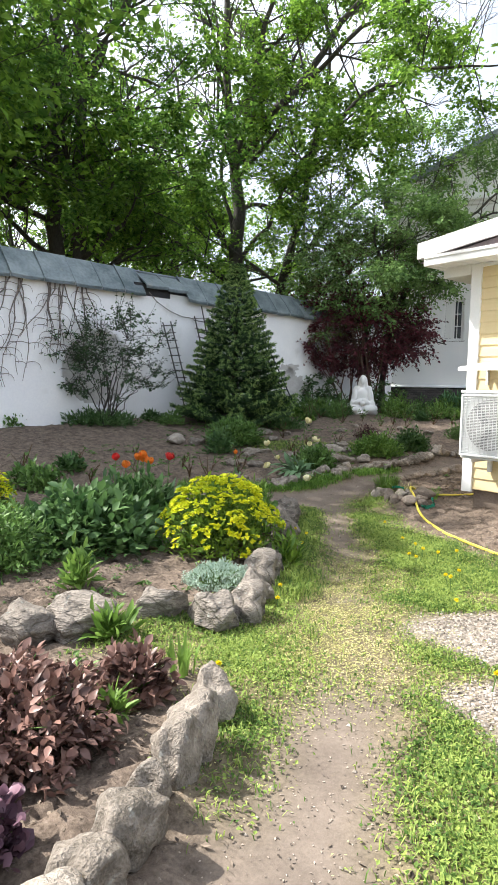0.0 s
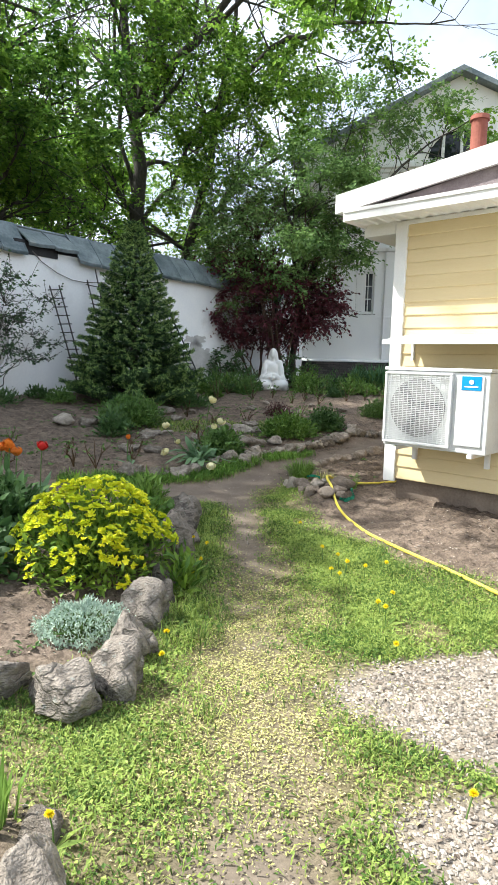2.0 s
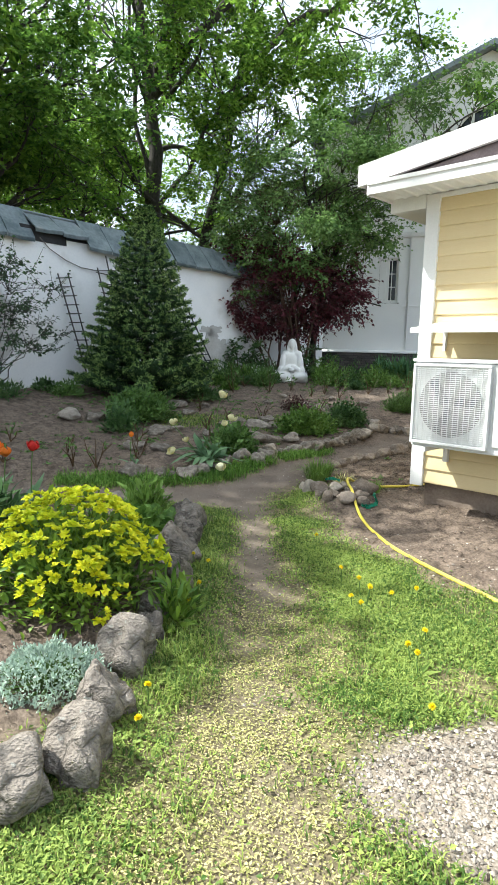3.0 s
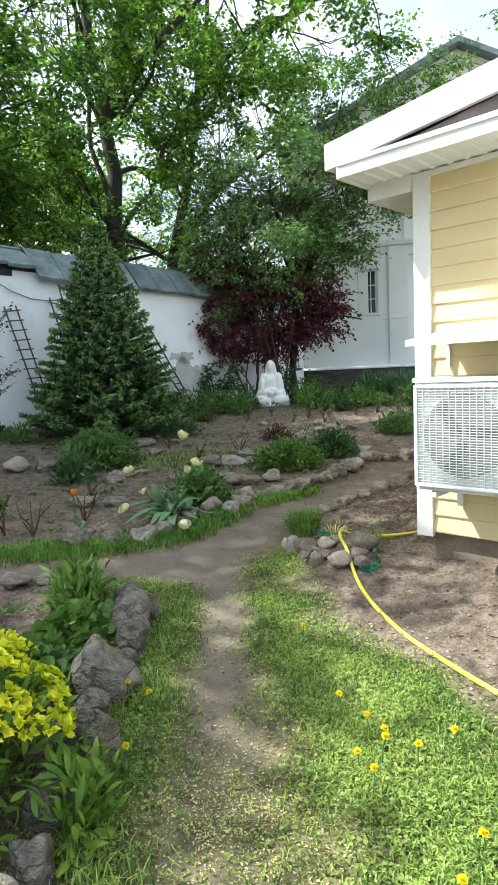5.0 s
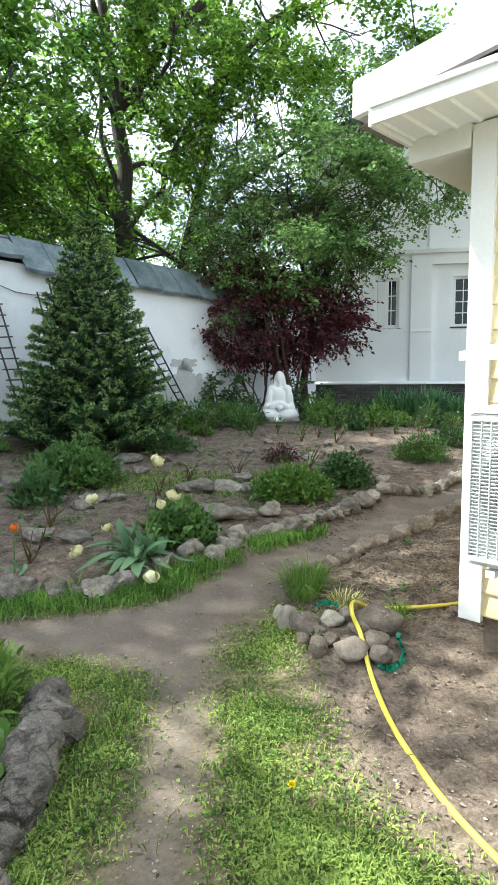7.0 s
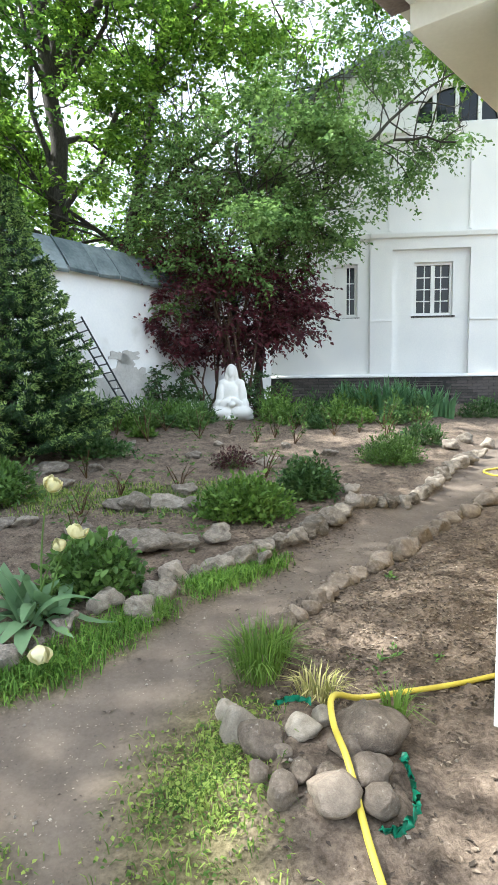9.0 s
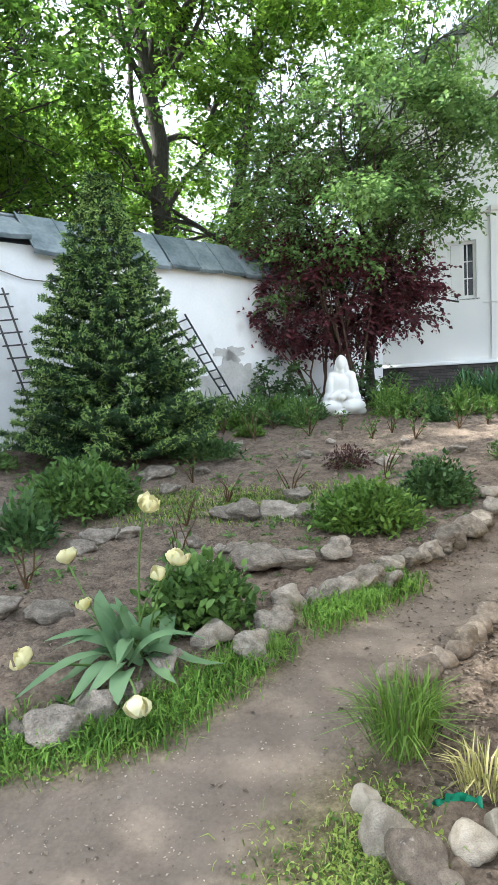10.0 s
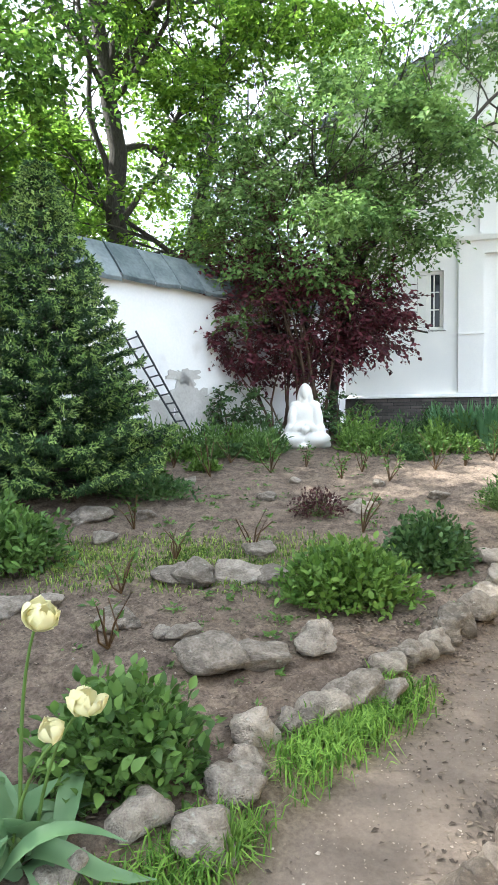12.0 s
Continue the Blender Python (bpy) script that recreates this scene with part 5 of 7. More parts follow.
def mound(name, x, y, rx, ry, h, n, size, mat, label, category="plant", width=0.45, shell=0.5, rise=0.5, seed=1, group="", stem=0.06, stem_mat=None, rounded=False):
    r = np.random.default_rng(seed)
    root = empty(name, pose(x, y, gz(x, y) - 0.01), label, category, group)
    at, v = dome(r, n, rx, ry, h, shell)
    at[:, 2] += 0.02
    way = unit(v * 0.7 + r.normal(size=v.shape) * 0.55 + np.array([0, 0, rise]))
    s = size * r.uniform(0.65, 1.3, n)
    if rounded:
        V, F = round_leaves(at, way, s, r)
    elif y < 4 and size > 0.04:
        V, F = lance_leaves(at, way, s * 1.05, width * 1.1, r)
    else:
        V, F = leaves(at, way, s, width, r, 0.6)
    tagged(part("foliage", fast_mesh("foliage", V, F, mat, y < 4), parent=root), kind="stuff")
    V, F = stems_to(at, r, stem)
    tagged(part("branchwork", fast_mesh("branchwork", V, F, stem_mat or M_STEM), parent=root), kind="stuff")
    return root, at, v, r


def rosettes(at, v, r, k, size, mat, name, root, label="", width=0.55, open_=0.5):
    A = np.repeat(at, k, 0)
    out = np.repeat(v, k, 0)
    side = unit(np.cross(out, r.normal(size=A.shape)))
    V, F = leaves(A, unit(out * open_ + side), size * r.uniform(0.8, 1.2, len(A)), width, r, 0.3)
    tagged(part(name, fast_mesh(name, V, F, mat), parent=root, label=label), kind="stuff")


def spurge(x, y, rx, ry, h, heads, seed):
    root, at, v, r = mound("spurge_bush", x, y, rx, ry, h, 2600, 0.055, M_SPURGE, "round spurge bush covered in bright yellow flower heads", "shrub", 0.32, 0.45, 0.5, seed)
    i = np.arange(heads) + 0.5
    up, turn = 1 - i / heads, i * 2.39996
    w = np.stack([np.sqrt(1 - up ** 2) * np.cos(turn), np.sqrt(1 - up ** 2) * np.sin(turn), up], 1)
    w = unit(w + r.normal(size=w.shape) * 0.06)
    p = w * np.array([rx, ry, h]) * r.uniform(0.93, 1.06, (heads, 1))
    keep = p[:, 2] > 0.33 * h * r.uniform(0.4, 1.4, heads)
    p, w = p[keep] + np.array([0, 0, 0.03]), unit(w[keep] + np.array([0, 0, 0.8]))
    # each head is a flat umbel of four or five small rosettes of broad bracts
    k, m = 5, 9
    big = np.repeat(r.uniform(0.75, 1.25, len(p)), k)
    w2 = np.repeat(w, k, 0)
    side = unit(np.cross(w2, r.normal(size=w2.shape)))
    c = np.repeat(p, k, 0) + side * (0.034 * big)[:, None]
    o = unit(w2 + side * 0.5)
    rim = unit(np.cross(np.repeat(o, m, 0), r.normal(size=(len(c) * m, 3))))
    V, F = leaves(np.repeat(c, m, 0), unit(rim + np.repeat(o, m, 0) * 0.7), 0.028 * np.repeat(big, m) * r.uniform(0.8, 1.2, len(rim)), 0.8, r, 0.3)
    tagged(part("flowering", fast_mesh("flowering", V, F, M_SPURGE_Y), parent=root, label="bright yellow bracts"), kind="stuff")


spurge(-2.33, -2.22, 0.46, 0.46, 0.54, 230, 31)
spurge(-4.79, -1.48, 0.4, 0.4, 0.5, 210, 32)

root, at, v, r = mound("silver_cushion_plant", -2.22, -3.0, 0.23, 0.21, 0.14, 3000, 0.018, M_SILVER, "low silvery green cushion plant beside the rocks", "plant", 0.4, 0.8, 0.9, 33)
rosettes(at[::5], v[::5], r, 9, 0.013, M_SILVER, "shoot_cover", root, "", 0.35, 0.7)

mound("heuchera", -2.71, -4.83, 0.42, 0.38, 0.28, 3900, 0.043, M_HEUCHERA, "dark brown-red heuchera clump with pointed leaves", "plant", 0.5, 0.6, 0.2, 34, "heuchera clumps")
mound("heuchera", -2.36, -4.41, 0.17, 0.16, 0.22, 800, 0.045, M_HEUCHERA, "small maroon heuchera beside the stones", "plant", 0.55, 0.5, 0.4, 35, "heuchera clumps")
mound("heuchera", -2.53, -5.36, 0.16, 0.15, 0.18, 600, 0.042, M_HEUCHERA_P, "purple heuchera clump with glossy rounded leaves", "plant", 0.95, 0.5, 0.3, 36, "heuchera clumps", rounded=True)


def blade_clump(name, x, y, n, h, spread, width, mat, label, seed, lean=0.6, foot=0.05, group="", category="plant"):
    r = np.random.default_rng(seed)
    a = r.uniform(0, 2 * math.pi, n)
    d = foot * np.sqrt(r.uniform(0, 1, n))
    at = np.stack([d * np.cos(a), d * np.sin(a), np.zeros(n)], 1)
    V, F = blades(at, h * r.uniform(0.6, 1.1, n), lean * r.uniform(0.15, 1.3, n), width * r.uniform(0.7, 1.2, n), r, a + r.normal(size=n) * 0.5)
    root = empty(name, pose(x, y, gz(x, y) - 0.005), label, category, group)
    if n > 100:
        tagged(part("tussock", fast_mesh("tussock", V, F, mat), parent=root), kind="stuff")
        return root
    tri = np.array([(0, 1, 2), (0, 2, 3), (3, 2, 4)])
    for q in V.reshape(n, 5, 3):
        part("blade", fast_mesh("blade", q, tri, mat), parent=root)
    return root


mound("lily_plant", -3.03, -3.27, 0.09, 0.09, 0.27, 150, 0.085, M_BLADE, "bright green young lily shoots in bare soil", "plant", 0.28, 0.15, 1.0, 37)
mound("leafy_rosette", -2.65, -3.82, 0.11, 0.1, 0.16, 120, 0.1, M_BLADE, "bright green leafy rosette between the rocks", "plant", 0.25, 0.2, 0.7, 38)
blade_clump("iris_clump", -2.21, -4.15, 26, 0.2, 0.1, 0.018, M_BLADE, "pale green iris blades beside the stones", 39, 0.35, 0.06)
mound("young_lily", -2.36, -4.66, 0.06, 0.06, 0.1, 60, 0.075, M_BLADE, "small pale green shoots in the heuchera bed", "plant", 0.22, 0.1, 0.8, 40)
mound("border_perennials", -3.37, -2.28, 0.62, 0.55, 0.44, 2200, 0.085, M_LEAF_DARK, "dense dark green border perennials", "plant", 0.5, 0.5, 0.3, 41)
mound("border_perennials", -3.21, -1.48, 0.55, 0.4, 0.44, 1300, 0.11, M_LEAF_DARK, "dark green lily leaves behind the spurge bush", "plant", 0.3, 0.4, 0.4, 42)
mound("fern_leaved_plant", -3.73, -2.93, 0.42, 0.4, 0.44, 2800, 0.05, M_LEAF_MID, "feathery light green plant beside the rocks", "plant", 0.3, 0.4, 0.1, 43)
mound("fern_leaved_plant", -4.24, -2.38, 0.5, 0.5, 0.4, 1800, 0.06, M_LEAF_MID, "feathery green plant in the flower bed", "plant", 0.35, 0.4, 0.1, 44)
mound("phlox_clump", -2.24, -0.54, 0.2, 0.24, 0.3, 420, 0.08, M_BLADE, "light green phlox shoots beside the lichened rock", "plant", 0.25, 0.2, 0.9, 45)
mound("columbine", -2.15, -1.03, 0.2, 0.2, 0.16, 300, 0.06, M_LEAF_BRIGHT, "columbine with rounded pale green leaves", "plant", 0.95, 0.5, 0.2, 46, rounded=True)
mound("columbine", -2.23, -1.53, 0.24, 0.24, 0.18, 340, 0.06, M_LEAF_MID, "low green columbine behind the rocks", "plant", 0.9, 0.5, 0.2, 47, rounded=True)
mound("goldenrod_shoots", -1.81, -2.33, 0.12, 0.25, 0.26, 220, 0.07, M_SPURGE, "yellowish leafy stems leaning over the path", "plant", 0.25, 0.2, 0.6, 48)


# ---- tulips ----
def ribbon(r, foot, heading, length, width, arch, lift=0.6):
    """A broad arching leaf, folded along its middle."""
    n = 9
    t = np.linspace(0, 1, n)
    out = np.array([math.cos(heading), math.sin(heading), 0])
    side = np.array([-math.sin(heading), math.cos(heading), 0])
    reach = length * (lift * 0.35 * t + arch * t ** 2 * 0.75)
    rise = length * (lift * t - arch * t ** 2.1)
    sway = length * r.uniform(-0.5, 0.5) * t ** 2 + 0.02 * np.sin(t * 5 + r.uniform(0, 6))
    mid = np.array(foot) + side * sway[:, None] + out * reach[:, None] + np.array([0, 0, 1]) * np.maximum(rise, 0.012)[:, None]
    w = width * np.sin(np.pi * np.clip(t * 0.9 + 0.08, 0, 1)) ** 0.8 / 2
    w[-1] = 0.001
    tw = 0.012 * np.sin(t * 7 + r.uniform(0, 6))
    V = np.stack([mid + side * w[:, None] + np.array([0, 0, 0.3]) * w[:, None], mid + np.array([0, 0, 1]) * tw[:, None] * 0.3, mid - side * w[:, None] + np.array([0, 0, 0.3]) * w[:, None]], 1).reshape(-1, 3)
    F = []
    for i in range(n - 1):
        for j in (0, 1):
            a = i * 3 + j
            F += [(a, a + 1, a + 4), (a, a + 4, a + 3)]
    return V, np.array(F)


def petals(r, at, way, size, count, open_):
    way = unit(np.array(way, float))
    sets = []
    for k in range(count):
        side = unit(np.cross(way, r.normal(size=3)))
        n = 5
        t = np.linspace(0, 1, n)
        bulge = np.sin(t * math.pi * r.uniform(0.6, 0.9)) * size * r.uniform(0.25, 0.62) * open_
        mid = np.array(at) + way * (t * size)[:, None] + side * bulge[:, None]
        cr = np.cross(way, side)
        w = size * 0.42 * np.sin(np.clip(t * 0.85 + 0.12, 0, 1) * math.pi)
        V = np.stack([mid + cr * w[:, None], mid + side * 0.1 * size, mid - cr * w[:, None]], 1).reshape(-1, 3)
        F = []
        for i in range(n - 1):
            for j in (0, 1):
                a = i * 3 + j
                F += [(a, a + 1, a + 4), (a, a + 4, a + 3)]
        sets.append((V, np.array(F)))
    return sets


def tulip(x, y, head, lean, bend, mat, label, seed, leaf_n=3, leaf_len=0.26, size=0.06, count=9, open_=1.0, group="", leaf_w=0.05, flat=1.0):
    """head: where the bloom stands; lean: the way it faces."""
    r = np.random.default_rng(seed)
    z = gz(x, y)
    root = empty("tulip", pose(x, y, z), label, "flower", group)
    h = np.array(head) - np.array((x, y, z))
    mid = np.array((h[0] * bend, h[1] * bend, max(h[2], 0.12) * 0.75))
    t = np.linspace(0, 1, 8)[:, None]
    c = (1 - t) ** 2 * np.zeros(3) + 2 * t * (1 - t) * mid + t ** 2 * h
    part("stem", fast_mesh("stem", *tubes([(c, np.linspace(0.006, 0.004, 8))], 6), M_STEM, True), parent=root)
    for V, F in petals(r, h, lean, size, count, open_):
        part("petal", fast_mesh("petal", V, F, mat, True), parent=root)
    for _ in range(leaf_n):
        V, F = ribbon(r, (*r.normal(size=2) * 0.025, 0), r.uniform(0, 6.28), leaf_len * r.uniform(0.7, 1.15), leaf_w * r.uniform(0.8, 1.2), 0.15 if r.random() < 0.3 else flat * r.uniform(0.55, 1.0), r.uniform(0.7, 1.1))
        part("leaf", fast_mesh("leaf", V, F, M_TULIP_LEAF, True), parent=root)


CREAM = "cream tulips beside the peony"
tulip(-1.80, 1.18, (-1.73, 1.16, 0.62), (0.5, -0.2, 0.8), 0.1, M_PETAL_Y, "tall creamy yellow tulip with broad grey-green leaves", 71, 5, 0.33, 0.072, 14, 1.1, CREAM, 0.085, 0.8)
tulip(-1.78, 1.22, (-1.63, 1.2, 0.38), (0.4, -0.3, 0.7), 0.3, M_PETAL_Y, "creamy double tulip with grey-green leaves", 72, 5, 0.33, 0.072, 14, 1.2, CREAM, 0.08, 1.0)
tulip(-1.83, 1.16, (-1.68, 1.14, 0.33), (-0.2, -0.3, 0.7), 0.3, M_PETAL_Y, "pale yellow tulip with drooping leaves", 73, 4, 0.31, 0.06, 12, 1.0, CREAM, 0.075, 1.1)
tulip(-1.92, 1.2, (-2.27, 1.6, 0.27), (-0.2, 0.1, 0.9), 0.75, M_PETAL_Y, "white tulip on a leaning stem", 74, 4, 0.33, 0.075, 13, 1.2, CREAM, 0.08, 1.1)
tulip(-1.88, 1.12, (-2.2, 0.95, 0.06), (-0.4, -0.3, 0.6), 0.8, M_PETAL_Y, "pale yellow tulip lying near the soil", 75, 4, 0.31, 0.07, 12, 1.2, CREAM, 0.08, 1.2)
tulip(-1.84, 1.08, (-1.72, 0.80, 0.0), (0.2, -0.5, -0.6), 0.9, M_PETAL_Y, "creamy tulip nodding over the grass", 76, 4, 0.31, 0.075, 15, 1.1, CREAM, 0.08, 1.2)
tulip(-1.95, 1.28, (-2.1, 1.35, 0.12), (-0.3, 0.2, 0.8), 0.6, M_PETAL_Y, "small pale yellow tulip low in the leaves", 77, 3, 0.32, 0.055, 8, 1.1, CREAM, 0.08, 1.2)
WARM = "red and orange tulips in the rose bed"
for i, (x, y, h, m, l) in enumerate([(-3.76, -0.41, 0.44, M_PETAL_R, "bright red tulip with an open bloom"), (-3.62, -0.51, 0.36, M_PETAL_O, "orange tulip on a short stem"), (-3.53, -0.37, 0.45, M_PETAL_O, "orange and red tulip with dark leaves"),
                                     (-3.45, -0.41, 0.46, M_PETAL_O, "orange and red tulip with dark leaves"), (-3.41, -0.34, 0.41, M_PETAL_O, "orange and red tulip with dark leaves"), (-3.19, -0.35, 0.45, M_PETAL_R, "red tulip standing apart"),
                                     (-3.49, -0.28, 0.42, M_PETAL_O, "orange and red tulip with dark leaves")]):
    tulip(x, y, (x + 0.02, y, gz(x, y) + h), (0.1 * (i % 3 - 1), -0.1, 1), 0.2, m, l, 80 + i, 4, 0.3, 0.08, 8, 0.95, WARM, 0.04, 0.35)
tulip(-2.63, 0.95, (-2.62, 0.94, gz(-2.6, 0.94) + 0.3), (0.1, -0.2, 1), 0.1, M_PETAL_O, "single orange tulip in bare soil", 95, 3, 0.2, 0.055, 6, 0.8, WARM, 0.03, 0.4)

mound("peony_bush", -1.6, 1.55, 0.3, 0.27, 0.37, 2200, 0.045, M_LEAF_MID, "rounded green peony bush beside the cream tulips", "shrub", 0.55, 0.35, 0.6, 101)
mound("spirea_bush", -0.62, 3.20, 0.46, 0.36, 0.36, 3600, 0.045, M_LEAF_BRIGHT, "bright yellow-green spirea bush on the bank", "shrub", 0.5, 0.45, 0.5, 102)
mound("spirea_bush", 0.00, 3.75, 0.34, 0.3, 0.4, 2400, 0.042, M_LEAF_DARK, "darker green spirea bush on the bank", "shrub", 0.55, 0.45, 0.5, 103)
mound("barberry", -0.62, 5.10, 0.28, 0.26, 0.25, 900, 0.035, M_BARBERRY, "small dark maroon barberry", "shrub", 0.5, 0.4, 0.4, 104)
mound("spirea_bush", 1.25, 5.20, 0.44, 0.36, 0.36, 2600, 0.05, M_LEAF_MID, "green bush on the upper bed beside the path", "shrub", 0.35, 0.45, 0.4, 105)
mound("spirea_bush", 2.00, 6.20, 0.36, 0.3, 0.3, 700, 0.08, M_LEAF_DARK, "dark green bush on the upper bed", "shrub", 0.35, 0.45, 0.4, 106)
mound("peony_bush", -3.00, 3.75, 0.56, 0.45, 0.48, 3000, 0.065, M_LEAF_MID, "wide green peony bush on the slope", "shrub", 0.4, 0.5, 0.4, 107)
mound("peony_bush", -3.10, 2.85, 0.26, 0.24, 0.4, 520, 0.08, M_LEAF_DARK, "leafy peony shoots on dark stems", "shrub", 0.35, 0.4, 0.6, 108)
mound("ground_cover", -2.20, 5.60, 0.5, 0.3, 0.22, 800, 0.06, M_LEAF_DARK, "low dark green ground cover under the fir", "plant", 0.5, 0.4, 0.3, 109)
mound("ground_cover", -5.60, 4.30, 0.8, 0.4, 0.3, 1200, 0.1, M_LEAF_DARK, "dark green leaves at the foot of the wall", "plant", 0.3, 0.4, 0.5, 110)


for i, (x, y, w, h) in enumerate([(-6.97, 3.53, 0.30, 0.30), (-6.64, 4.56, 0.35, 0.32), (-6.44, 5.67, 0.30, 0.28), (-5.57, 5.43, 0.30, 0.25), (-5.10, 0.34, 0.30, 0.30), (-4.78, 0.90, 0.22, 0.22), (-4.78, 0.12, 0.30, 0.30), (-4.85, 5.18, 0.25, 0.20), (-4.37, 4.84, 0.30, 0.25)]):
    mound("rose_bed_plants", x, y, w, w * 0.8, h, int(900 * w + 160), 0.075, M_LEAF_DARK if i % 2 else M_LEAF_MID, "low dark green leafy plants at the foot of the wall", "plant", 0.45, 0.35, 0.4, 130 + i, "plants along the wall")


# ---- roses and lilies ----
def rose(name, x, y, h, stems_n, leafy, seed, label, group):
    r = np.random.default_rng(seed)
    root = empty(name, pose(x, y, gz(x, y)), label, "shrub", group)
    lines, at, way = [], [], []
    for _ in range(stems_n):
        a = r.uniform(0, 6.28)
        tip = np.array([math.cos(a) * h * r.uniform(0.2, 0.6), math.sin(a) * h * r.uniform(0.2, 0.6), h * r.uniform(0.6, 1.1)])
        mid = tip * np.array([0.4, 0.4, 0.5]) + r.normal(size=3) * 0.02
        lines.append(([np.zeros(3), mid, tip], [0.008, 0.006, 0.0035]))
        for k in range(leafy):
            f = r.uniform(0.35, 1.05)
            p = mid + (tip - mid) * (f * 2 - 1) if f > 0.5 else mid * f * 2
            at.append(p)
            way.append(r.normal(size=3) + np.array([math.cos(a), math.sin(a), 0.6]))
    for line in lines:
        part("stem", fast_mesh("stem", *tubes([line], 5), M_ROSE, True), parent=root)
    if at:
        V, F = leaves(np.array(at), np.array(way), 0.06 * r.uniform(0.7, 1.3, len(at)), 0.55, r, 0.6)
        tagged(part("foliage", fast_mesh("foliage", V, F, M_LEAF_MID), parent=root), kind="stuff")


_pr = np.random.default_rng(5)
for i, (x, y) in enumerate([(-2.95, 0.85), (-2.6, 1.15), (-2.75, 2.1), (-3.4, 1.4), (-3.9, 0.9), (-4.4, 0.6), (-3.2, 0.9), (-4.2, 1.9), (-4.9, 1.5), (-5.4, 0.8), (-1.9, 2.55), (-2.0, 3.3), (-1.75, 3.9), (-1.2, 4.15), (-0.3, 4.6), (-2.2, 4.7)]):
    rose("rose_bush", x, y, _pr.uniform(0.18, 0.32), 5, 2, 200 + i, "hard-pruned rose bush with bare reddish stems", "pruned roses")
for i, (x, y) in enumerate([(-2.2, 7.2), (-1.5, 7.4), (-1.0, 6.9), (-0.55, 7.3), (0.1, 7.0), (0.5, 7.6), (0.95, 6.9), (1.4, 7.2), (1.9, 7.6), (2.3, 7.1), (0.3, 6.4), (-1.7, 6.6), (1.6, 6.5), (2.6, 8.0), (-2.6, 7.0), (-0.2, 6.6)]):
    rose("rose_bush", x, y, _pr.uniform(0.3, 0.5), 5, 10, 230 + i, "young rose bush with fresh green leaves", "leafy roses below the statue")
for i, (x, y) in enumerate([(-2.3, 8.0), (-1.9, 8.3), (-1.5, 8.7), (-1.2, 8.2), (-0.95, 9.0), (0.3, 9.1), (0.7, 8.6), (1.1, 9.2), (1.6, 8.9), (2.1, 9.4), (-1.8, 9.0), (1.3, 8.2), (-2.6, 8.4), (2.9, 8.8), (-2.1, 8.7), (-1.35, 9.3), (-0.9, 8.6), (0.55, 9.5), (0.9, 9.0), (1.75, 9.5), (-2.4, 7.6), (-1.75, 7.8), (1.5, 9.9), (0.2, 8.7), (2.4, 8.6), (-2.9, 7.9), (0.45, 8.2), (-1.1, 7.7)]):
    mound("lily_plant", x, y, 0.25, 0.24, _pr.uniform(0.36, 0.62), 330, 0.11, [M_LEAF_MID, M_LEAF_DARK, M_LEAF_BRIGHT][i % 3], "leafy upright lily stems around the statue", "plant", 0.26, 0.1, 0.35, 260 + i, "lilies around the statue")
for i, (x, y, w, h) in enumerate([(-2.7, 7.4, 0.3, 0.2), (-2.1, 7.75, 0.28, 0.24), (-1.55, 8.1, 0.3, 0.2), (-1.1, 8.35, 0.24, 0.18), (0.35, 8.45, 0.24, 0.18), (0.75, 8.3, 0.3, 0.26),
                                  (1.2, 8.55, 0.28, 0.3), (1.75, 8.3, 0.3, 0.26), (2.25, 8.1, 0.28, 0.22), (2.7, 8.4, 0.3, 0.26), (-1.8, 6.9, 0.22, 0.16), (0.9, 7.7, 0.22, 0.2), (-2.35, 6.3, 0.26, 0.2)]):
    mound("ground_cover", x, y, w, w * 0.7, h, 420, 0.075, [M_LEAF_MID, M_LEAF_BRIGHT, M_LEAF_DARK][i % 3], "low leafy perennials in the bed before the statue", "plant", 0.5, 0.35, 0.4, 340 + i, "ground cover before the statue")
for i, (x, y, n, h) in enumerate([(2.2, 9.6, 90, 0.62), (2.5, 9.4, 90, 0.64), (2.85, 9.5, 90, 0.62), (3.2, 9.2, 80, 0.56), (1.95, 10.0, 70, 0.58), (3.6, 9.4, 70, 0.52)]):
    blade_clump("iris_clump", x, y, n, h * 1.12, 0.2, 0.05, M_IRIS, "tall sword-leaved iris clump before the white house", 290 + i, 0.55, 0.2, "irises before the white house")
mound("box_bush", 1.95, 10.45, 0.32, 0.28, 0.62, 1300, 0.06, M_LEAF_DARK, "dark green bush against the brick plinth", "shrub", 0.6, 0.5, 0.3, 301)
mound("box_bush", 3.50, 11.40, 0.5, 0.3, 0.5, 900, 0.07, M_LEAF_MID, "green bush against the brick plinth", "shrub", 0.6, 0.5, 0.3, 302)
mound("box_bush", 4.60, 9.80, 0.6, 0.4, 0.4, 1000, 0.07, M_LEAF_DARK, "low green bush at the end of the path", "shrub", 0.5, 0.5, 0.3, 303)


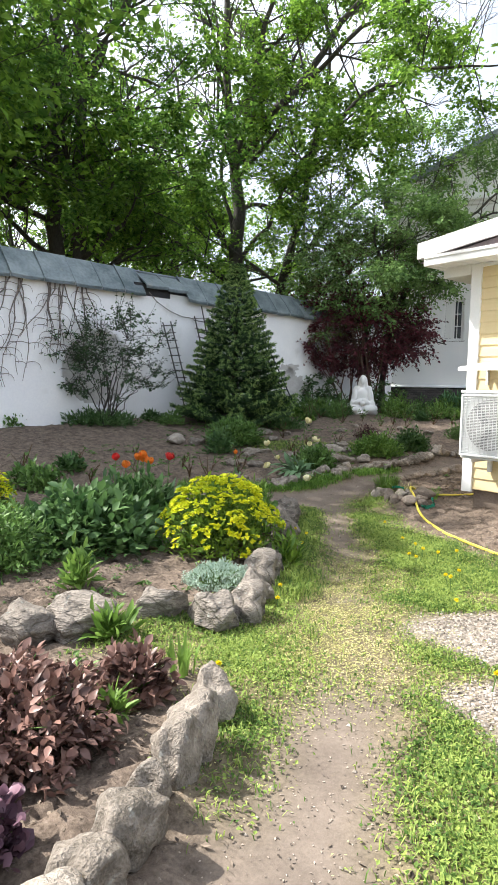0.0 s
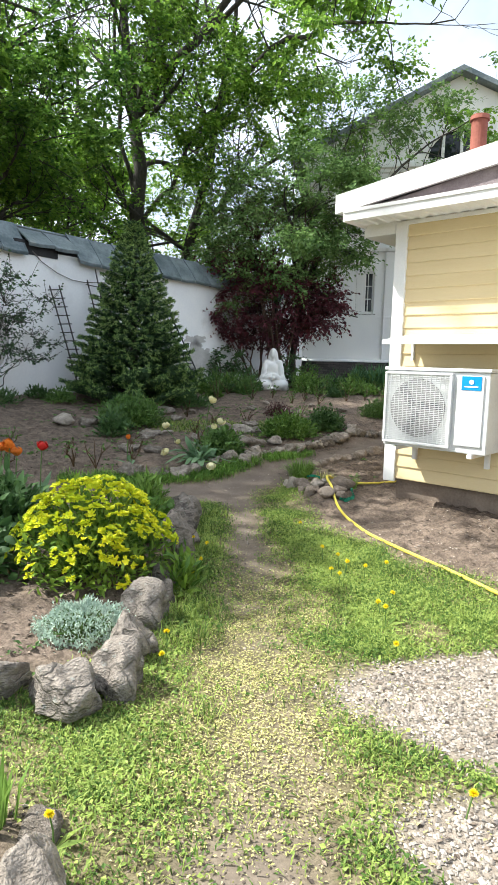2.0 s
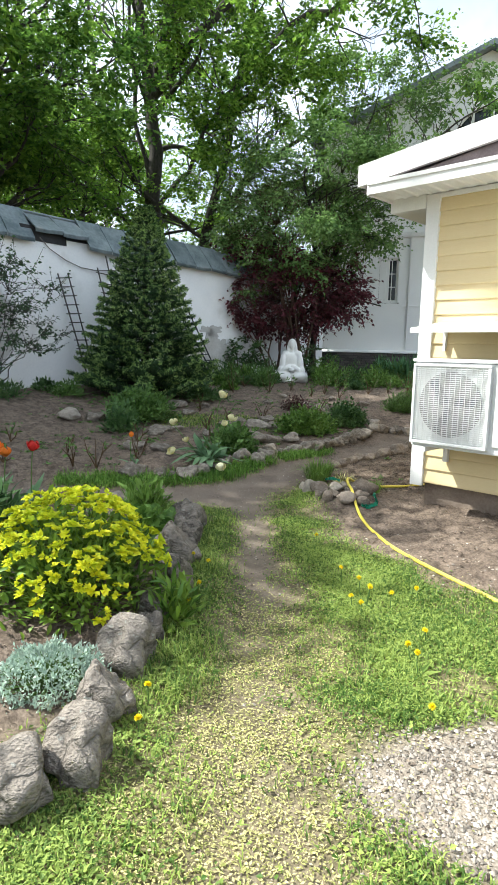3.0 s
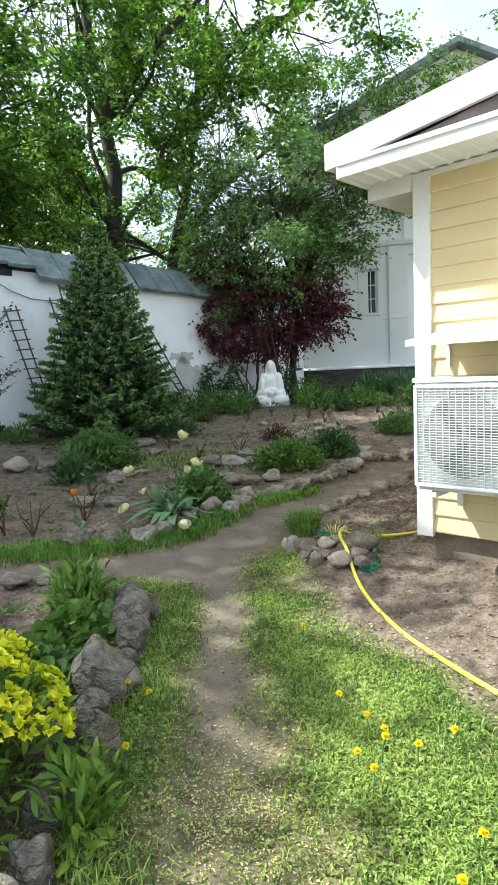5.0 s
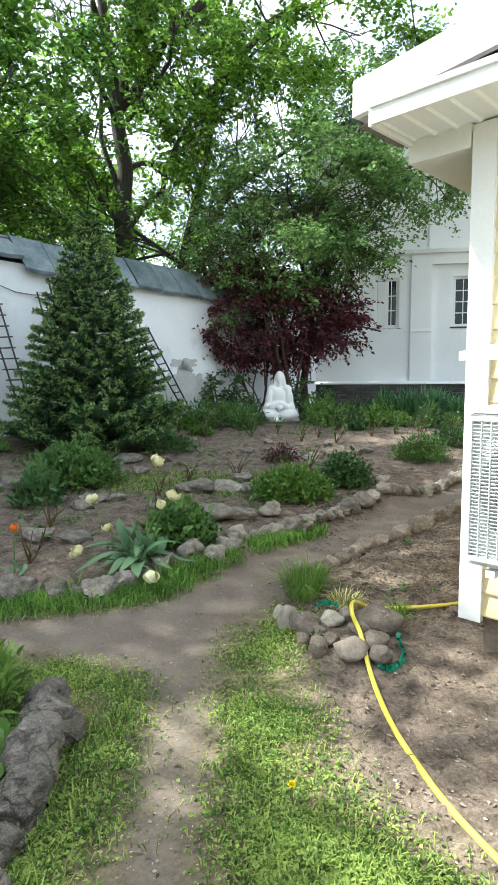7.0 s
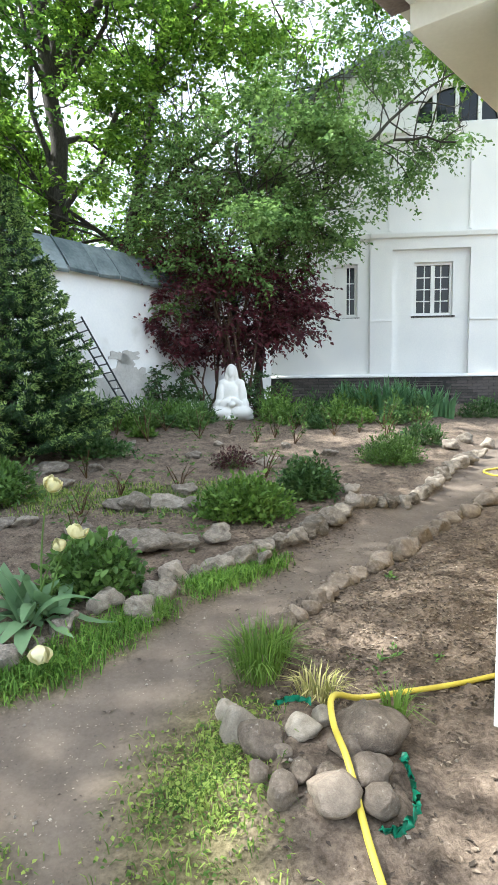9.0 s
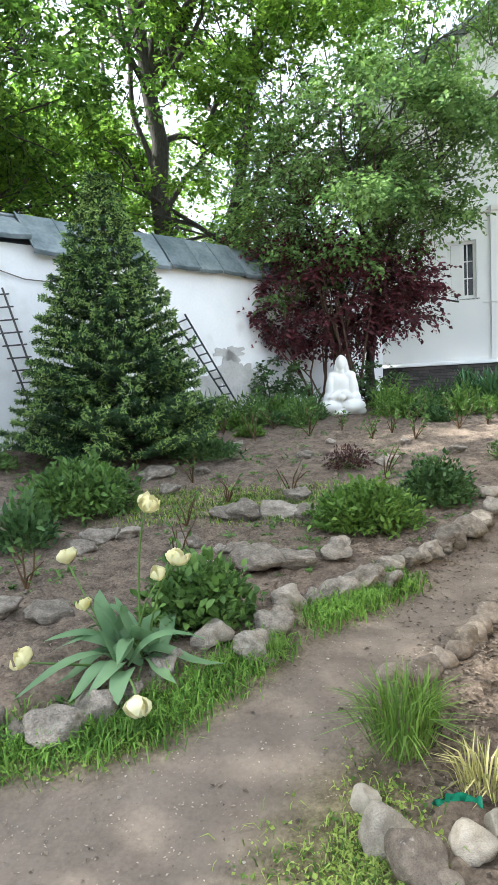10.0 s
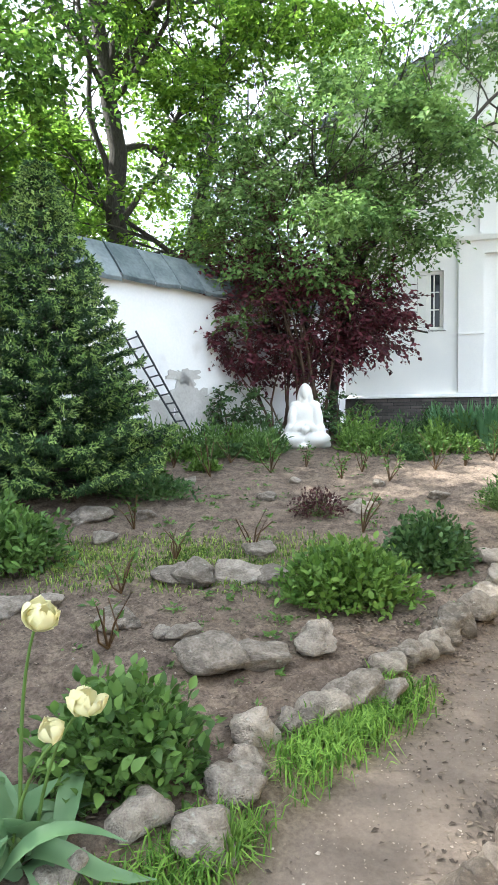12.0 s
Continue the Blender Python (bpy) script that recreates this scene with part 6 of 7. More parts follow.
# ---- bigger shrubs ----
def shrub(name, x, y, rx, ry, z0, z1, clumps, twigs, each, size, mat, label, seed, bark=M_TWIG, width=0.6, foot=0.15, rad=0.022, reach=0.4, shell=0.35, droop=0.3, stems_n=12):
    """Stems from one foot to many clumps, each a fan of leafy twigs."""
    r = np.random.default_rng(seed)
    root = empty(name, pose(x, y, gz(x, y) - 0.02), label, "shrub")
    v = unit(r.normal(size=(clumps, 3)))
    c = v * r.uniform(shell, 1.0, (clumps, 1)) ** 0.5
    c = c * np.array([rx, ry, (z1 - z0) / 2]) + np.array([0, 0, (z0 + z1) / 2])
    # a few stems from the foot; the boughs of the clumps leave them
    top = c[r.permutation(clumps)[:stems_n]] * np.array([0.75, 0.75, 0.8])
    lines, joints = [], []
    for p in top:
        a = r.uniform(0, 6.28)
        f = np.array([math.cos(a), math.sin(a), 0]) * foot * r.uniform(0.2, 1)
        t = np.linspace(0, 1, 7)[:, None]
        bend = f + (p - f) * np.array([0.25, 0.25, 0.55])
        q = (1 - t) ** 2 * f + 2 * t * (1 - t) * bend + t ** 2 * p
        q[1:-1] += r.normal(size=(5, 3)) * 0.025
        lines.append((q, np.linspace(rad, rad * 0.35, 7)))
        joints.append(q[3:])
    joints = np.concatenate(joints)
    for p in c:
        low = joints[joints[:, 2] < p[2] + 0.1] if (joints[:, 2] < p[2] + 0.1).any() else joints
        j = low[np.argmin(np.linalg.norm(low - p, axis=1))]
        lines.append(([j, (j + p) / 2 + np.array([0, 0, 0.05]) + r.normal(size=3) * 0.03, p], [rad * 0.35, rad * 0.25, rad * 0.12]))
    V, F, twig_lines = sprays(r, c, v, twigs, reach, each, size, width, 0.7, droop)
    V[:, 2] = np.maximum(V[:, 2], 0.03)
    tagged(part("branchwork", fast_mesh("branchwork", *tubes(lines + twig_lines, 3), bark, True), parent=root), kind="stuff")
    tagged(part("foliage", fast_mesh("foliage", V, F, mat), parent=root), kind="stuff")


shrub("plum_shrub", -0.75, 10.35, 2.3, 0.75, 1.15, 3.3, 290, 5, 11, 0.1, M_PLUM_LEAF, "large dark maroon-leaved shrub behind the statue", 311, rad=0.024, foot=0.35, reach=0.45)
shrub("green_shrub", -0.3, 10.1, 1.9, 0.75, 2.3, 5.0, 170, 5, 11, 0.09, M_APPLE_LEAF, "green-leaved shrub growing through the maroon one", 312, rad=0.03, foot=0.3, reach=0.45)
shrub("dark_shrub", -1.6, 10.0, 0.6, 0.4, 0.2, 1.0, 30, 5, 9, 0.09, M_LEAF_DARK, "low dark green shrub under the maroon leaves", 313, reach=0.25)
# this one is added only to block the bright gap beside the statue
shrub("dark_shrub", 0.25, 9.95, 0.5, 0.25, 0.2, 0.85, 26, 5, 9, 0.08, M_LEAF_DARK, "low dark green shrub added to cover a bright gap beside the statue", 315, reach=0.25)
_q = wall_place(6.0, 0.6, 0)
shrub("quince_shrub", _q[0], _q[1], 1.3, 0.5, 0.45, 2.1, 85, 5, 9, 0.058, M_QUINCE, "sparse quince bush with thin dark stems against the wall", 314, rad=0.016, reach=0.32, bark=M_BARK, droop=-0.35, shell=0.1, stems_n=16)


def fir(x, y, h, radius, seed):
    r = np.random.default_rng(seed)
    root = empty("fir_tree", pose(x, y, gz(x, y) - 0.03), "dense conical young fir tree with dark green needles", "tree")
    part("trunk", fast_mesh("trunk", *tubes([([(0, 0, 0), (0, 0, h * 0.5), (0.01, 0, h)], [0.09, 0.05, 0.008])], 8), M_BARK, True), parent=root)
    lines, at, way, ends, end_way = [], [], [], [], []
    z = 0.12
    while z < h - 0.04:
        L = radius * (1 - z / h) ** 0.95 + 0.03
        slim = 0.35 + 0.65 * min(1.0, 2.2 * (1 - z / h))
        k = int(7 + 8 * (1 - z / h))
        a0 = r.uniform(0, 6.28)
        for i in range(k):
            a = a0 + i * 6.283 / k + r.normal() * 0.12
            l = L * r.uniform(0.78, 1.1)
            out = np.array([math.cos(a), math.sin(a), 0])
            side = np.array([-math.sin(a), math.cos(a), 0])
            tip = out * l + np.array([0, 0, z + l * 0.12])
            lines.append(([np.array([0, 0, z]), out * l * 0.5 + np.array([0, 0, z - l * 0.04]), tip], [0.012, 0.008, 0.003]))
            m = max(3, int(l / 0.085))
            for j in range(m):
                f = 0.3 + 0.7 * (j + 1) / m
                p = out * l * f + np.array([0, 0, z - l * 0.04 + l * 0.16 * max(0, f - 0.5) * 2])
                for s in (-1, 0, 1) if j > m - 2 else (-1, 1):
                    d = unit(out * 0.75 + side * s * 0.9 + np.array([0, 0, 0.18]) + r.normal(size=3) * 0.12)
                    tw = (0.07 + 0.12 * (1 - f) * l) * slim
                    if r.random() < 0.45 + 0.4 * (j > m - 3):
                        ends.append(p + d * (tw + 0.02))
                        end_way.append(d)
                    for q in np.arange(0, tw + 0.05, 0.035):
                        at.append(p + d * q)
                        way.append(d)
        z += 0.1 + 0.035 * r.random()
    tagged(part("branchwork", fast_mesh("branchwork", *tubes(lines, 4), M_BARK), parent=root), kind="stuff")
    at, way = np.array(at), np.array(way)
    n = 6
    A = np.repeat(at, n, 0) + r.normal(size=(len(at) * n, 3)) * 0.008
    W = unit(np.repeat(way, n, 0) * 0.8 + r.normal(size=A.shape) * 0.62)
    V, F = leaves(A, W, 0.05 * r.uniform(0.7, 1.25, len(A)), 0.3, r, 0.9)
    tip = np.repeat(np.array(ends), 16, 0)
    tw = unit(np.repeat(np.array(end_way), 16, 0) * 0.9 + r.normal(size=tip.shape) * 0.6)
    tagged(part("new_growth", fast_mesh("new_growth", *leaves(tip + r.normal(size=tip.shape) * 0.014, tw, 0.05, 0.3, r, 0.9), M_FIR_TIP), parent=root, label="paler new needles at the tips"), kind="stuff")
    tagged(part("needle_foliage", fast_mesh("needle_foliage", V, F, M_FIR), parent=root), kind="stuff")


fir(-3.25, 5.75, 3.25, 1.22, 321)


# ---- things on and against the wall ----
def wall_tube(pts, radius, mat, root, name, sides=5):
    P = [wall_place(s, o, z) for s, o, z in pts]
    part(name, fast_mesh(name, *tubes([(P, radius if isinstance(radius, list) else [radius] * len(P))], sides), mat, True), parent=root)


def lattice(label, rails, rungs, mat, radius=0.014, name="trellis", category="trellis"):
    """rails: pairs of ends (s, out, z); rungs are shared out between the first and the last rail."""
    root = empty(name, Matrix.Identity(4), label, category)
    for a, b in rails:
        wall_tube([a, b], radius, mat, root, "rail")
    (a0, a1), (b0, b1) = rails[0], rails[-1]
    for i in range(rungs):
        f = (i + 0.5) / rungs
        p = [a0[k] + (a1[k] - a0[k]) * f for k in range(3)]
        q = [b0[k] + (b1[k] - b0[k]) * f for k in range(3)]
        over = 0.06 if name == "trellis" else 0.0
        d = [q[k] - p[k] for k in range(3)]
        n = max(math.hypot(*d), 1e-6)
        p2 = [p[k] - d[k] / n * over for k in range(3)]
        q2 = [q[k] + d[k] / n * over for k in range(3)]
        wall_tube([p2, q2], radius * 0.75, mat, root, "rung")


def foot(s, out):
    p = wall_place(s, out, 0)
    return gz(p[0], p[1])


lattice("weathered wooden trellis leaning on the white wall", [((8.12, 0.35, foot(8.12, 0.35)), (7.68, 0.05, 2.38)), ((8.3, 0.35, foot(8.3, 0.35)), (7.89, 0.05, 2.41))], 13, M_WOODGREY)
lattice("weathered wooden trellis half hidden behind the fir", [((8.95, 0.4, foot(8.95, 0.4)), (8.55, 0.05, 2.58)), ((9.1, 0.4, foot(9.1, 0.4)), (8.75, 0.05, 2.82)), ((9.3, 0.4, foot(9.3, 0.4)), (8.97, 0.05, 2.55))], 12, M_WOODGREY)
lattice("narrow dark ladder leaning on the white wall", [((11.7, 0.3, foot(11.7, 0.3)), (10.62, 0.06, 2.1)), ((11.88, 0.3, foot(11.88, 0.3)), (10.84, 0.06, 2.18))], 13, M_IRON, 0.016, "ladder", "ladder")

_c = empty("wall_cable", Matrix.Identity(4), "thin cable sagging along the white wall", "cable")
wall_tube([(7.35, 0.02, 2.95), (7.55, 0.03, 2.78), (7.87, 0.03, 2.63), (8.2, 0.03, 2.54), (8.5, 0.03, 2.53), (9.2, 0.03, 2.6), (10.2, 0.03, 2.72)], 0.008, M_VINE, _c, "cable")


def vine(s, seed, drop, label="bare hanging vine on the white wall"):
    r = np.random.default_rng(seed)
    root = empty("dry_vine", Matrix.Identity(4), label, "vine", "bare vines on the wall")
    lines = []
    for k in range(4):
        s0, z, pts = s + r.normal() * 0.12, 2.86, []
        w = r.uniform(-0.03, 0.03)
        while z > 2.86 - drop * r.uniform(0.75, 1.05) and z > 0.45:
            pts.append(wall_place(s0, 0.035 + 0.02 * r.random(), z))
            w = w * 0.85 + r.normal() * 0.02
            s0 += w
            z -= 0.11
        if len(pts) > 3:
            lines.append((pts, np.linspace(0.013, 0.004, len(pts))))
            for _ in range(4):
                i = r.integers(1, len(pts) - 1)
                p = np.array(pts[i])
                d = np.array([WALL_DIR[0], WALL_DIR[1], 0]) * r.choice([-1, 1])
                t = np.linspace(0, 1, 6)[:, None]
                l = r.uniform(0.15, 0.45)
                q = p + d * l * np.sin(t * 1.6) + np.array([0, 0, -1]) * l * (t ** 2 - 0.5 * t) + WALL_NOR_3 * 0.01
                lines.append((q, np.linspace(0.007, 0.003, 6)))
    for line in lines:
        part("stem", fast_mesh("stem", *tubes([line], 5), M_VINE, True), parent=root)


WALL_NOR_3 = np.array([WALL_NOR[0], WALL_NOR[1], 0])
for i, (s, d) in enumerate([(4.3, 2.3), (4.7, 2.2), (5.15, 1.3), (5.35, 1.7), (5.75, 1.0), (3.9, 2.3), (3.5, 2.0)]):
    vine(s, 400 + i, d)


# ---- the statue ----
def build_statue():
    bm = bmesh.new()

    def blob(x, y, z, a, b, c, rx=0, ry=0, rz=0):
        bmesh.ops.create_icosphere(bm, subdivisions=3, radius=1, matrix=pose(x, y, z, rx, ry, rz) @ Matrix.Diagonal((a, b, c, 1)))
    blob(0, 0.02, 0.05, 0.44, 0.32, 0.07)
    blob(0.0, 0.06, 0.30, 0.28, 0.20, 0.24)
    blob(0.0, 0.06, 0.47, 0.25, 0.18, 0.23)
    for k in (-1, 1):
        blob(k * 0.16, 0.05, 0.63, 0.12, 0.12, 0.085)
        blob(k * 0.23, 0.0, 0.45, 0.09, 0.13, 0.22, 0, -k * 8)
        blob(k * 0.27, -0.03, 0.27, 0.10, 0.15, 0.13, 0, -k * 14)
        blob(k * 0.22, -0.11, 0.14, 0.24, 0.23, 0.125, 0, 0, k * 15)
        blob(k * 0.095, 0.06, 0.74, 0.05, 0.08, 0.12)
        blob(k * 0.11, -0.16, 0.33, 0.15, 0.065, 0.06, 0, k * 18, -k * 20)
    blob(0.34, -0.08, 0.06, 0.13, 0.16, 0.06)
    blob(-0.36, -0.06, 0.06, 0.12, 0.15, 0.06)
    blob(0.02, -0.21, 0.29, 0.07, 0.06, 0.05)
    blob(0, 0.05, 0.72, 0.08, 0.085, 0.10)
    blob(0, 0.04, 0.85, 0.10, 0.11, 0.125)
    blob(0, 0.085, 0.81, 0.13, 0.095, 0.16)
    blob(0.0, -0.05, 0.83, 0.066, 0.05, 0.088)
    # folds of the robe fall from the arms over the lap
    for i in range(5):
        u = -0.24 + i * 0.12
        blob(u, -0.12, 0.22, 0.022, 0.05, 0.12, 25, u * 60)
    me = bpy.data.meshes.new("statue")
    bm.to_mesh(me)
    bm.free()
    me.materials.append(M_STATUE)
    ob = new("statue", me)
    ob.matrix_world = pose(-0.4, 9.35, gz(-0.4, 9.35) - 0.01, 0, 0, -8) @ Matrix.Diagonal((0.88, 0.92, 1.06, 1))
    m = ob.modifiers.new("weld", "REMESH")
    m.mode, m.voxel_size, m.use_smooth_shade = "VOXEL", 0.014, True
    s = ob.modifiers.new("soften", "SMOOTH")
    s.factor, s.iterations = 0.5, 7
    tagged(ob, "white stone statue of a seated robed figure", "statue")


build_statue()


# ---- hose and plastic ----
def spline(pts, n):
    P = np.array(pts, float)
    P = np.concatenate([P[:1] * 2 - P[1:2], P, P[-1:] * 2 - P[-2:-1]])
    out = []
    for i in range(1, len(P) - 2):
        t = np.linspace(0, 1, n, endpoint=False)[:, None]
        a, b, c, d = P[i - 1], P[i], P[i + 1], P[i + 2]
        out.append(0.5 * (2 * b + (c - a) * t + (2 * a - 5 * b + 4 * c - d) * t ** 2 + (3 * b - a - 3 * c + d) * t ** 3))
    return np.concatenate(out + [P[-2:-1]])


def hose(points, label):
    c = spline([(x, y, gz(x, y) + dz) for x, y, dz in points], 10)
    for _ in range(3):
        c[1:-1] = (c[:-2] + c[1:-1] * 2 + c[2:]) / 4
    ob = new("garden_hose", fast_mesh("garden_hose", *tubes([(c, np.full(len(c), 0.0118))], 10), M_HOSE, True))
    tagged(ob, label, "hose")


hose([(1.0, 0.72, 0.012), (0.55, 0.63, 0.012), (0.26, 0.58, 0.012), (0.05, 0.54, 0.012), (-0.17, 0.5, 0.02), (-0.38, 0.42, 0.05), (-0.52, 0.29, 0.08), (-0.555, 0.12, 0.07), (-0.545, -0.05, 0.04), (-0.54, -0.3, 0.015), (-0.53, -0.64, 0.012),
      (-0.49, -0.95, 0.012), (-0.44, -1.17, 0.012), (-0.34, -1.48, 0.012), (-0.24, -1.76, 0.012), (-0.10, -2.1, 0.012), (0.15, -2.7, 0.012), (0.6, -3.4, 0.012)], "yellow garden hose running over the soil")
hose([(3.3, 4.7, 0.012), (2.7, 4.55, 0.012), (2.35, 4.75, 0.012), (2.3, 5.0, 0.012), (2.6, 5.1, 0.012), (3.2, 5.0, 0.012)], "loop of yellow hose lying on the far path")


def tape(points, width, label):
    c = spline([(x, y, gz(x, y) + dz) for x, y, dz in points], 8)
    r = np.random.default_rng(3)
    t = np.gradient(c, axis=0)
    side = unit(np.cross(t, [0, 0, 1]) + r.normal(size=c.shape) * 0.25 + np.array([0, 0, 0.5]))
    w = width / 2 * (0.7 + 0.5 * np.abs(np.sin(np.arange(len(c)) * 1.1)))[:, None]
    V = np.concatenate([c + side * w, c - side * w, c + side * w + [0, 0, 0.003], c - side * w + [0, 0, 0.003]])
    n = len(c)
    F = []
    for i in range(n - 1):
        a, b, u, v = i, n + i, 2 * n + i, 3 * n + i
        F += [(a, a + 1, b + 1, b), (u, v, v + 1, u + 1), (a, u, u + 1, a + 1), (b, b + 1, v + 1, v)]
    V[:, 2] = np.maximum(V[:, 2], grid_at(GZ, V[:, 0], V[:, 1]) + 0.004)
    ob = new("plastic_ribbon", fast_mesh("plastic_ribbon", V, np.array(F), M_GREENTAPE, True))
    tagged(ob, label, "plastic")


tape([(-0.5, -0.26, 0.03), (-0.44, -0.25, 0.03), (-0.38, -0.2, 0.035), (-0.345, -0.12, 0.03), (-0.335, -0.03, 0.03), (-0.34, 0.03, 0.03)], 0.036, "crumpled green plastic ribbon by the stones")
tape([(-0.74, 0.27, 0.08), (-0.67, 0.30, 0.09), (-0.60, 0.30, 0.08)], 0.025, "strip of green plastic among the stones")

for x, y, n, h, f, s, l in [(-0.76, 0.72, 130, 0.27, 0.10, 501, "tall clump of long green grass on the stone heap"), (-0.66, 0.86, 60, 0.2, 0.06, 505, "clump of long green grass behind the stone heap"), (-0.54, 0.48, 70, 0.15, 0.08, 502, "half-dry grass tuft on the stone heap"), (-0.26, 0.36, 45, 0.16, 0.04, 503, "small grass tuft beside the hose"), (-1.24, 1.27, 60, 0.13, 0.03, 504, "spiky grass tuft at the edge of the path")]:
    blade_clump("grass_tuft", x, y, int(n * 1.8), h, 0.1, 0.006, M_BLADE if s != 502 else M_STRAW, l, s, 1.05, f, "grass tufts at the fork", "grass")


# ---- dandelions ----
def dandelion():
    r = np.random.default_rng(77)
    root = empty("dandelion", pose(0, 0, -50), "yellow dandelion in the grass", "flower", "dandelions in the grass")
    part("stem", fast_mesh("stem", *tubes([([(0, 0, 0), (0.006, 0.004, 0.06), (0.01, 0.0, 0.11)], [0.003, 0.0025, 0.0025])], 6), M_STEM, True), parent=root)
    n = 170
    v = unit(r.normal(size=(n, 3)) * np.array([1, 1, 0.45]) + np.array([0, 0, 0.5]))
    V, F = leaves(np.tile([0.01, 0.0, 0.11], (n, 1)), v, 0.014 * r.uniform(0.8, 1.2, n), 0.4, r, 0.3)
    part("bloom", fast_mesh("bloom", V, F, M_DANDELION), parent=root)
    n = 9
    a = np.arange(n) * 0.7
    w = np.stack([np.cos(a), np.sin(a), np.full(n, 0.25)], 1)
    V, F = leaves(np.zeros((n, 3)), w, 0.09 * r.uniform(0.7, 1.2, n), 0.24, r, 0.2)
    part("leaf_rosette", fast_mesh("leaf_rosette", V, F, M_GRASS), parent=root)
    return root


_dl = dandelion()
_spots = [(-1.83, -1.44), (-1.78, -1.64), (-1.67, -1.68), (-0.96, -1.09), (-0.83, -1.99), (-0.80, -2.03), (-0.90, -2.13), (-0.82, -2.12), (-0.70, -2.16), (-0.87, -2.25), (-0.91, -1.83),
          (-1.83, -3.06), (-1.83, -3.24), (-0.75, -2.85), (-0.74, -2.73), (-0.78, -3.15), (-2.02, -4.24), (-0.87, -4.17), (-1.75, -2.23), (-1.72, -2.08), (-0.53, -2.08), (-0.63, -2.53)]
_dl.matrix_world = pose(_spots[0][0], _spots[0][1], gz(*_spots[0]))
for i, (x, y) in enumerate(_spots[1:]):
    copy_thing(_dl, pose(x, y, gz(x, y) - 0.02 * (i % 3), _sr.uniform(-8, 8), _sr.uniform(-8, 8), i * 67))


# ---- grass, litter and gravel ----
def scatter(n, x0, x1, y0, y1, mask, r, power=1.0):
    x, y = r.uniform(x0, x1, n), r.uniform(y0, y1, n)
    keep = r.uniform(0, 1, n) < np.clip(mask(x, y), 0, 1) ** power
    x, y = x[keep], y[keep]
    return np.stack([x, y, grid_at(GZ, x, y)], 1)


def build_grass():
    r = np.random.default_rng(600)
    patchy = lambda x, y: np.clip(0.72 + 1.1 * wavy(x, y, 7, 61), 0.25, 1)
    lawn = lambda x, y: grid_at(LAWN, x, y) * patchy(x, y) * (1 - 0.85 * grid_at(M_DRY, x, y)) * np.clip(1 - 1.3 * grid_at(GRAVEL, x, y), 0, 1)
    at = scatter(560000, -3.2, 0.7, -6.3, 1.0, lawn, r, 1.6)
    n = len(at)
    V, F = blades(at, r.uniform(0.014, 0.048, n), r.uniform(0.5, 1.8, n), r.uniform(0.003, 0.006, n), r)
    tagged(new("lawn_grass", fast_mesh("lawn_grass", V, F, M_GRASS)), "short patchy green lawn grass", "grass", kind="stuff")
    at = scatter(420000, -3.2, 0.7, -6.3, 1.0, lawn, r, 1.6)
    n = len(at)
    a = r.uniform(0, 6.28, n)
    V, F = leaves(at + np.array([0, 0, 0.012]), np.stack([np.cos(a), np.sin(a), r.uniform(-0.1, 0.6, n)], 1), r.uniform(0.009, 0.023, n), 0.75, r, 0.5)
    tagged(new("lawn_clover", fast_mesh("lawn_clover", V, F, M_GRASS)), "small clover and weed leaves in the lawn", "grass", kind="stuff")
    strip = lambda x, y: np.clip(grid_at(M_SA, x, y) + grid_at(M_SB, x, y), 0, 1)
    at = scatter(120000, -3.3, 0, 0.2, 2.5, strip, r, 1.8)
    n = len(at)
    V, F = blades(at, r.uniform(0.04, 0.11, n), r.uniform(0.3, 1.6, n), r.uniform(0.004, 0.008, n), r)
    tagged(new("verge_grass", fast_mesh("verge_grass", V, F, M_VERGE)), "bright green grass verge along the raised bed", "grass", kind="stuff")
    edge = lambda x, y: np.exp(-((x + 1.72) / 0.12) ** 2) * (y < -0.5) * (y > -3.7) * np.clip(0.12 + 1.3 * wavy(x, y, 6, 63), 0, 1)
    at = scatter(50000, -2.1, -1.5, -5.2, -0.5, edge, r)
    n = len(at)
    V, F = blades(at, r.uniform(0.03, 0.11, n), r.uniform(0.4, 1.5, n), r.uniform(0.003, 0.006, n), r)
    tagged(new("rock_edge_grass", fast_mesh("rock_edge_grass", V, F, M_GRASS)), "longer grass growing along the foot of the rocks", "grass", kind="stuff")
    dry = lambda x, y: (0.9 * grid_at(M_DRY, x, y) + 0.12 * grid_at(LAWN, x, y)) * patchy(y, x)
    at = scatter(420000, -2.9, 0.4, -6.2, -0.8, dry, r)
    n = len(at)
    a = r.uniform(0, 6.28, n)
    V, F = leaves(at + np.array([0, 0, 0.006]), np.stack([np.cos(a), np.sin(a), r.uniform(-0.05, 0.5, n)], 1), r.uniform(0.006, 0.016, n), 0.5, r, 0.4)
    tagged(new("dry_grass", fast_mesh("dry_grass", V, F, M_STRAW)), "trodden yellowed grass and clover on the path", "grass", kind="stuff")
    moss = lambda x, y: 0.3 * grid_at(M_MOSS, x, y) * patchy(x, y)
    at = scatter(70000, -3, 0.3, 3.2, 4.7, moss, r)
    n = len(at)
    V, F = blades(at, r.uniform(0.02, 0.06, n), r.uniform(0.5, 1.4, n), r.uniform(0.005, 0.01, n), r)
    tagged(new("moss_grass", fast_mesh("moss_grass", V, F, M_GRASS)), "thin low grass on the garden slope", "grass", kind="stuff")


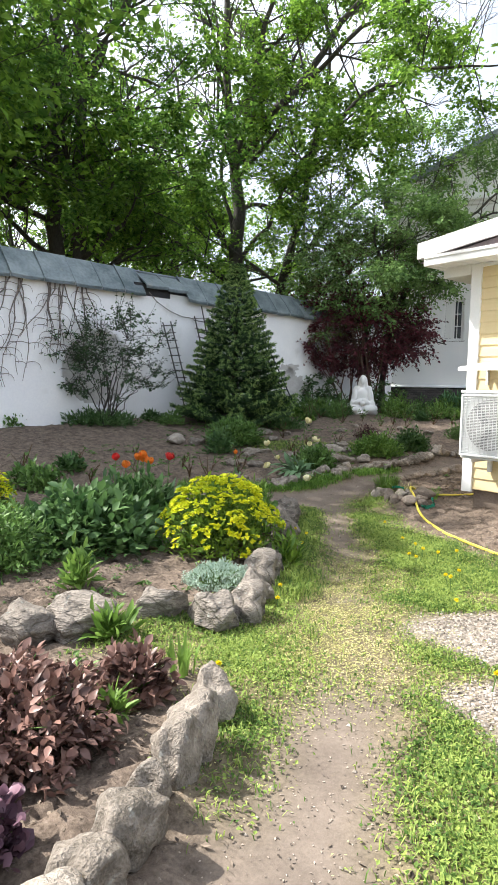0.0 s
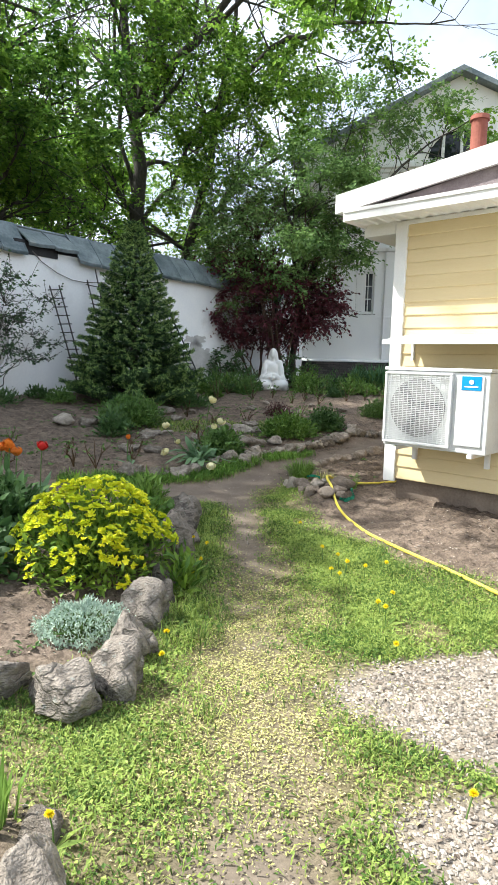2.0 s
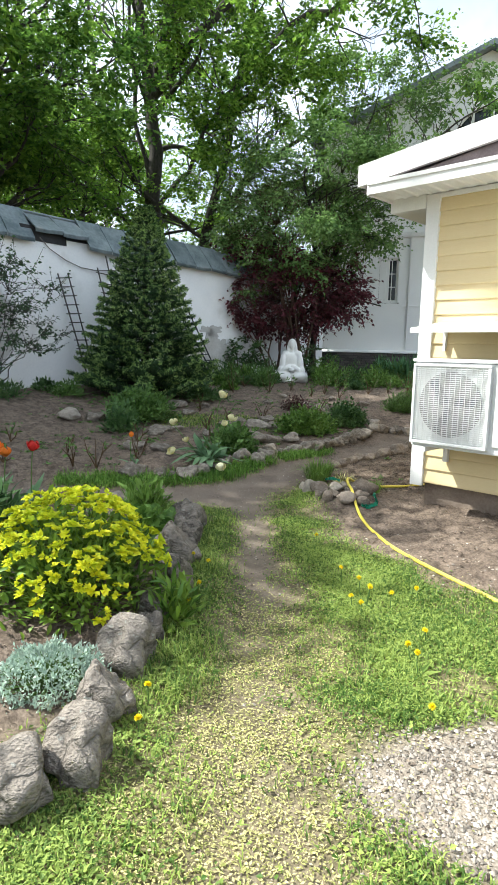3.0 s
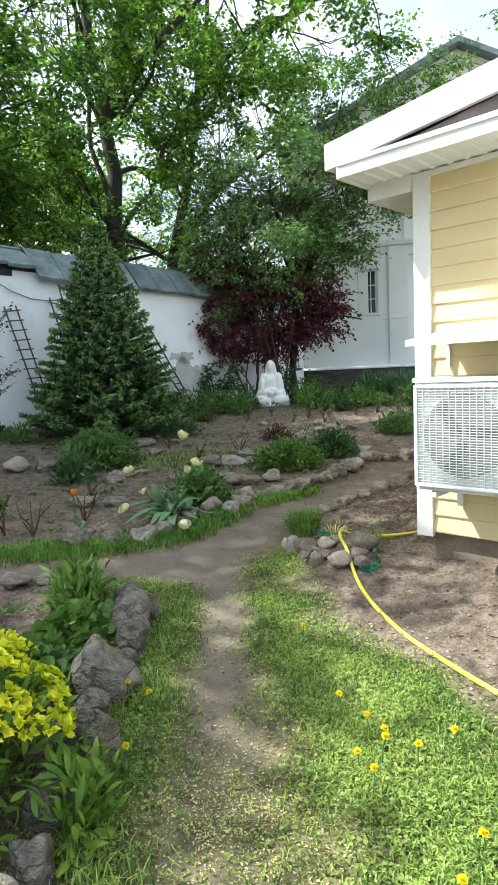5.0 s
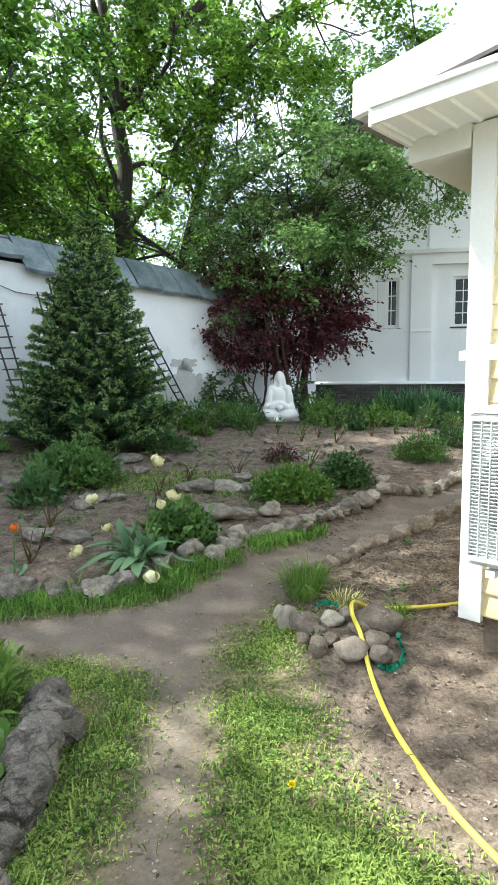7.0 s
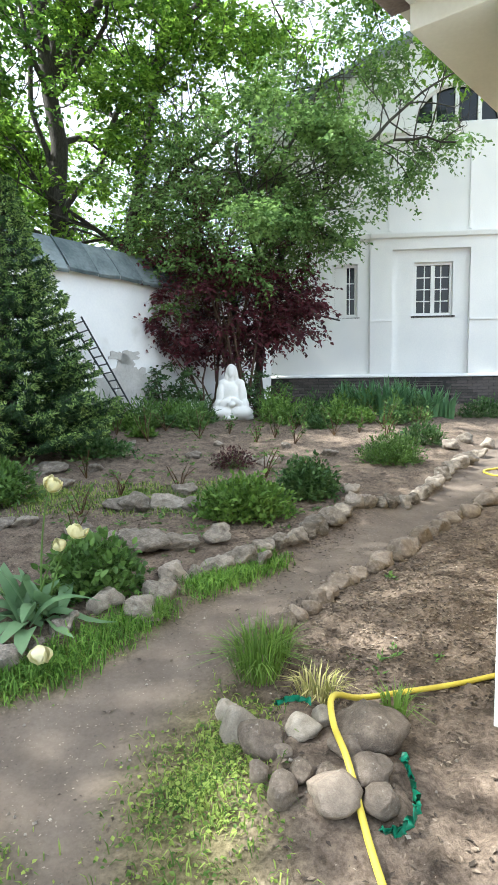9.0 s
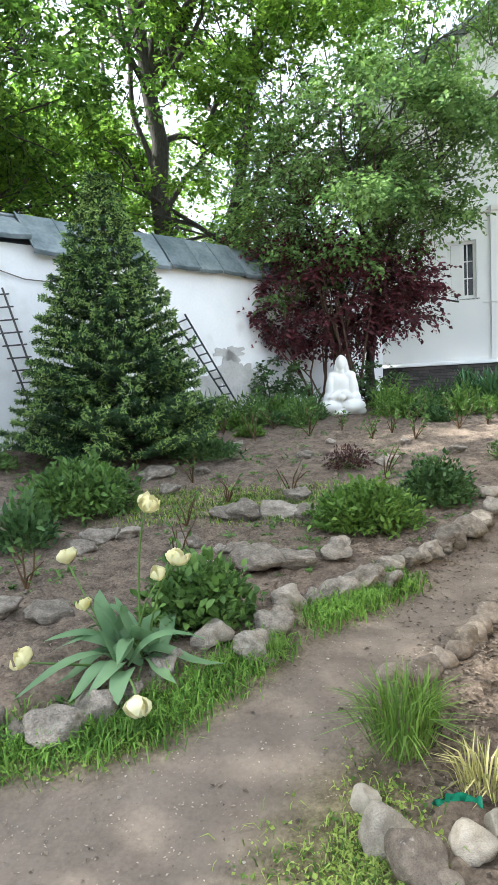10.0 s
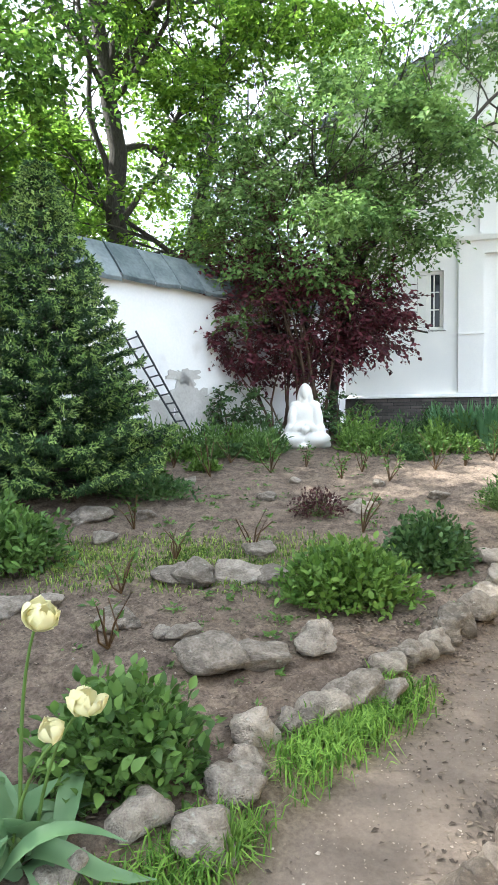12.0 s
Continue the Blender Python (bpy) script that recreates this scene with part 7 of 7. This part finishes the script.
def build_litter():
    r = np.random.default_rng(610)
    bare = lambda x, y: 1 - np.clip(grid_at(LAWN, x, y) + 0.93 * grid_at(TROD, x, y), 0, 1)
    at = np.concatenate([scatter(44000, -4.2, 2.4, -6.2, 5.0, bare, r), scatter(14000, -0.7, 1.2, 0.4, 3.0, bare, r), scatter(9000, -5, 4, 5, 11, bare, r)])
    n = len(at)
    a = r.uniform(0, 6.28, n)
    V, F = leaves(at + np.array([0, 0, 0.004]), np.stack([np.cos(a), np.sin(a), r.uniform(-0.1, 0.25, n)], 1), r.uniform(0.008, 0.032, n), 0.5, r, 0.25)
    tagged(new("leaf_litter", fast_mesh("leaf_litter", V, F, M_LITTER)), "dry brown leaf litter and chips on the soil", "litter", kind="stuff")


def build_pebbles():
    r = np.random.default_rng(620)
    grav = lambda x, y: grid_at(GRAVEL, x, y) + 0.008 * grid_at(M_PATH, x, y) + 0.012 + 0.1 * np.exp(-((x - 0.1) ** 2 + (y + 1.6) ** 2) / 0.5)
    at = np.concatenate([scatter(40000, -2.2, 1.0, -6.6, 2.6, grav, r), scatter(22000, -1.2, 0.8, -5.2, -3.0, lambda x, y: grid_at(GRAVEL, x, y), r)])
    n = len(at)
    base = np.array([(1, 0, 0), (0, 1, 0), (-1, 0, 0), (0, -1, 0), (0, 0, 1), (0, 0, -1)], float)
    f = np.array([(0, 1, 4), (1, 2, 4), (2, 3, 4), (3, 0, 4), (1, 0, 5), (2, 1, 5), (3, 2, 5), (0, 3, 5)])
    size = r.uniform(0.004, 0.0105, n) * r.uniform(0.6, 1.3, n)
    B = base[None] * size[:, None, None] * r.uniform(0.6, 1.3, (n, 6, 1)) * np.array([1, 1, 0.65])
    a = r.uniform(0, 6.28, n)
    c, s = np.cos(a)[:, None], np.sin(a)[:, None]
    B = np.stack([B[..., 0] * c - B[..., 1] * s, B[..., 0] * s + B[..., 1] * c, B[..., 2]], -1)
    V = (at[:, None] + B + np.array([0, 0, 0.003])).reshape(-1, 3)
    F = (np.arange(n)[:, None, None] * 6 + f[None]).reshape(-1, 3)
    tagged(new("gravel", fast_mesh("gravel", V, F, M_PEBBLE)), "pale crushed stone gravel and loose pebbles", "gravel", kind="stuff")


def build_chips():
    r = np.random.default_rng(630)
    trod = lambda x, y: 0.1 + 0.9 * grid_at(TROD, x, y)
    at = scatter(60000, -2.6, 2.4, -6.2, 5.0, trod, r)
    n = len(at)
    a = r.uniform(0, 6.28, n)
    V, F = leaves(at + np.array([0, 0, 0.003]), np.stack([np.cos(a), np.sin(a), r.uniform(-0.1, 0.2, n)], 1), r.uniform(0.004, 0.012, n), 0.6, r, 0.2)
    tagged(new("soil_crumbs", fast_mesh("soil_crumbs", V, F, M_CRUMB)), "small crumbs of earth and chaff on the path", "litter", kind="stuff")


def build_weeds():
    """Seedlings and small weeds, thin over the beds, thicker by the stones and below the fir."""
    r = np.random.default_rng(640)
    open_soil = lambda x, y: (1 - np.clip(3 * grid_at(M_PATH, x, y) + grid_at(GRAVEL, x, y), 0, 1)) * np.clip(0.25 + 1.4 * wavy(x, y, 3.1, 65), 0.04, 1)
    at = np.concatenate([scatter(1500, -5.0, 0.2, 0.7, 7.5, open_soil, r), scatter(500, -3.6, -2.0, -4.2, -0.3, open_soil, r)])
    k = 9
    c = np.repeat(at, k, 0) + r.normal(size=(len(at) * k, 3)) * np.array([0.022, 0.022, 0.0])
    a = r.uniform(0, 6.28, len(c))
    V, F = leaves(c + np.array([0, 0, 0.008]), np.stack([np.cos(a), np.sin(a), r.uniform(0.1, 1.2, len(c))], 1), np.repeat(r.uniform(0.5, 1.4, len(at)), k) * r.uniform(0.022, 0.045, len(c)), 0.5, r, 0.4)
    tagged(new("weed_seedlings", fast_mesh("weed_seedlings", V, F, M_LEAF_MID)), "small green weeds scattered over the bare soil", "weeds", kind="stuff")


build_grass()
build_weeds()
build_chips()
build_litter()
build_pebbles()
